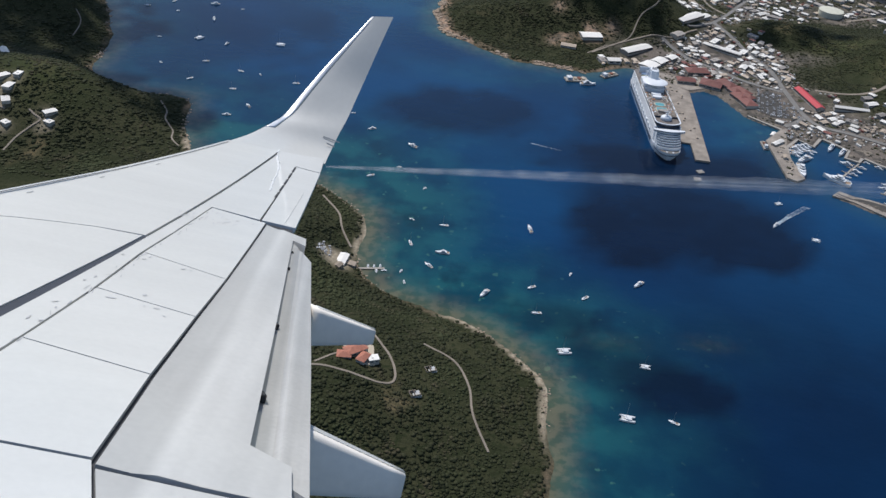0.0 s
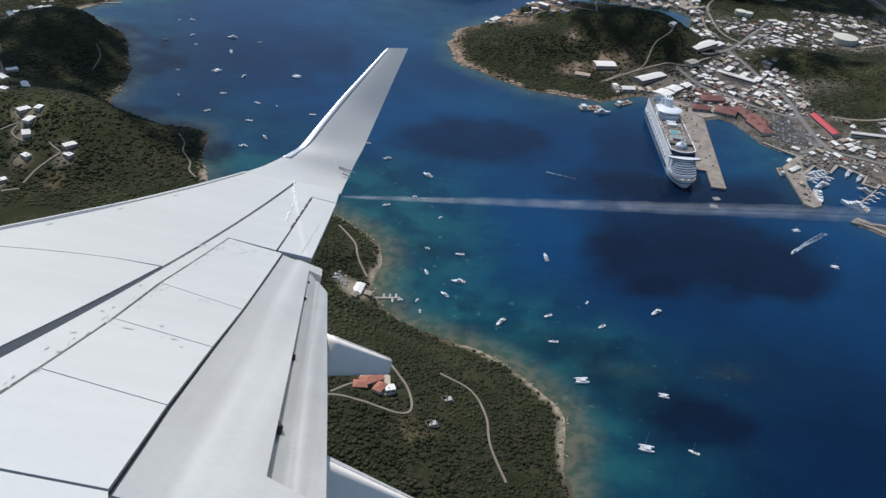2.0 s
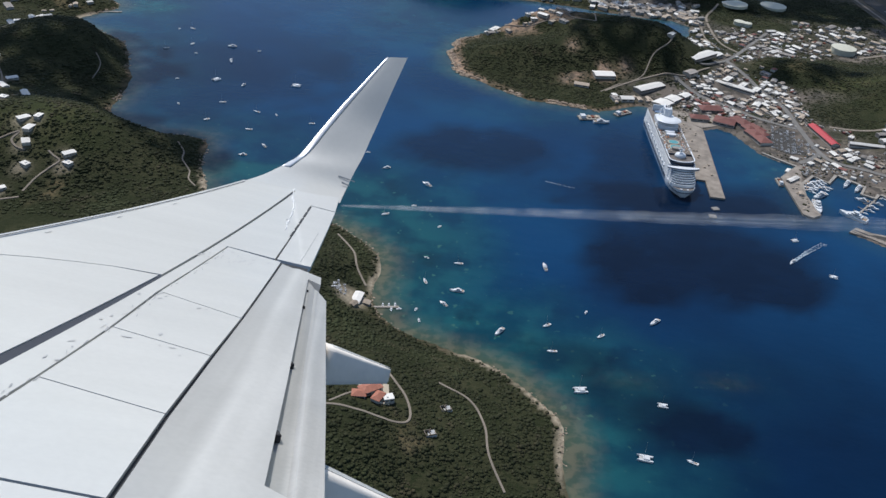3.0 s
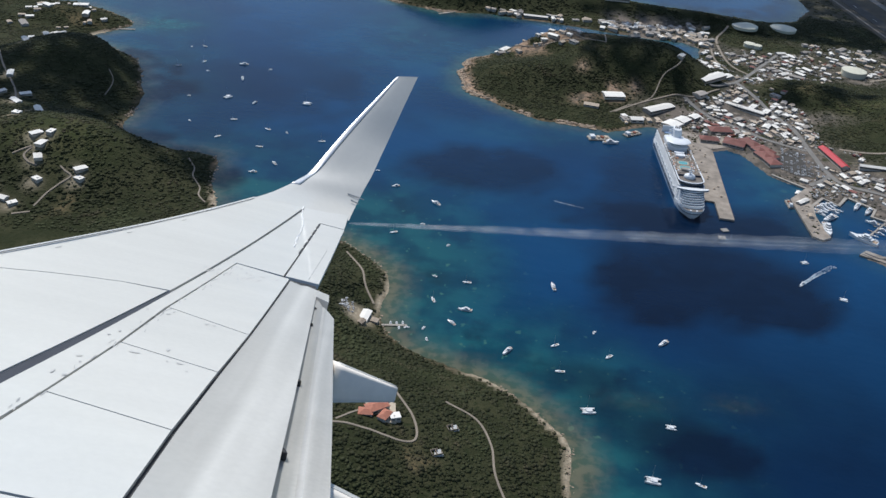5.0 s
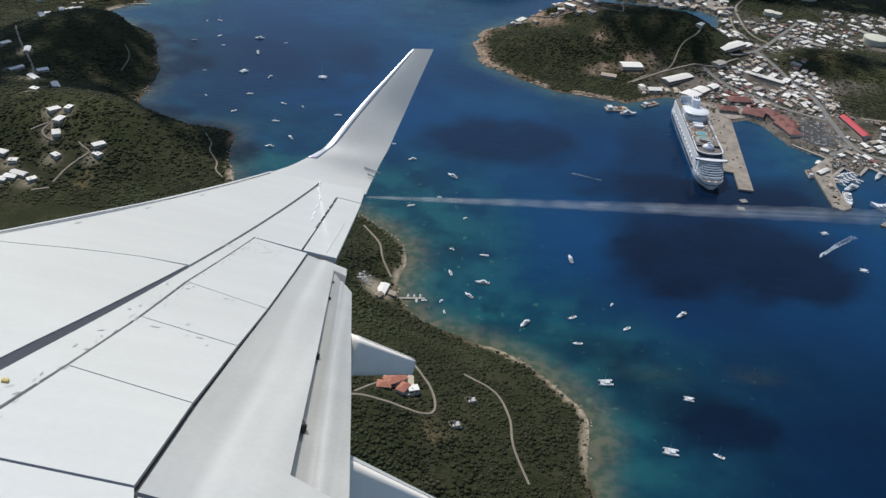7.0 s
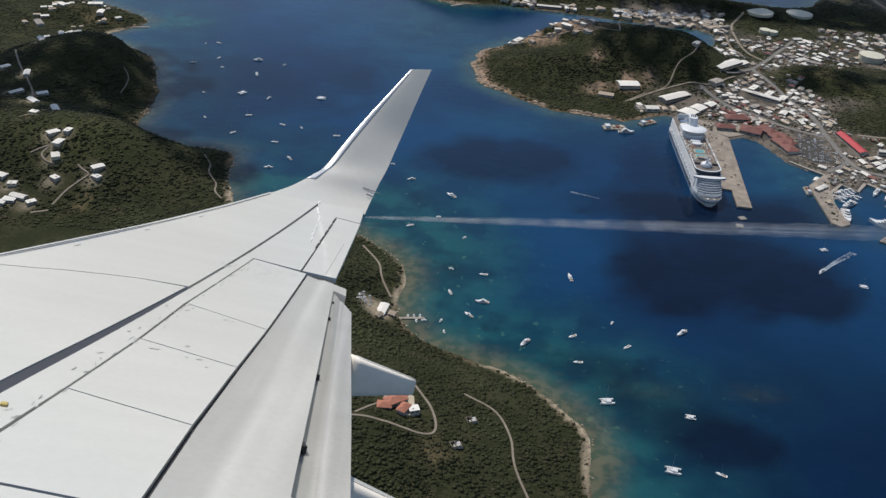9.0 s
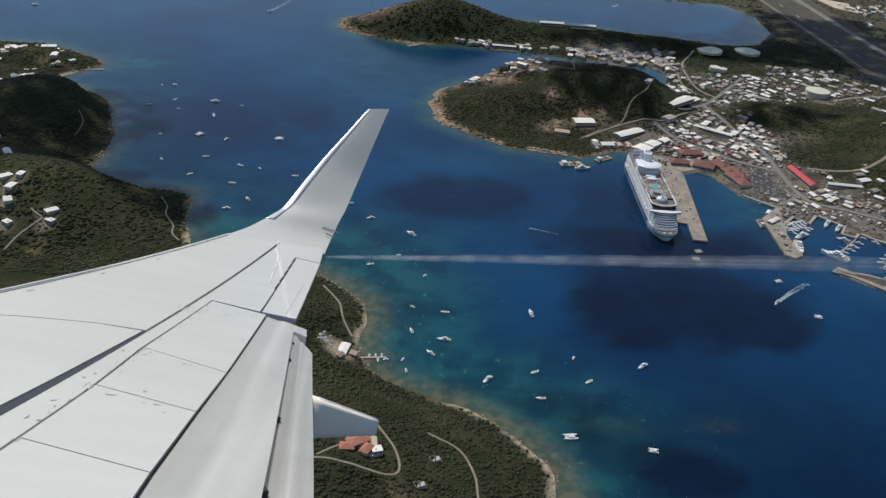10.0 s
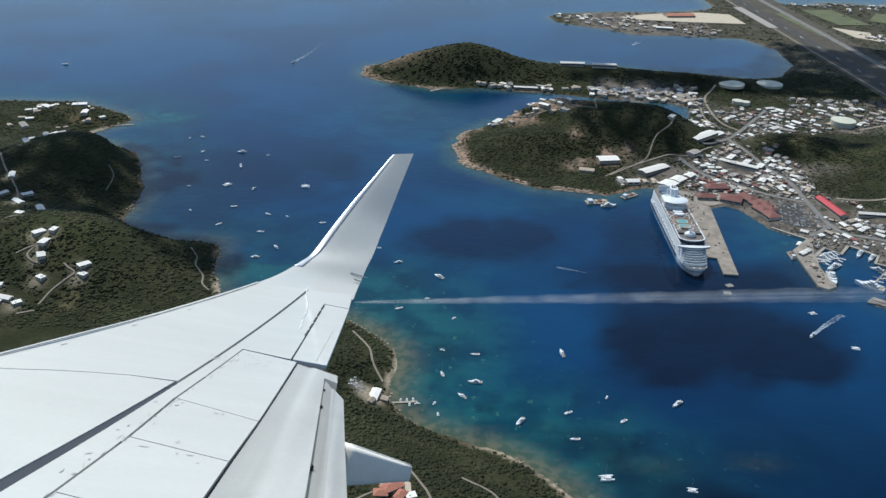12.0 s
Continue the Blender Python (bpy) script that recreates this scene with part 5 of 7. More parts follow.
jetty(((688, 1350), (752, 1424)), 3.0)
jetty(((748, 1317), (756, 1313)), 2.5)
jetty(((752, 1314), (800, 1369)), 3.0)
jetty(((766, 1262), (802, 1308)), 4.0)
for t in (0.02, 0.2, 0.38, 0.62, 0.8):
    x, y = 688 + 64 * t, 1350 + 74 * t
    jetty(((x - 8, y + 7), (x, y)), 1.6)
for kind, bow, stern in (("m", (664, 1360), (701, 1331)), ("m", (626, 1343), (631, 1390)), ("m", (631, 1399), (660, 1422)), ("m", (654, 1438), (633, 1457)),
                         ("m", (662, 1446), (639, 1465)), ("m", (670, 1454), (650, 1469)), ("s", (651, 1432), (629, 1445)), ("m", (643, 1420), (629, 1434)), ("m", (676, 1462), (660, 1475)), ("m", (672, 1434), (656, 1448)), ("s", (680, 1444), (668, 1453)), ("s", (666, 1420), (655, 1434)),
                         ("m", (704, 1455), (722, 1483)), ("m", (719, 1441), (738, 1467)),
                         ("m", (710, 1418), (732, 1406)), ("s", (709, 1344), (696, 1356)), ("s", (715, 1361), (704, 1368)), ("m", (729, 1369), (714, 1378)),
                         ("m", (739, 1382), (723, 1391)), ("m", (754, 1398), (740, 1406)), ("m", (769, 1422), (756, 1427)), ("m", (784, 1404), (774, 1414)),
                         ("m", (751, 1338), (766, 1331)), ("m", (762, 1351), (773, 1342)), ("m", (769, 1308), (759, 1317)), ("m", (774, 1313), (764, 1322)),
                         ("s", (779, 1320), (770, 1329)), ("m", (785, 1331), (776, 1340)), ("m", (776, 1366), (784, 1356)), ("m", (783, 1373), (790, 1363)),
                         ("s", (795, 1345), (787, 1352)), ("m", (741, 1285), (752, 1278)), ("m", (784, 1302), (776, 1292))):
    moored(kind, bow, stern)


# Work boats and barges at the quay by the headland.
def barge(length, beam, m, label):
    b = empty("work_barge", m, label, "barge", "work boats")
    bm = bmesh.new()
    box(bm, -length / 2, length / 2, -beam / 2, beam / 2, -1.5, 2.6, 0.5)
    part("hull", bm, "roof_grey", b)
    bm = bmesh.new()
    box(bm, -length / 2 + 1, length / 2 - 1, -beam / 2 + 1, beam / 2 - 1, 2.6, 2.8)
    part("deck", bm, "concrete", b)
    bm = bmesh.new()
    box(bm, -length * 0.42, -length * 0.2, -beam * 0.3, beam * 0.3, 2.8, 8, 0.3)
    part("deckhouse", bm, "boat_white", b)
    for k in range(3):
        bm = bmesh.new()
        box(bm, length * (-0.1 + 0.17 * k), length * (0.02 + 0.17 * k), -beam * 0.25, beam * 0.25, 2.8, 5.4, 0.2)
        part("container", bm, "rust" if k % 2 else "roof_tan", b)
    return b


barge(46, 20, pose(266, 1664, 0, 0, 0, 12), "grey steel work barge with a white deckhouse")
barge(40, 15, pose(336, 1702, 0, 0, 0, 38), "grey steel work barge moored by the quay")
barge(30, 9, pose(587, 1452, 0, 0, 0, 90), "green-grey tug with a deckhouse at the mole")
motor_yacht(32, pose(288, 1648, 0, 0, 0, 10), "", "white ferry lying outside the work barge")

# Moving boats with their foam.
def wake(points, w0, w1, label):
    pts = smooth_line(points, 60)
    bm = bmesh.new()
    wr = random.Random(len(pts) + int(w1 * 10))
    for i, p in enumerate(pts):
        t = i / (len(pts) - 1)
        d = pts[min(i + 1, len(pts) - 1)] - pts[max(i - 1, 0)]
        n = np.array((-d[1], d[0])) / (np.hypot(*d) + 1e-9)
        for side in (-1, 1, -1, 1, 0):
            if wr.random() < 0.6 - 0.4 * t:
                w = (w0 + (w1 - w0) * t) * wr.gauss(1.0, 0.16)
                c = p + n * (side * w * 0.5 + (0 if side else wr.gauss(0, 0.22) * w)) + d * wr.uniform(-1, 1)
                e = d / np.hypot(*d)
                size = wr.uniform(0.2, 0.65) * (1.0 - 0.4 * t) * (0.6 + 0.1 * w1)
                ring = [c + e * size * 2.6 * math.cos(a) + n * size * wr.uniform(0.5, 1.0) * math.sin(a) for a in np.linspace(0, 6.28, 7)[:-1]]
                bm.faces.new([bm.verts.new((q[0], q[1], 0.10 + 0.2 * wr.random())) for q in ring])
    ob = part("wake_foam", bm, "foam")
    return tagged(ob, label, "wake", kind="stuff")


copy_thing(made["d"], pose(531, 1176, 0, 0, 0, 226))
wake([(533, 1179), (566, 1214), (603, 1247)], 2.5, 8, "white foam wake behind a speedboat")
wake([(533, 1179), (566, 1214), (603, 1247)], 0.6, 2.5, "white foam wake behind a speedboat")
wake([(165, 1373), (214, 1357)], 1.0, 3.0, "thin white foam wake on blue water")
wake([(-526, 2675), (-500, 2780), (-479, 2919)], 4, 12, "white foam wake behind a ferry")
wake([(548, 3050), (575, 3085)], 6, 14, "white foam wake in the far bay")
copy_thing(made["m"], pose(534, 1181, 0, 0, 0, 226))
copy_thing(made["M"], pose(-530, 2660, 0, 0, 0, 255))
copy_thing(made["M"], pose(-1175, 2545, 0, 0, 0, 180))

# ---------------------------------------------------------------- roads and runway
def height(x, y):
    return float(land(np.array([x]), np.array([y]))[1][0])


ROADS = []


def ribbon(name, points, width, mat, label, lift=0.6, steps=10, category="road"):
    pts = smooth_line(points, steps)
    d = np.gradient(pts, axis=0)
    n = np.stack([-d[:, 1], d[:, 0]], 1) / np.hypot(d[:, 0], d[:, 1])[:, None]
    rows = []
    for k in (-0.5, 0.5):
        e = pts + n * width * k
        rows.append((e, land(e[:, 0], e[:, 1])[1]))
    mid = np.maximum(np.maximum(rows[0][1], rows[1][1]), land(pts[:, 0], pts[:, 1])[1]) + lift
    mid = np.maximum(mid, 2.6)
    bm = bmesh.new()
    rings = []
    for i in range(len(pts)):
        (a, _), (b, _) = rows
        rings.append([(a[i][0], a[i][1], mid[i]), (b[i][0], b[i][1], mid[i]), (b[i][0], b[i][1], mid[i] - 3), (a[i][0], a[i][1], mid[i] - 3)])
    loft(bm, rings)
    ROADS.append((pts, width))
    return tagged(part(name, bm, mat), label, category, kind="structure")


DIRT = "pale winding dirt track through scrub"
for pts, w in (([(-48, 790), (-25, 749), (-18, 714), (-34, 703), (-70, 707), (-103, 707), (-160, 690)], 3.0), ([(-104, 712), (-97, 720), (-88, 730), (-80, 738)], 2.6), ([(10, 797), (46, 777), (64, 737), (69, 694), (86, 648)], 2.8),
               ([(-156, 1132), (-127, 1084), (-116, 1041), (-99, 1005)], 3.2), ([(-462, 1362), (-446, 1340), (-440, 1312), (-420, 1282), (-414, 1256), (-398, 1237)], 2.8),
               ([(-950, 1702), (-895, 1609), (-825, 1509), (-794, 1434)], 4), ([(-706, 1251), (-693, 1260), (-681, 1265), (-687, 1250), (-676, 1238), (-660, 1233)], 4), ([(-634, 1156), (-627, 1184), (-616, 1205), (-604, 1224), (-616, 1232), (-625, 1238)], 3.6),
               ([(-657, 1132), (-646, 1137), (-634, 1142)], 4), ([(-717, 1675), (-701, 1652), (-694, 1618), (-692, 1585)], 2.0), ([(200, 2142), (228, 2108), (262, 2070), (300, 2032)], 3.2), ([(285, 2150), (302, 2100), (300, 2032)], 3.2), ([(95, 2095), (150, 2075), (215, 2082), (262, 2070)], 3)):
    ribbon("dirt_road", pts, w * 0.85, "road_dust", DIRT)
ribbon("hill_road", [(300, 1800), (340, 1838), (356, 1846), (398, 1880), (424, 1938), (462, 1975), (485, 2028)], 2.8, "road_dust", "pale concrete road climbing the wooded headland")
ribbon("hill_road", [(310, 1806), (374, 1857), (444, 1889), (498, 1899), (560, 1960)], 4.2, "road_dust", "pale concrete road along the foot of the hill")
ribbon("road", [(536, 1956), (558, 1974), (584, 2004), (628, 2066), (678, 2146), (720, 2218), (790, 2330)], 9, "bitumen", "grey asphalt town road")
ribbon("road", [(619, 2054), (650, 1960), (668, 1889), (692, 1810), (694, 1706), (700, 1597), (718, 1553), (769, 1527), (840, 1480), (960, 1400), (1100, 1250)], 11, "bitumen", "grey asphalt main road along the harbour")
ribbon("road", [(671, 2144), (643, 2208), (640, 2327), (653, 2432), (700, 2520)], 6, "road_dust", "pale road towards the tank farm")
ribbon("road", [(625, 2170), (610, 2240), (618, 2330)], 5, "road_dust", "pale road beside the creek")
ribbon("road", [(470, 1888), (488, 1864), (522, 1823), (566, 1790), (617, 1740), (688, 1700)], 11, "bitumen", "grey asphalt side road")
ribbon("road", [(646, 1538), (672, 1556), (702, 1590)], 11, "bitumen", "grey asphalt road to the mole")
ribbon("road", [(1010, 1840), (950, 1760), (860, 1700), (760, 1720)], 7, "road_dust", "pale track up the hillside")
ribbon("road", [(1250, 2330), (1140, 2240), (1060, 2220), (980, 2180)], 8, "road_dust", "pale perimeter road")
ribbon("airfield", [(1140, 4400), (1285, 2360)], 220, "dry_grass", "dry brown grass airfield beside the bay", 1.0, 60, "airfield")
ribbon("runway", [(1090, 4400), (1235, 2400)], 44, "asphalt", "grey airport runway with worn tyre marks", 1.8, 60, "runway")
ribbon("taxiway", [(1190, 4400), (1335, 2440)], 24, "bitumen", "grey taxiway beside the runway", 1.8, 60, "taxiway")
ribbon("service_road", [(1045, 4300), (1185, 2480)], 7, "road_dust", "pale service road along the airfield", 1.8, 60, "road")
for k in range(12):
    a = np.array((1090 + 145 * (0.05 + k * 0.075), 4400 - 2000 * (0.05 + k * 0.075)))
    ribbon("runway_marking", [tuple(a), tuple(a + np.array((2.2, -30.0)))], 1.2, "roof_white", "white painted centre line on the runway", 1.95, 3, "marking")
solid("apron", [(560, 3480), (700, 3560), (900, 3620), (1010, 3600), (1030, 3430), (820, 3430), (620, 3445)], 1.0, 5.0, "sand", "pale sandy concrete airport apron", "apron", "structure")
ribbon("runway_threshold", [(1082, 3760), (1118, 3380)], 36, "roof_grey", "pale worn concrete strip on the runway", 2.0, 30, "runway")
ribbon("grass_strip", [(1225, 3660), (1275, 3270)], 44, "lawn", "dry pale grass strip beside the taxiway", 1.3, 30, "grass")
solid("gravel_yard", [(1345, 3420), (1375, 3260), (1500, 3150), (1560, 3180), (1540, 3300), (1420, 3370)], 1.0, 5.2, "sand", "pale gravel yard beside the airfield", "yard", "structure")
ribbon("lawn", [(1400, 3760), (1450, 3470)], 130, "lawn", "mown grass field beyond the airfield", 1.0, 40, "lawn")
ribbon("lawn", [(1580, 3640), (1980, 3420)], 190, "lawn", "mown grass field beyond the airfield", 1.0, 40, "lawn")
solid("mole_paving", [(594, 1471), (595, 1336), (609, 1326), (626, 1338), (622, 1404), (626, 1450), (640, 1500), (652, 1532), (636, 1523)], -6, 3.4, "pier_concrete", "worn concrete paving on the harbour mole", "quay", "structure")


def quay_edge(points, width=6.0):
    """A paved strip with a straight wall to the water along the marina."""
    p = np.array(points, float)
    d = np.gradient(p, axis=0)
    n = np.stack([-d[:, 1], d[:, 0]], 1) / np.hypot(d[:, 0], d[:, 1])[:, None]
    q = p + n * width
    bm = bmesh.new()
    loft(bm, [[(*a, -6), (*a, 3.3), (*b, 3.3), (*b, -6)] for a, b in zip(p, q)])
    return tagged(part("quay_edge", bm, "concrete"), "pale concrete quay wall round the marina basin", "quay", kind="structure")


quay_edge([(814, 1343), (806, 1400), (783, 1413), (761, 1435)][::-1])
quay_edge([(761, 1435), (748, 1418), (724, 1432), (741, 1462), (706, 1499)][::-1])
quay_edge([(706, 1499), (680, 1462), (658, 1486), (630, 1450), (622, 1410)][::-1])
quay_edge([(584, 1569), (610, 1545), (636, 1522)], 5.0)
solid("parking_lot", [(612, 1596), (616, 1655), (655, 1702), (690, 1680), (692, 1604), (668, 1574), (636, 1572)], 2.0, 3.6, "asphalt", "grey asphalt car park beside the red-roofed market", "car park", "structure")
solid("quay", [(432, 1700), (490, 1662), (545, 1690), (520, 1735), (430, 1770), (396, 1760)], 1.0, 3.3, "pier_concrete", "dusty concrete quay behind the cruise pier", "quay", "structure")

# ---------------------------------------------------------------- buildings
def roof_shape(bm, L, W, h, rise, over=0.5):
    """Gabled roof with thickness over a wall of height h."""
    a, b = L / 2 + over, W / 2 + over
    prof = [(-b, h - 0.1), (0, h + rise), (b, h - 0.1), (b, h - 0.5), (0, h + rise - 0.45), (-b, h - 0.5)]
    loft(bm, [[(-a, y, z) for y, z in prof], [(a, y, z) for y, z in prof]])


def flat_roof(bm, L, W, h):
    box(bm, -L / 2 - 0.3, L / 2 + 0.3, -W / 2 - 0.3, W / 2 + 0.3, h, h + 0.7, 0.15)
    box(bm, -L * 0.2, -L * 0.05, -W * 0.2, W * 0.1, h + 0.7, h + 1.9, 0.1)


def house(name, L, W, h, rise, wall_mat, roof_mat, m, label, category, group="", windows=2, hip=False):
    b = empty(name, m, label, category, group)
    bm = bmesh.new()
    if rise and not hip:
        loft(bm, [[(x, -W / 2, -3), (x, W / 2, -3), (x, W / 2, h - 0.4), (x, 0, h + rise - 0.5), (x, -W / 2, h - 0.4)] for x in (-L / 2, L / 2)])
    else:
        box(bm, -L / 2, L / 2, -W / 2, W / 2, -3, h)
    wall = part("wall", bm, wall_mat, b)
    bm = bmesh.new()
    if hip:
        a, c = L / 2 + 0.6, W / 2 + 0.6
        ridge = max(a - c, 0.1)
        loft(bm, [[(-a, -c, h), (a, -c, h), (a, c, h), (-a, c, h)], [(-a, -c, h + 0.3), (a, -c, h + 0.3), (a, c, h + 0.3), (-a, c, h + 0.3)],
                  [(-ridge, -0.05, h + rise), (ridge, -0.05, h + rise), (ridge, 0.05, h + rise), (-ridge, 0.05, h + rise)]])
    elif rise:
        roof_shape(bm, L, W, h, rise)
    else:
        flat_roof(bm, L, W, h)
    part("roof", bm, roof_mat, b)
    for k in range(windows):
        x = L * ((k + 0.5) / windows - 0.5)
        for s in (-1, 1):
            bm = bmesh.new()
            box(bm, x - L * 0.14, x + L * 0.14, s * W / 2 - 0.08, s * W / 2 + 0.08, h * 0.35, h * 0.72)
            part("window", bm, "window_dark", wall)
    return b


WHITE_SHED = "large white-roofed warehouse beside the harbour"
BIG = [("warehouse", 45, 30, 4.5, 2.5, "wall_pale", "roof_white", 312, 1868, 12, "white-roofed hillside warehouse on a cleared terrace"), ("warehouse", 32, 17, 4, 1.6, "wall_pale", "roof_tan", 262, 1822, -10, "tan-roofed shed at the foot of the headland"),
       ("warehouse", 84, 26, 6, 2, "roof_grey", "roof_white", 545, 1992, 44, WHITE_SHED), ("warehouse", 74, 24, 6, 2, "roof_grey", "roof_white", 408, 1835, 38, WHITE_SHED),
       ("warehouse", 34, 32, 5, 2, "wall_pale", "roof_white", 427, 1766, 49, WHITE_SHED), ("warehouse", 32, 26, 5, 2, "wall_pale", "roof_white", 452, 1792, 49, WHITE_SHED),
       ("warehouse", 28, 18, 7, 2, "wall_pale", "roof_white", 352, 1768, 10, WHITE_SHED), ("warehouse", 30, 20, 6, 2, "wall_pale", "roof_grey", 506, 1906, 44, "grey-roofed shed among the warehouses"),
       ("shopping_block", 92, 15, 6, 0, "wall_pale", "roof_white", 604, 1893, -34, "long white flat-roofed shopping block"), ("shopping_block", 34, 13, 6, 0, "wall_pale", "roof_white", 596, 1926, 56, "white flat-roofed wing of the shopping block"),
       ("shopping_block", 34, 13, 6, 0, "wall_pale", "roof_white", 626, 1906, 56, "white flat-roofed wing of the shopping block"), ("shopping_block", 30, 13, 6, 0, "wall_pale", "roof_white", 652, 1888, 56, "white flat-roofed wing of the shopping block"),
       ("long_shed", 94, 18, 6, 3.5, "wall_pale", "roof_scarlet", 731, 1668, -79, "long bright red-roofed shed beside the main road"), ("long_shed", 66, 11, 6, 2.5, "wall_pale", "roof_white", 800, 1625, -4, "long white-roofed shed beside the main road"),
       ("warehouse", 30, 20, 7, 2, "wall_pale", "roof_white", 600, 2072, 44, WHITE_SHED), ("warehouse", 26, 18, 6, 2, "wall_pale", "roof_white", 480, 1812, 49, WHITE_SHED), ("shed", 14, 9, 4, 1.5, "wall_pale", "roof_white", 607, 1456, 40, "white-roofed open shed on the mole"), ("shed", 14, 9, 4, 1.5, "wall_pale", "roof_white", 618, 1466, 40, "white-roofed open shed on the mole"), ("shed", 12, 8, 4, 1.5, "wall_pale", "roof_tan", 612, 1408, 80, "tan-roofed hut on the mole"), ("shed", 16, 8, 4, 1.5, "wall_pale", "roof_white", 617, 1503, 60, "white-roofed quay office at the mole"), ("shed", 14, 9, 4, 1.5, "wall_pale", "roof_red", 722, 1522, -40, "red-roofed hut beside the marina car park"),
       ("barrack_block", 70, 16, 9, 3, "wall_pale", "roof_white", 300, 2598, 2, "long pale barrack block on the ridge"), ("barrack_block", 70, 16, 9, 3, "wall_pale", "roof_white", 392, 2594, 0, "long pale barrack block on the ridge"),
       ("barrack_block", 66, 14, 6, 2, "wall_pale", "roof_white", 160, 2452, -2, "white quay shed under the far hill"),
       ("villa", 24, 16, 6, 2.5, "wall_pale", "roof_tan", 372, 2090, 20, "cream-walled house on the headland summit"), ("villa", 20, 12, 5, 2, "wall_pale", "roof_white", 468, 1998, 60, "white-roofed house beside the hill road"), ("terminal", 110, 46, 9, 5, "wall_pale", "roof_terracotta", 800, 3530, 10, "red-roofed airport terminal beside the apron"), ("terminal", 60, 20, 8, 0, "wall_pale", "roof_white", 700, 3290, -5, "white flat-roofed airport hall"),
       ("boathouse", 26, 12, 4, 1.2, "wall_pale", "roof_white", -106, 964, 80, "white-roofed boathouse above the jetty"), ("shed", 9, 14, 3, 1, "wall_pale", "roof_tan", -95, 963, 80, "tan-roofed annex beside the boathouse"), ("shed", 10, 8, 3, 1.5, "timber", "timber", -108, 944, 60, "brown timber shed below the boathouse")]
taken = []
# Open ground of the car park, kept free of houses.
LOT = [(628, 1608, 22), (648, 1640, 30), (660, 1672, 28), (676, 1616, 26), (650, 1590, 20)]
for name, L, W, h, rise, wm, rm, x, y, turn, label in BIG:
    house(name, L, W, h, rise, wm, rm, pose(x, y, height(x, y), 0, 0, turn), label, "building", "", 4 if L > 40 else 2)
    taken.append((x, y, max(L, W) * 0.55))
for x, y, L, W, turn in ((491, 1703, 38, 22, 0), (524, 1757, 48, 28, 8), (541, 1697, 42, 36, -22), (575, 1703, 44, 26, -62), (584, 1672, 26, 22, -66), (598, 1674, 38, 22, -60), (588, 1646, 34, 26, -68), (604, 1650, 28, 18, -58), (597, 1620, 34, 26, -74)):
    house("market_hall", L, W, 6, 5, "wall_pale", "roof_red", pose(x, y, height(x, y), 0, 0, turn), "red hip-roofed market hall near the pier", "building", "red-roofed market halls", 3, True)
    taken.append((x, y, 20))

# The red-roofed villa on the near hill, its terrace, and two ruins beside it.
vz = height(-66, 744)
for dx, dy, L, W, h in ((2, 0, 24, 14, 6), (-9, -10, 15, 11, 5), (12, -12, 15, 10, 5), (5, 14, 13, 10, 4)):
    house("villa", L, W, h, 3.2, "wall_pale", "roof_terracotta", pose(-66 + dx, 744 + dy, vz, 0, 0, 30 + dx * 3), "terracotta-roofed villa among green scrub", "house", "hill villas", 2, True)
solid("terrace", [(-89, 729), (-73, 719), (-41, 727), (-45, 757), (-73, 763)], vz - 4, vz + 0.4, "sand", "tan paved terrace round the villa", "terrace", "structure")
house("villa_annex", 11, 9, 4, 0, "wall_pale", "roof_white", pose(-43, 733, vz, 0, 0, 20), "white flat-roofed annex beside the terracotta villa", "house", "hill villas")
for x, y in ((20, 748), (5, 700)):
    ruin = empty("ruin", pose(x, y, height(x, y), 0, 0, 25), "grey roofless ruin in the scrub", "ruin")
    bm = bmesh.new()
    box(bm, -6.4, 6.4, -4.4, 4.4, -3, 0.6)
    part("floor_slab", bm, "scuff", ruin)
    for x0, x1, y0, y1, h in ((-6, 6, -4, -3.5, 2.2), (-6, 2.5, 3.5, 4, 3.0), (-6, -5.5, -3.5, 3.5, 3.2), (5.5, 6, -3.5, 1.0, 1.6), (-0.5, 0, -3.5, 3.5, 2.4)):
        bm = bmesh.new()
        box(bm, x0, x1, y0, y1, 0.6, 0.6 + h, 0.12)
        part("broken_wall", bm, "timber", ruin)

# Houses by prototypes, scattered over the built-up ground.
PROTO = []
for L, W, h, rise, wm, rm, hip in ((14, 10, 3.6, 1.8, "wall_pale", "roof_white", True), (18, 11, 3.6, 1.6, "wall_pale", "roof_white", False), (12, 9, 4, 0, "wall_pale", "roof_white", False),
                                   (22, 13, 4.5, 0, "wall_pale", "roof_grey", False), (16, 10, 3.6, 1.6, "wall_pale", "roof_tan", False), (26, 14, 4.5, 1.8, "wall_pale", "roof_white", False),
                                   (13, 10, 3.8, 2.0, "wall_pale", "roof_red", True), (20, 12, 5, 1.5, "roof_grey", "roof_grey", False),
                                   (34, 17, 5, 0, "wall_pale", "roof_white", False), (38, 15, 5, 1.6, "wall_pale", "roof_grey", False), (9, 6, 3.2, 1.2, "wall_pale", "roof_tan", False)):
    word = {"roof_white": "white", "roof_grey": "grey", "roof_tan": "tan", "roof_red": "red"}[rm]
    PROTO.append((house, ("house", L, W, h, rise, wm, rm), (f"small {word}-roofed building in the harbour town", "house", "town houses", 2, hip), L))
first = {}
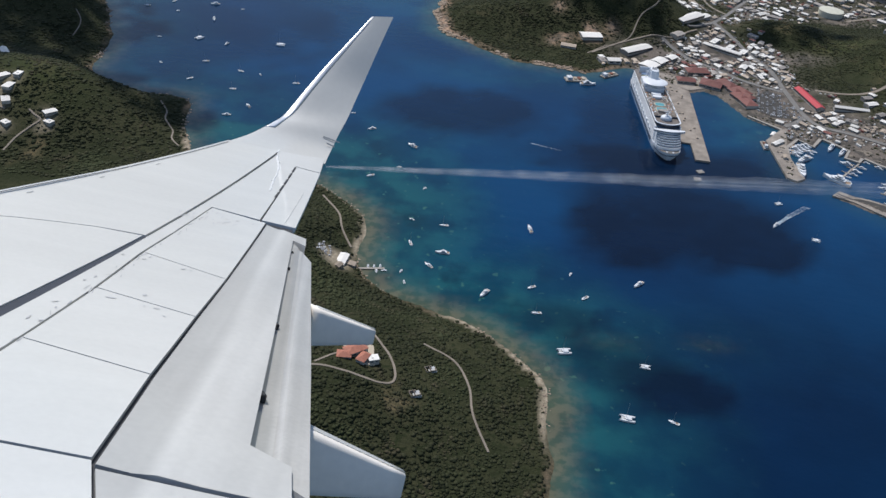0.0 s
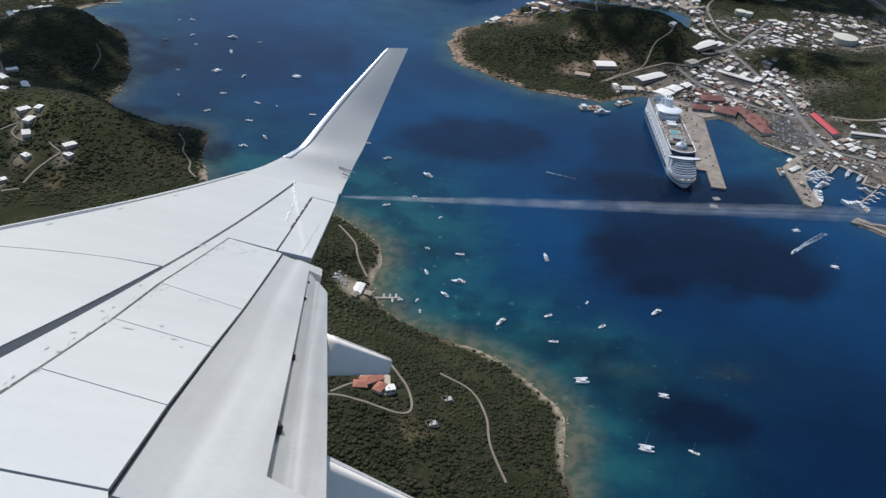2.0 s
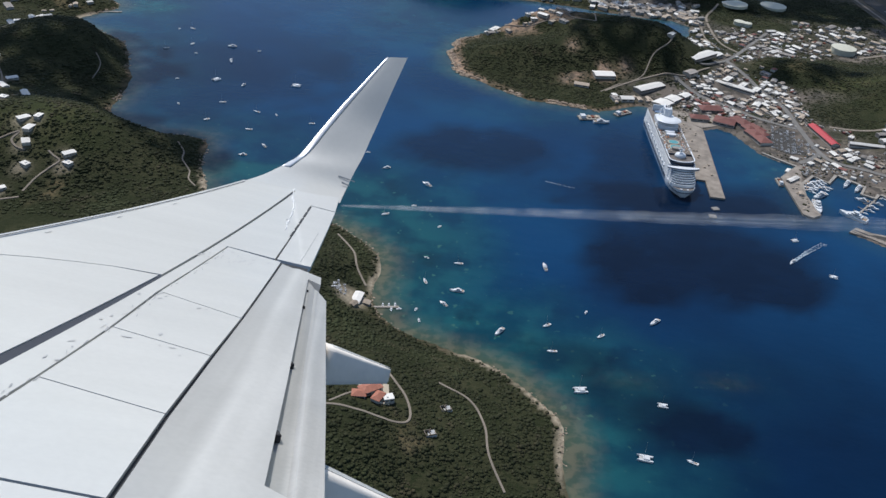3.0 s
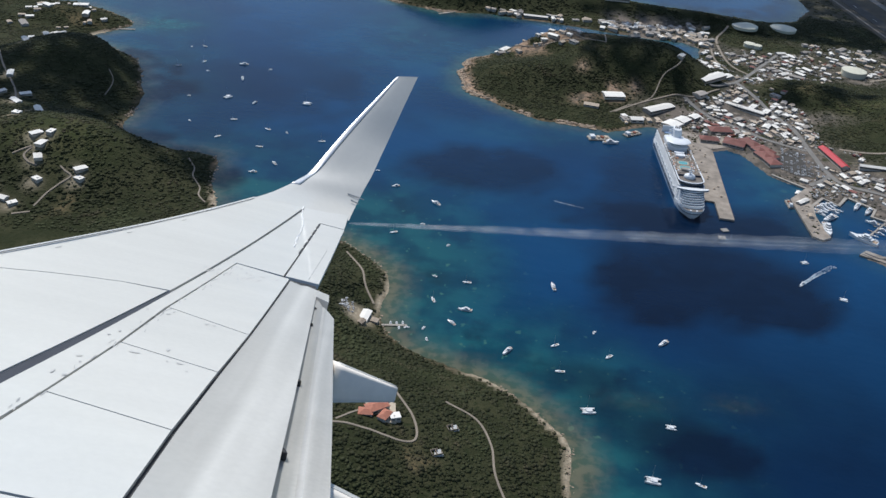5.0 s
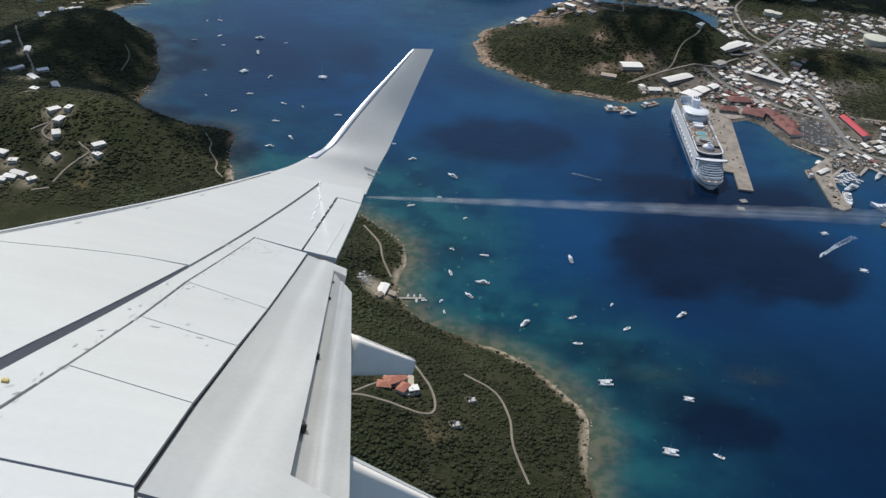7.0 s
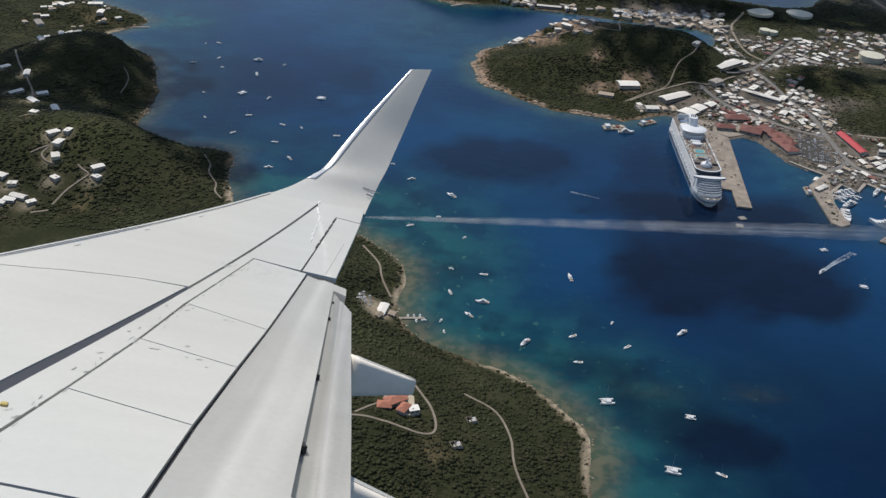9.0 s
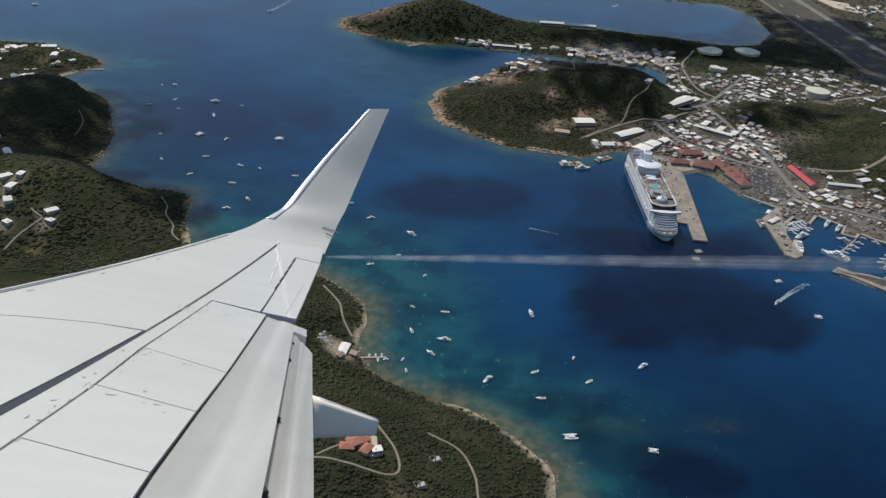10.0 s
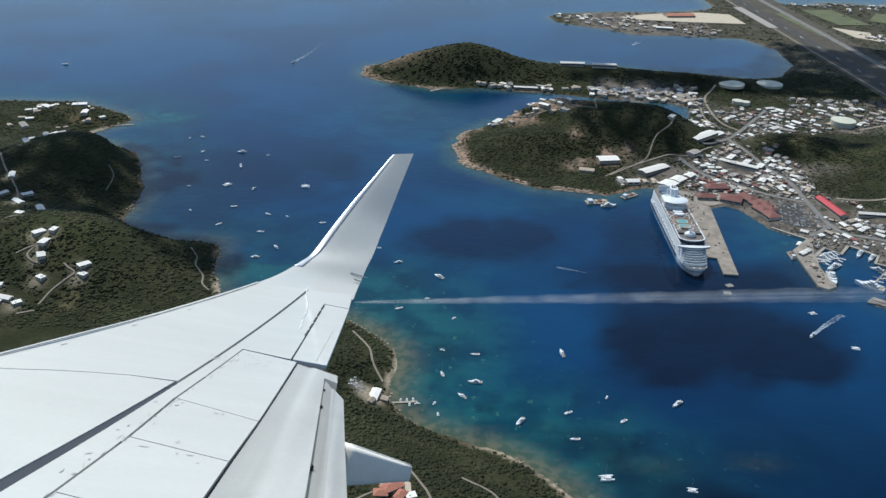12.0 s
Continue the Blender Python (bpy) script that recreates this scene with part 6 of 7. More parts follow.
ZONES = [(500, 720, 1740, 2010, 84, 0.1), (520, 860, 2060, 2300, 46, 0.3), (700, 1040, 2180, 2440, 32, 0.2), (55, 250, 2060, 2140, 22, 1.0), 
         (640, 900, 1530, 1680, 26, 0.2), (320, 420, 1745, 1790, 9, 0.0), (960, 1100, 1850, 1960, 12, 0.3),
         (1000, 1300, 2000, 2350, 22, 0.2), (-1080, -860, 1960, 2160, 24, 0.5), (820, 1000, 1200, 1480, 22, 0.1), (840, 960, 1660, 1720, 12, 0.0)]
rng = random.Random(77)
for x0, x1, y0, y1, count, slope in ZONES:
    got = tries = 0
    while got < count and tries < count * 25:
        tries += 1
        x, y = rng.uniform(x0, x1), rng.uniform(y0, y1)
        k = rng.choices(range(11), (4, 4, 4, 4, 4, 2, 1.2, 3, 1.6, 1.6, 6))[0]
        fn, args, rest, L = PROTO[k]
        r = L * 0.52
        if any((x - a) ** 2 + (y - b) ** 2 < (r + c) ** 2 * 0.8 for a, b, c in taken + LOT):
            continue
        d, z, tw, _, hill = (float(v[0]) for v in land(np.array([x]), np.array([y])))
        if d < 9 or (hill > 22 and rng.random() > slope) or (x > 450 and tw < 0.35 and rng.random() > 0.12):
            continue
        if any(np.min((p[:, 0] - x) ** 2 + (p[:, 1] - y) ** 2) < (w * 0.5 + r * 0.8) ** 2 for p, w in ROADS):
            continue
        base = 40 if y > 2050 else -50 if x > 560 else 20
        m = pose(x, y, z, 0, 0, base + rng.choice((0, 90)) + rng.gauss(0, 14))
        if k in first:
            copy_thing(first[k], m)
        else:
            first[k] = fn(*args, m, *rest)
        taken.append((x, y, r))
        got += 1
for x, y in VILLAS:
    m = pose(x, y, height(x, y) + 0.5, 0, 0, rng.uniform(0, 180))
    k = rng.choice(("a", "b", "c"))
    if k in first:
        copy_thing(first[k], m)
    else:
        L, W, rise, hip = {"a": (19, 12, 2.2, True), "b": (14, 10, 0, False), "c": (26, 11, 1.8, False)}[k]
        first[k] = house("villa", L, W, 2.6, rise, "wall_pale", "roof_white", m, "small white-roofed villa on a scrub-covered hill", "house", "island villas", 2, hip)
    taken.append((x, y, 9))

# Houses far behind the harbour, too small to tell apart.
def far_town(name, zones, seed, label):
    r = random.Random(seed)
    verts, faces, mats = [], [], []
    for x0, x1, y0, y1, count in zones:
        got = 0
        for _ in range(count * 6):
            x, y = r.uniform(x0, x1), r.uniform(y0, y1)
            d, z, tw, _i, hill = (float(v[0]) for v in land(np.array([x]), np.array([y])))
            if d < 8 or any((x - a) ** 2 + (y - b) ** 2 < (c + 7) ** 2 for a, b, c in taken):
                continue
            if any(np.min((p[:, 0] - x) ** 2 + (p[:, 1] - y) ** 2) < (w * 0.5 + 8) ** 2 for p, w in ROADS):
                continue
            L, W, h, up = r.uniform(6, 13), r.uniform(4, 7), r.uniform(4, 7), r.choice((0.3, 2.0, 2.5))
            ca, sa = math.cos(a := r.uniform(0, 3.14)), math.sin(a)
            put = lambda u, v, w: (x + u * ca - v * sa, y + u * sa + v * ca, z + w)
            b = len(verts)
            verts += [put(u * L, v * W, w) for u, v, w in ((-1, -1, -2), (1, -1, -2), (1, 1, -2), (-1, 1, -2), (-1, -1, h), (1, -1, h), (1, 1, h), (-1, 1, h))]
            verts += [put(u * (L + 0.4), v * (W + 0.4), w) for u, v, w in ((-1, -1, h), (1, -1, h), (1, 1, h), (-1, 1, h), (-1, 0, h + up), (1, 0, h + up))]
            faces += [(b, b + 1, b + 5, b + 4), (b + 1, b + 2, b + 6, b + 5), (b + 2, b + 3, b + 7, b + 6), (b + 3, b, b + 4, b + 7)]
            faces += [(b + 8, b + 9, b + 13, b + 12), (b + 10, b + 11, b + 12, b + 13), (b + 8, b + 12, b + 11), (b + 9, b + 10, b + 13), (b + 11, b + 10, b + 9, b + 8)]
            mats += [0] * 4 + [r.choice((1, 2, 2, 3, 3))] * 5
            got += 1
            if got >= count:
                break
    me = bpy.data.meshes.new(name)
    me.from_pydata(verts, [], faces)
    for k in ("wall_pale", "roof_white", "roof_grey", "roof_tan"):
        me.materials.append(MAT[k])
    me.polygons.foreach_set("material_index", mats)
    return tagged(new(name, me), label, "houses", kind="stuff")


far_town("waterfront_houses", [(0, 560, 2440, 2475, 45), (330, 560, 2380, 2480, 60), (540, 640, 2340, 2500, 40), (860, 1100, 2230, 2440, 20)], 4, "crowded pale houses along the far waterfront")
far_town("airfield_buildings", [(320, 640, 3260, 3500, 45), (1400, 2100, 2500, 3500, 80), (1330, 1460, 3800, 3900, 10), (1480, 2050, 3650, 3900, 60), (1390, 1600, 3100, 3320, 26), (660, 900, 3225, 3330, 14)], 5, "small pale buildings round the airfield")

# Vans, crates, awnings and stacked goods in the yards between the houses, too small to tell apart.
def yard_goods(name, zones, seed, label):
    r = np.random.RandomState(seed)
    verts, faces, mats = [], [], []
    for x0, x1, y0, y1, count in zones:
        x, y = r.uniform(x0, x1, count), r.uniform(y0, y1, count)
        d, z, tw = land(x, y)[:3]
        keep = (d > 7) & (tw > 0.3) & (r.rand(count) < 0.15 + 1.2 * rough_noise(x, y, 35, 61))
        for p, w in ROADS:
            near = np.where(keep & (x > p[:, 0].min() - 9) & (x < p[:, 0].max() + 9) & (y > p[:, 1].min() - 9) & (y < p[:, 1].max() + 9))[0]
            if len(near):
                dd = ((x[near, None] - p[None, :, 0]) ** 2 + (y[near, None] - p[None, :, 1]) ** 2).min(1)
                keep[near[dd < (w * 0.5 + 1.5) ** 2]] = False
        for a, b, c in taken + LOT:
            keep &= (x - a) ** 2 + (y - b) ** 2 > (c * 0.95 + 1) ** 2
        for i in np.where(keep)[0]:
            big = r.rand() < 0.3
            L, W, h = (r.uniform(3, 6), r.uniform(2, 3.5), r.uniform(2.5, 4)) if big else (r.uniform(1.2, 2.8), r.uniform(0.8, 1.5), r.uniform(1, 2.4))
            a = math.radians((-50 if x[i] > 560 and y[i] < 2050 else 40) + 90 * r.randint(2) + r.normal(0, 12))
            ca, sa, b = math.cos(a), math.sin(a), len(verts)
            for k, zz in ((1.0, -1.5), (1.0, h * 0.8), (0.8, h)):
                verts += [(x[i] + u * L * k * ca - v * W * k * sa, y[i] + u * L * k * sa + v * W * k * ca, z[i] + zz) for u, v in ((-1, -1), (1, -1), (1, 1), (-1, 1))]
            for q in (0, 4):
                faces += [(b + q + e, b + q + (e + 1) % 4, b + q + 4 + (e + 1) % 4, b + q + 4 + e) for e in range(4)]
            faces.append((b + 8, b + 9, b + 10, b + 11))
            mats += [r.choice(8, p=(0.32, 0.14, 0.18, 0.06, 0.08, 0.10, 0.05, 0.07))] * 9
    me = bpy.data.meshes.new(name)
    me.from_pydata(verts, [], faces)
    for k in ("roof_white", "roof_grey", "roof_tan", "rust", "wall_pale", "bitumen", "roof_red", "asphalt"):
        me.materials.append(MAT[k])
    me.polygons.foreach_set("material_index", mats)
    return tagged(new(name, me), label, "yard goods", kind="stuff")


yard_goods("yard_goods", [(470, 740, 1720, 2020, 1500), (640, 960, 1480, 1720, 900), (520, 880, 2050, 2300, 800), (700, 1060, 2180, 2450, 450), (800, 1000, 1180, 1480, 500)], 15, "jumble of vans, crates and awnings in the town yards")

# Storage tanks.
def tank(x, y, r, h, label):
    z = height(x, y)
    t = empty("storage_tank", pose(x, y, z), label, "storage tank", "storage tanks")
    bm = bmesh.new()
    cylinder(bm, 0, 0, -3, h, r, n=32)
    part("shell", bm, "tank_white", t)
    bm = bmesh.new()
    ring = [(math.cos(2 * math.pi * i / 32), math.sin(2 * math.pi * i / 32)) for i in range(32)]
    loft(bm, [[(k * r * c, k * r * s, zz) for c, s in ring] for k, zz in ((1.01, h), (1.01, h + 0.4), (0.6, h + r * 0.05), (0.05, h + r * 0.08))])
    part("roof", bm, "tank_white", t)
    bm = bmesh.new()
    box(bm, r - 0.2, r + 1.2, -1, 1, -1, h + 1)
    part("ladder", bm, "scuff", t)


for x, y, r, h in ((748, 2530, 36, 4), (868, 2568, 36, 4), (730, 2385, 15, 9), (748, 2375, 12, 9), (952, 2220, 30, 14), (1010, 1890, 26, 9)):
    tank(x, y, r, h, "pale cylindrical storage tank with a low domed roof")
    taken.append((x, y, r + 4))

# Wharf containers and the boathouse jetty.
crate = None
for n in range(34):
    x, y = rng.uniform(770, 860), rng.uniform(1135, 1230)
    if abs((x - 815) + (y - 1180)) > 40:
        continue
    m = pose(x, y, 3.15, 0, 0, rng.choice((-45, 45)) + rng.gauss(0, 4))
    if crate is None:
        crate = empty("shipping_container", m, "rust-coloured shipping container on the wharf", "container", "wharf containers")
        bm = bmesh.new()
        box(bm, -6, 6, -1.2, 1.2, 0, 2.6, 0.08)
        part("shell", bm, "rust", crate)
        bm = bmesh.new()
        box(bm, 6, 6.08, -1.1, 1.1, 0.1, 2.5)
        part("door", bm, "rust", crate)
    else:
        copy_thing(crate, m)
jetty(((-90, 962), (-50, 968)), 3.5)
jetty(((-838, 2022), (-796, 2032)), 5.0)
jetty(((-60, 2444), (-104, 2408)), 7.0)
for x, y, turn in ((-72, 970, 95), (-64, 971, 95), (-56, 973, 95), (-60, 961, -85), (-50, 964, 10)):
    copy_thing(made["d"], pose(x, y, 0, 0, 0, turn))

# Parked cars.
car = None
spots = [(612 + 6.5 * r + 2.6 * k * 0.28 + rng.gauss(0, 0.5) + (r % 2) * 1.5, 1578 + 16 * (r < 2) + 2.9 * k + rng.gauss(0, 0.3)) for r in range(12) for k in range(38) if rng.random() < (0.40, 0.24)[r % 2] and k + r < 42] + [(rng.uniform(500, 720), rng.uniform(1760, 1990)) for _ in range(80)]
spots += [(rng.uniform(640, 720), rng.uniform(1490, 1560)) for _ in range(30)] + [(rng.uniform(560, 800), rng.uniform(2050, 2250)) for _ in range(50)]
spots += [(-128 + rng.uniform(-10, 8), 970 + rng.uniform(-16, 14)) for _ in range(26)]
for x, y in spots:
    if any((x - a) ** 2 + (y - b) ** 2 < (c + 1) ** 2 for a, b, c in taken):
        continue
    d, z = (float(v[0]) for v in land(np.array([x]), np.array([y]))[:2])
    if d < 6:
        continue
    z = max(z, 3.6) if 600 < x < 700 and 1565 < y < 1705 else z
    m = pose(x, y, z + 0.1, 0, 0, (-12 if 606 < x < 700 and y < 1705 else rng.choice((-50, 40))) + rng.gauss(0, 5))
    if car is None:
        car = empty("parked_car", m, "small parked car in the harbour town", "car", "parked cars")
        bm = bmesh.new()
        box(bm, -2.2, 2.2, -0.9, 0.9, 0.3, 1.0, 0.12)
        part("body", bm, "car_paint", car)
        bm = bmesh.new()
        loft(bm, [[(-1.5, -0.85, 1.0), (1.0, -0.85, 1.0), (1.0, 0.85, 1.0), (-1.5, 0.85, 1.0)], [(-1.1, -0.7, 1.55), (0.5, -0.7, 1.55), (0.5, 0.7, 1.55), (-1.1, 0.7, 1.55)]])
        part("cabin", bm, "window_dark", car)
        bm = bmesh.new()
        box(bm, -1.3, 0.65, -0.78, 0.78, 1.45, 1.6, 0.05)
        part("roof", bm, "car_paint", car)
    else:
        copy_thing(car, m)

taken += [(-123, 973, 17), (-110, 958, 19)]

# ---------------------------------------------------------------- woods
def leaf_material(name, a, b, c):
    m = bpy.data.materials.new(name)
    m.use_nodes = True
    nt = m.node_tree
    bs = nt.nodes["Principled BSDF"]
    bs.inputs["Roughness"].default_value, bs.inputs["Specular IOR Level"].default_value = 0.9, 0.15
    g = nt.nodes.new("ShaderNodeNewGeometry")
    ramp = nt.nodes.new("ShaderNodeValToRGB")
    for e, col in zip((0, 0.5, 1.0), (a, b, c)):
        el = ramp.color_ramp.elements[0] if e == 0 else ramp.color_ramp.elements.new(e) if e == 0.5 else ramp.color_ramp.elements[-1]
        el.position, el.color = e, (*col, 1)
    nt.links.new(g.outputs["Random Per Island"], ramp.inputs[0])
    mixed = mixer(nt, ramp.outputs[0], (0.056, 0.063, 0.027), noise_of(nt, 90, 8, 0.46, 0.72))
    mixed = mixer(nt, mixed, (0.076, 0.064, 0.036), noise_of(nt, 35, 8, 0.54, 0.72))
    mixed = mixer(nt, mixed, (0.026, 0.030, 0.012), noise_of(nt, 3.0, 4, 0.5, 0.75))
    nt.links.new(mixed, bs.inputs["Base Color"])
    return m


MAT["leaves"] = leaf_material("leaves", (0.023, 0.027, 0.011), (0.033, 0.036, 0.016), (0.047, 0.047, 0.023))


def clump(sub, seed):
    bm = bmesh.new()
    bmesh.ops.create_icosphere(bm, subdivisions=sub, radius=1.0)
    r = random.Random(seed)
    for v in bm.verts:
        v.co *= r.uniform(0.5, 1.35)
        v.co.z *= 0.8
    bm.verts.index_update()
    co = np.array([v.co[:] for v in bm.verts])
    fa = np.array([[v.index for v in f.verts] for f in bm.faces])
    bm.free()
    return co, fa


def woods(name, x0, x1, y0, y1, count, sub, rmin, rmax, seed, label, wild=True):
    r = np.random.RandomState(seed)
    x, y = r.uniform(x0, x1, count), r.uniform(y0, y1, count)
    d, z, tw, isl, hill = land(x, y)
    keep = (d > 5) & (r.rand(count) > 1.15 * stony(x, y)) & (r.rand(count) > tw * (1.0 if wild else 0.0)) & (rough_noise(x, y, 45, 90) > 0.26) & (rough_noise(x, y, 13, 91) > 0.33)
    for p, w in ROADS:
        near = (x > p[:, 0].min() - 12) & (x < p[:, 0].max() + 12) & (y > p[:, 1].min() - 12) & (y < p[:, 1].max() + 12) & keep
        idx = np.where(near)[0]
        if len(idx):
            dd = ((x[idx, None] - p[None, :, 0]) ** 2 + (y[idx, None] - p[None, :, 1]) ** 2).min(1)
            keep[idx[dd < (w * 0.5 + 2.5) ** 2]] = False
    for a, b, c in taken + LOT:
        keep &= (x - a) ** 2 + (y - b) ** 2 > (c + 2) ** 2
    keep &= (x + 66) ** 2 + (y - 742) ** 2 > 23**2
    x, y, z = x[keep], y[keep], z[keep]
    n = len(x)
    size = (rmin + (rmax - rmin) * 1.45 * r.rand(n) ** 2.6) * (0.7 + 0.6 * rough_noise(x, y, 60, 33))
    shapes = [clump(sub, s) for s in range(5)]
    pick = r.randint(0, 5, n)
    ang = r.uniform(0, 6.28, n)
    V, Fc, base = [], [], 0
    for s, (co, fa) in enumerate(shapes):
        i = np.where(pick == s)[0]
        c, sn = np.cos(ang[i])[:, None], np.sin(ang[i])[:, None]
        k = size[i][:, None]
        px = (co[None, :, 0] * c - co[None, :, 1] * sn) * k + x[i][:, None]
        py = (co[None, :, 0] * sn + co[None, :, 1] * c) * k + y[i][:, None]
        pz = co[None, :, 2] * k * 0.30 + (z[i] + size[i] * 0.10)[:, None]
        V.append(np.stack([px, py, pz], -1).reshape(-1, 3))
        Fc.append((fa[None] + (np.arange(len(i)) * len(co))[:, None, None]).reshape(-1, 3) + base)
        base += len(i) * len(co)
    V, Fc = np.concatenate(V), np.concatenate(Fc)
    me = bpy.data.meshes.new(name)
    me.vertices.add(len(V))
    me.vertices.foreach_set("co", V.ravel())
    me.loops.add(Fc.size)
    me.loops.foreach_set("vertex_index", Fc.ravel())
    me.polygons.add(len(Fc))
    me.polygons.foreach_set("loop_start", np.arange(0, Fc.size, 3))
    me.polygons.foreach_set("use_smooth", [True] * len(Fc))
    me.update()
    return tagged(link(name, me, "leaves"), label, "woods", kind="stuff")


woods("near_scrub_woods", -520, 170, 560, 1190, 56000, 1, 1.1, 2.9, 1, "dense dark green scrub woods on the near slopes")
woods("island_scrub_woods", -1200, -380, 1100, 2200, 46000, 1, 1.5, 3.6, 2, "dense dark green scrub woods on the island hills")
woods("headland_scrub_woods", -40, 620, 1700, 2290, 28000, 1, 1.4, 3.2, 3, "dark green scrub woods over the rocky headland")
woods("far_scrub_woods", -320, 800, 2400, 2780, 10000, 1, 2.2, 4.6, 4, "dark green scrub woods on the far ridge")
woods("east_scrub_woods", 680, 1420, 1450, 2200, 27000, 1, 1.5, 3.2, 5, "green scrub woods on the eastern hills")
woods("town_trees", 400, 1150, 1330, 2500, 8000, 1, 1.8, 3.6, 6, "scattered green trees between the town buildings", False)
woods("airfield_scrub", 640, 1250, 2440, 2720, 9000, 1, 1.8, 3.6, 8, "dark scrub between the tanks and the airfield")
woods("far_trees", 600, 2200, 2350, 4000, 6000, 1, 3.0, 6.0, 7, "scattered green trees round the airfield", False)

# ---------------------------------------------------------------- shore rocks
def shore_rocks(name, ring, x0, x1, y0, y1, count, lo, hi, seed, label):
    r = np.random.RandomState(seed)
    x, y = r.uniform(x0, x1, count * 30), r.uniform(y0, y1, count * 30)
    d, z = land(x, y)[:2]
    i = np.where((d > -4) & (d < 7) & (rough_noise(x, y, 40, 12) > 0.42))[0][:count]
    V, Fc, base = [], [], 0
    for j in i:
        co, fa = clump(1, int(r.randint(9)))
        s = r.uniform(lo, hi)
        V.append(co * np.array((s * r.uniform(0.8, 1.6), s, s * 0.8)) + np.array((x[j], y[j], max(z[j], -0.2) + 0.1 * s)))
        Fc.append(fa + base)
        base += len(co)
    me = bpy.data.meshes.new(name)
    me.from_pydata(np.concatenate(V).tolist(), [], np.concatenate(Fc).tolist())
    return tagged(link(name, me, "rock"), label, "rocks", kind="stuff")


shore_rocks("shore_rocks", None, -300, 175, 690, 1190, 260, 0.5, 1.6, 1, "pale tan boulders along the near shore")
shore_rocks("headland_rocks", None, -50, 290, 1690, 2080, 700, 1.0, 4.0, 2, "tan boulders at the foot of the headland")
shore_rocks("island_rocks", None, -900, -380, 1150, 2100, 500, 0.8, 2.6, 3, "tan boulders along the island shore")
shore_rocks("ridge_rocks", None, -330, -60, 2400, 2720, 300, 1.2, 4.0, 4, "tan boulders round the far point")

# ---------------------------------------------------------------- clouds, whose shade lies on hills and water
def cloud(sx, sy, rx, ry, seed, cover, lift=2600.0):
    """A ragged fair-weather cloud above the patch of ground that it shades; cover is how little sun it lets through."""
    o = SUN_DIR / SUN_DIR.z * lift
    r = random.Random(seed)
    V, Fc, base = [], [], 0
    size = 20.0
    for k in range(int(-math.log(1 - cover) * rx * ry / (0.8 * size**2))):
        a, q = r.uniform(0, 6.283), r.random() ** 0.55
        q *= 1 + 0.16 * math.sin(2 * a + seed) + 0.12 * math.sin(5 * a + 2 * seed)
        co, fa = clump(1, r.randint(0, 5))
        s = size * r.uniform(0.6, 1.4)
        V.append(co * np.array((s, s, s * 0.8)) + np.array((rx * q * math.cos(a), ry * q * math.sin(a), r.uniform(-20, 20))))
        Fc.append(fa + base)
        base += len(co)
    me = bpy.data.meshes.new("cloud")
    me.from_pydata(np.concatenate(V).tolist(), [], np.concatenate(Fc).tolist())
    me.polygons.foreach_set("use_smooth", [True] * len(me.polygons))
    ob = link("cloud", me, "cloud")
    ob.location = (sx + o.x, sy + o.y, lift)
    return tagged(ob, "white fair-weather cloud high over the bay", "cloud", "clouds over the bay")


for n, (x, y, rx, ry, cover) in enumerate(((-795, 1650, 205, 225, 0.9), (-690, 1420, 150, 75, 0.86), (-565, 1415, 110, 70, 0.86), (-455, 1345, 95, 50, 0.8), (385, 2020, 140, 125, 0.82), (815, 1985, 150, 60, 0.6),
                                           (520, 2530, 220, 95, 0.7), (900, 2640, 400, 180, 0.75), (1200, 2740, 290, 420, 0.82))):
    cloud(x, y, rx, ry, n, cover)


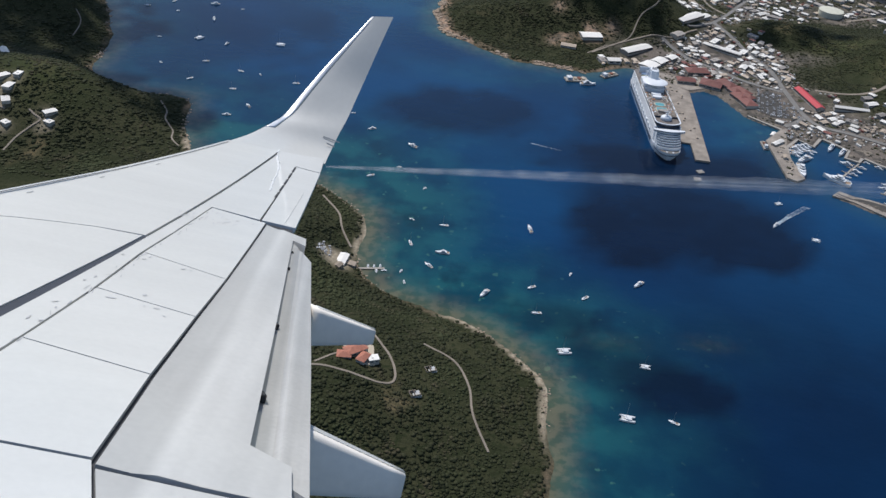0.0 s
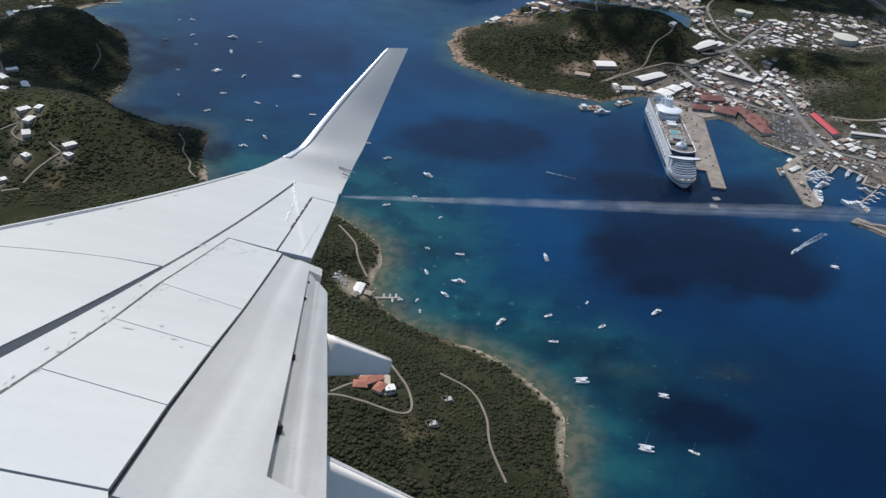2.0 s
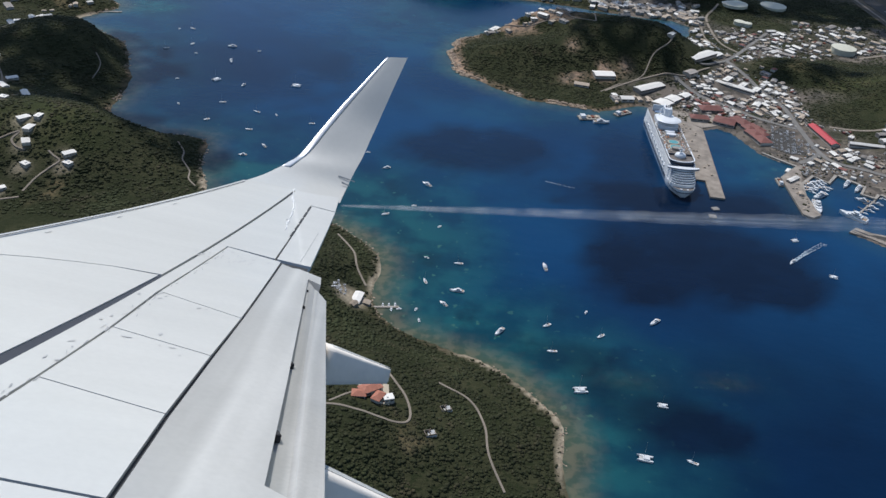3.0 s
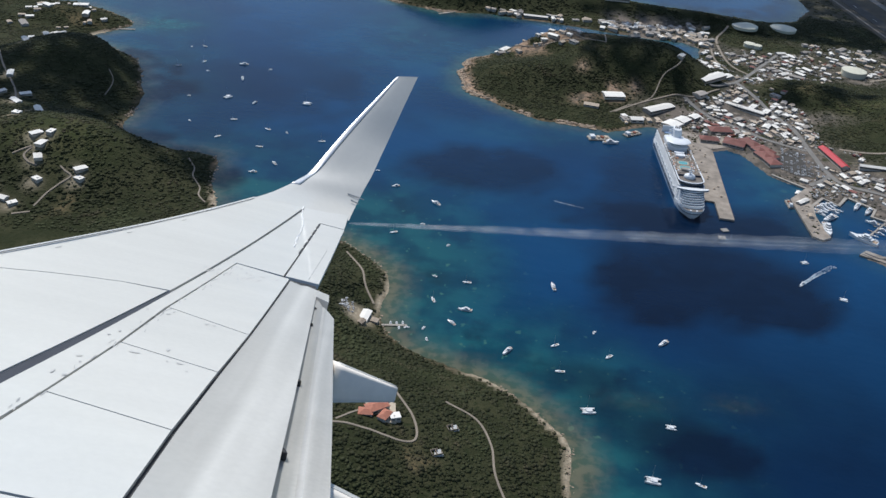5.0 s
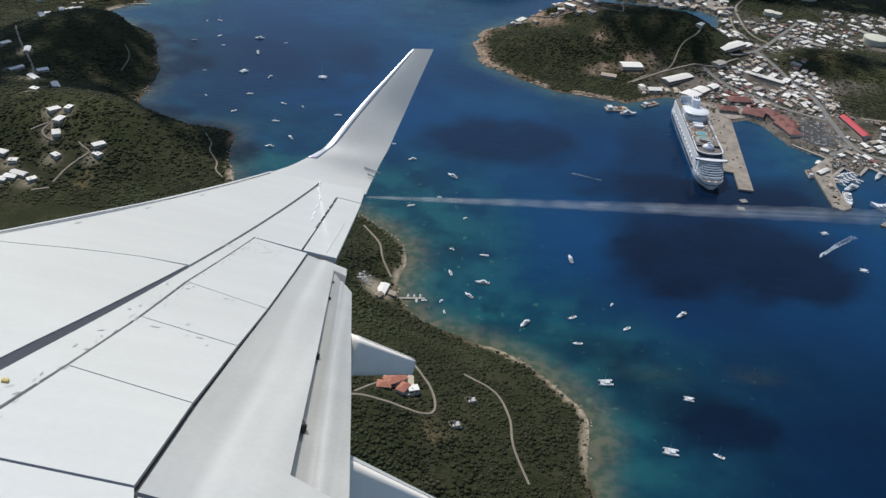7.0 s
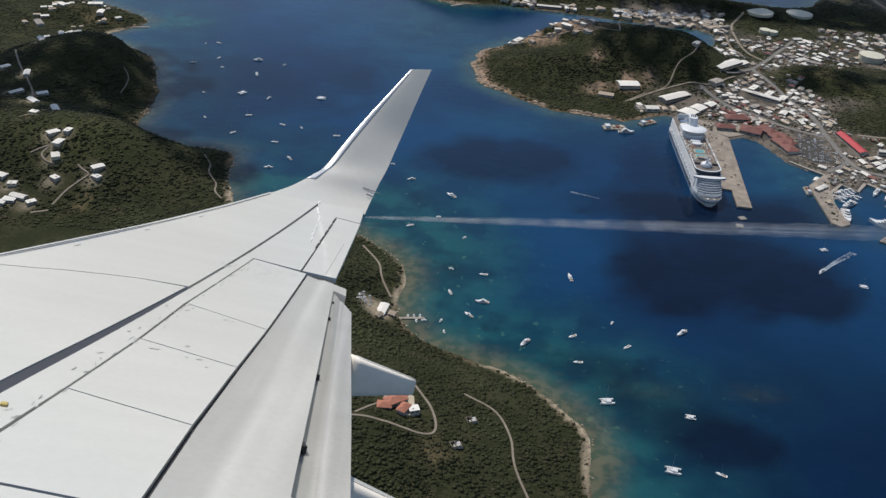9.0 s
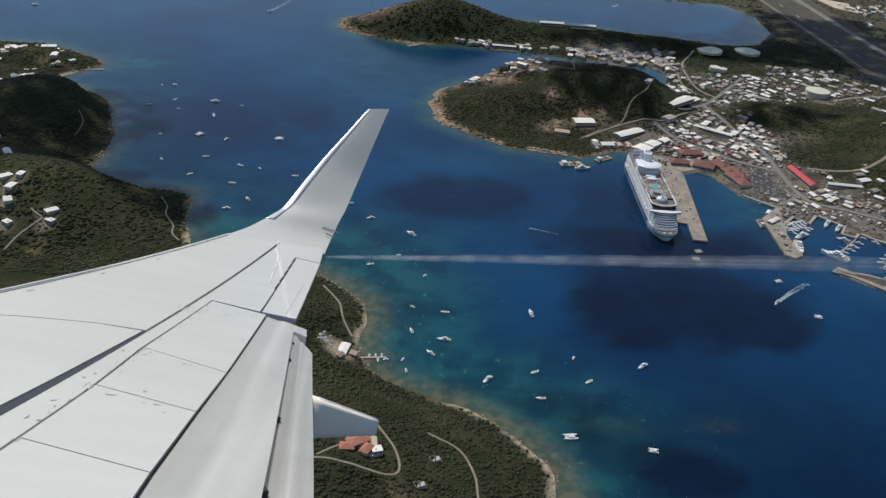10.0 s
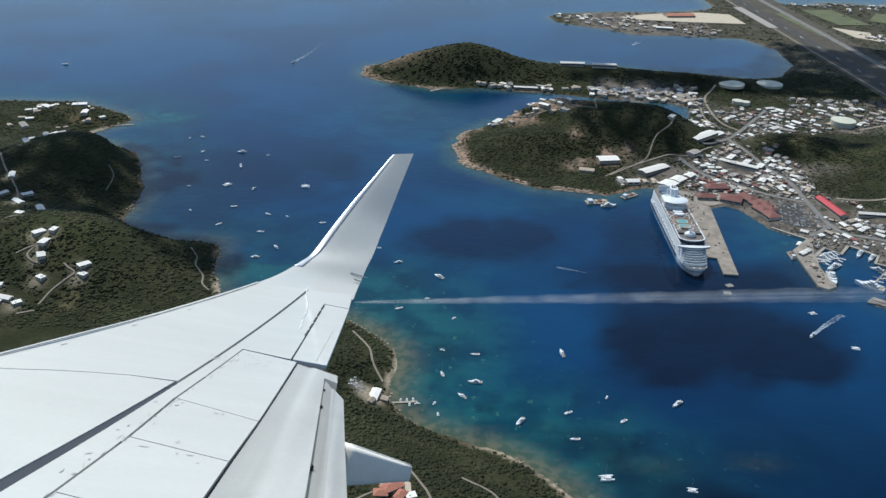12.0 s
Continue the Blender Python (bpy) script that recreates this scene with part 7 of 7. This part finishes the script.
# ---------------------------------------------------------------- vapour behind the wing
def vapour_material(name, near, far):
    """Thin white vapour that lets more of the sea through the farther it has streamed."""
    m = bpy.data.materials.new(name)
    m.use_nodes = True
    nt = m.node_tree
    out = nt.nodes["Material Output"]
    nt.nodes.remove(nt.nodes["Principled BSDF"])
    d, t, mx = nt.nodes.new("ShaderNodeBsdfDiffuse"), nt.nodes.new("ShaderNodeBsdfTransparent"), nt.nodes.new("ShaderNodeMixShader")
    tl, both = nt.nodes.new("ShaderNodeBsdfTranslucent"), nt.nodes.new("ShaderNodeMixShader")
    for s in (d, tl):
        s.inputs["Color"].default_value = (0.9, 0.92, 0.94, 1)
    both.inputs[0].default_value = 0.5
    nt.links.new(d.outputs[0], both.inputs[1])
    nt.links.new(tl.outputs[0], both.inputs[2])
    n = noise_of(nt, 0.35, 6, 0.15, 0.80)
    along = nt.nodes.new("ShaderNodeSeparateXYZ")
    nt.links.new(nt.nodes.new("ShaderNodeTexCoord").outputs["Object"], along.inputs[0])
    thin = nt.nodes.new("ShaderNodeMapRange")
    for key, v in (("From Min", 3.0), ("From Max", 20.0), ("To Min", near), ("To Max", far)):
        thin.inputs[key].default_value = v
    nt.links.new(along.outputs["X"], thin.inputs["Value"])
    k = nt.nodes.new("ShaderNodeMath")
    k.operation = "MULTIPLY"
    nt.links.new(n, k.inputs[0])
    nt.links.new(thin.outputs[0], k.inputs[1])
    nt.links.new(k.outputs[0], mx.inputs[0])
    nt.links.new(t.outputs[0], mx.inputs[1])
    nt.links.new(both.outputs[0], mx.inputs[2])
    nt.links.new(mx.outputs[0], out.inputs["Surface"])
    return m


MAT["vapour"] = vapour_material("vapour", 0.24, 0.030)
MAT["thin_vapour"] = vapour_material("thin_vapour", 0.11, 0.022)
for k, grow in enumerate((0.5, 0.95, 1.45)):
    bm = bmesh.new()
    rings = []
    vr = random.Random(k)
    for i in range(90):
        t = i / 89
        c = 3.2 + 17.0 * t
        r = (0.012 + 0.145 * t**0.8) * grow * vr.uniform(0.95, 1.05)
        cy, cz = 15.5 - 1.7 + vr.uniform(-0.1, 0.1) * r, 0.42 + 0.199 * 17.0 * t + vr.uniform(-0.1, 0.1) * r
        rings.append([Vector((c, cy + r * math.cos(a), cz + r * math.sin(a))) - ROOT for a in np.linspace(0, 6.283, 9)[:-1]])
    loft(bm, rings)
    if k:
        part("vapour_layer", bm, "thin_vapour", trail, smooth=True)
    else:
        trail = part("vapour_trail", bm, "vapour", wing, "thin white vapour streaming aft", True)
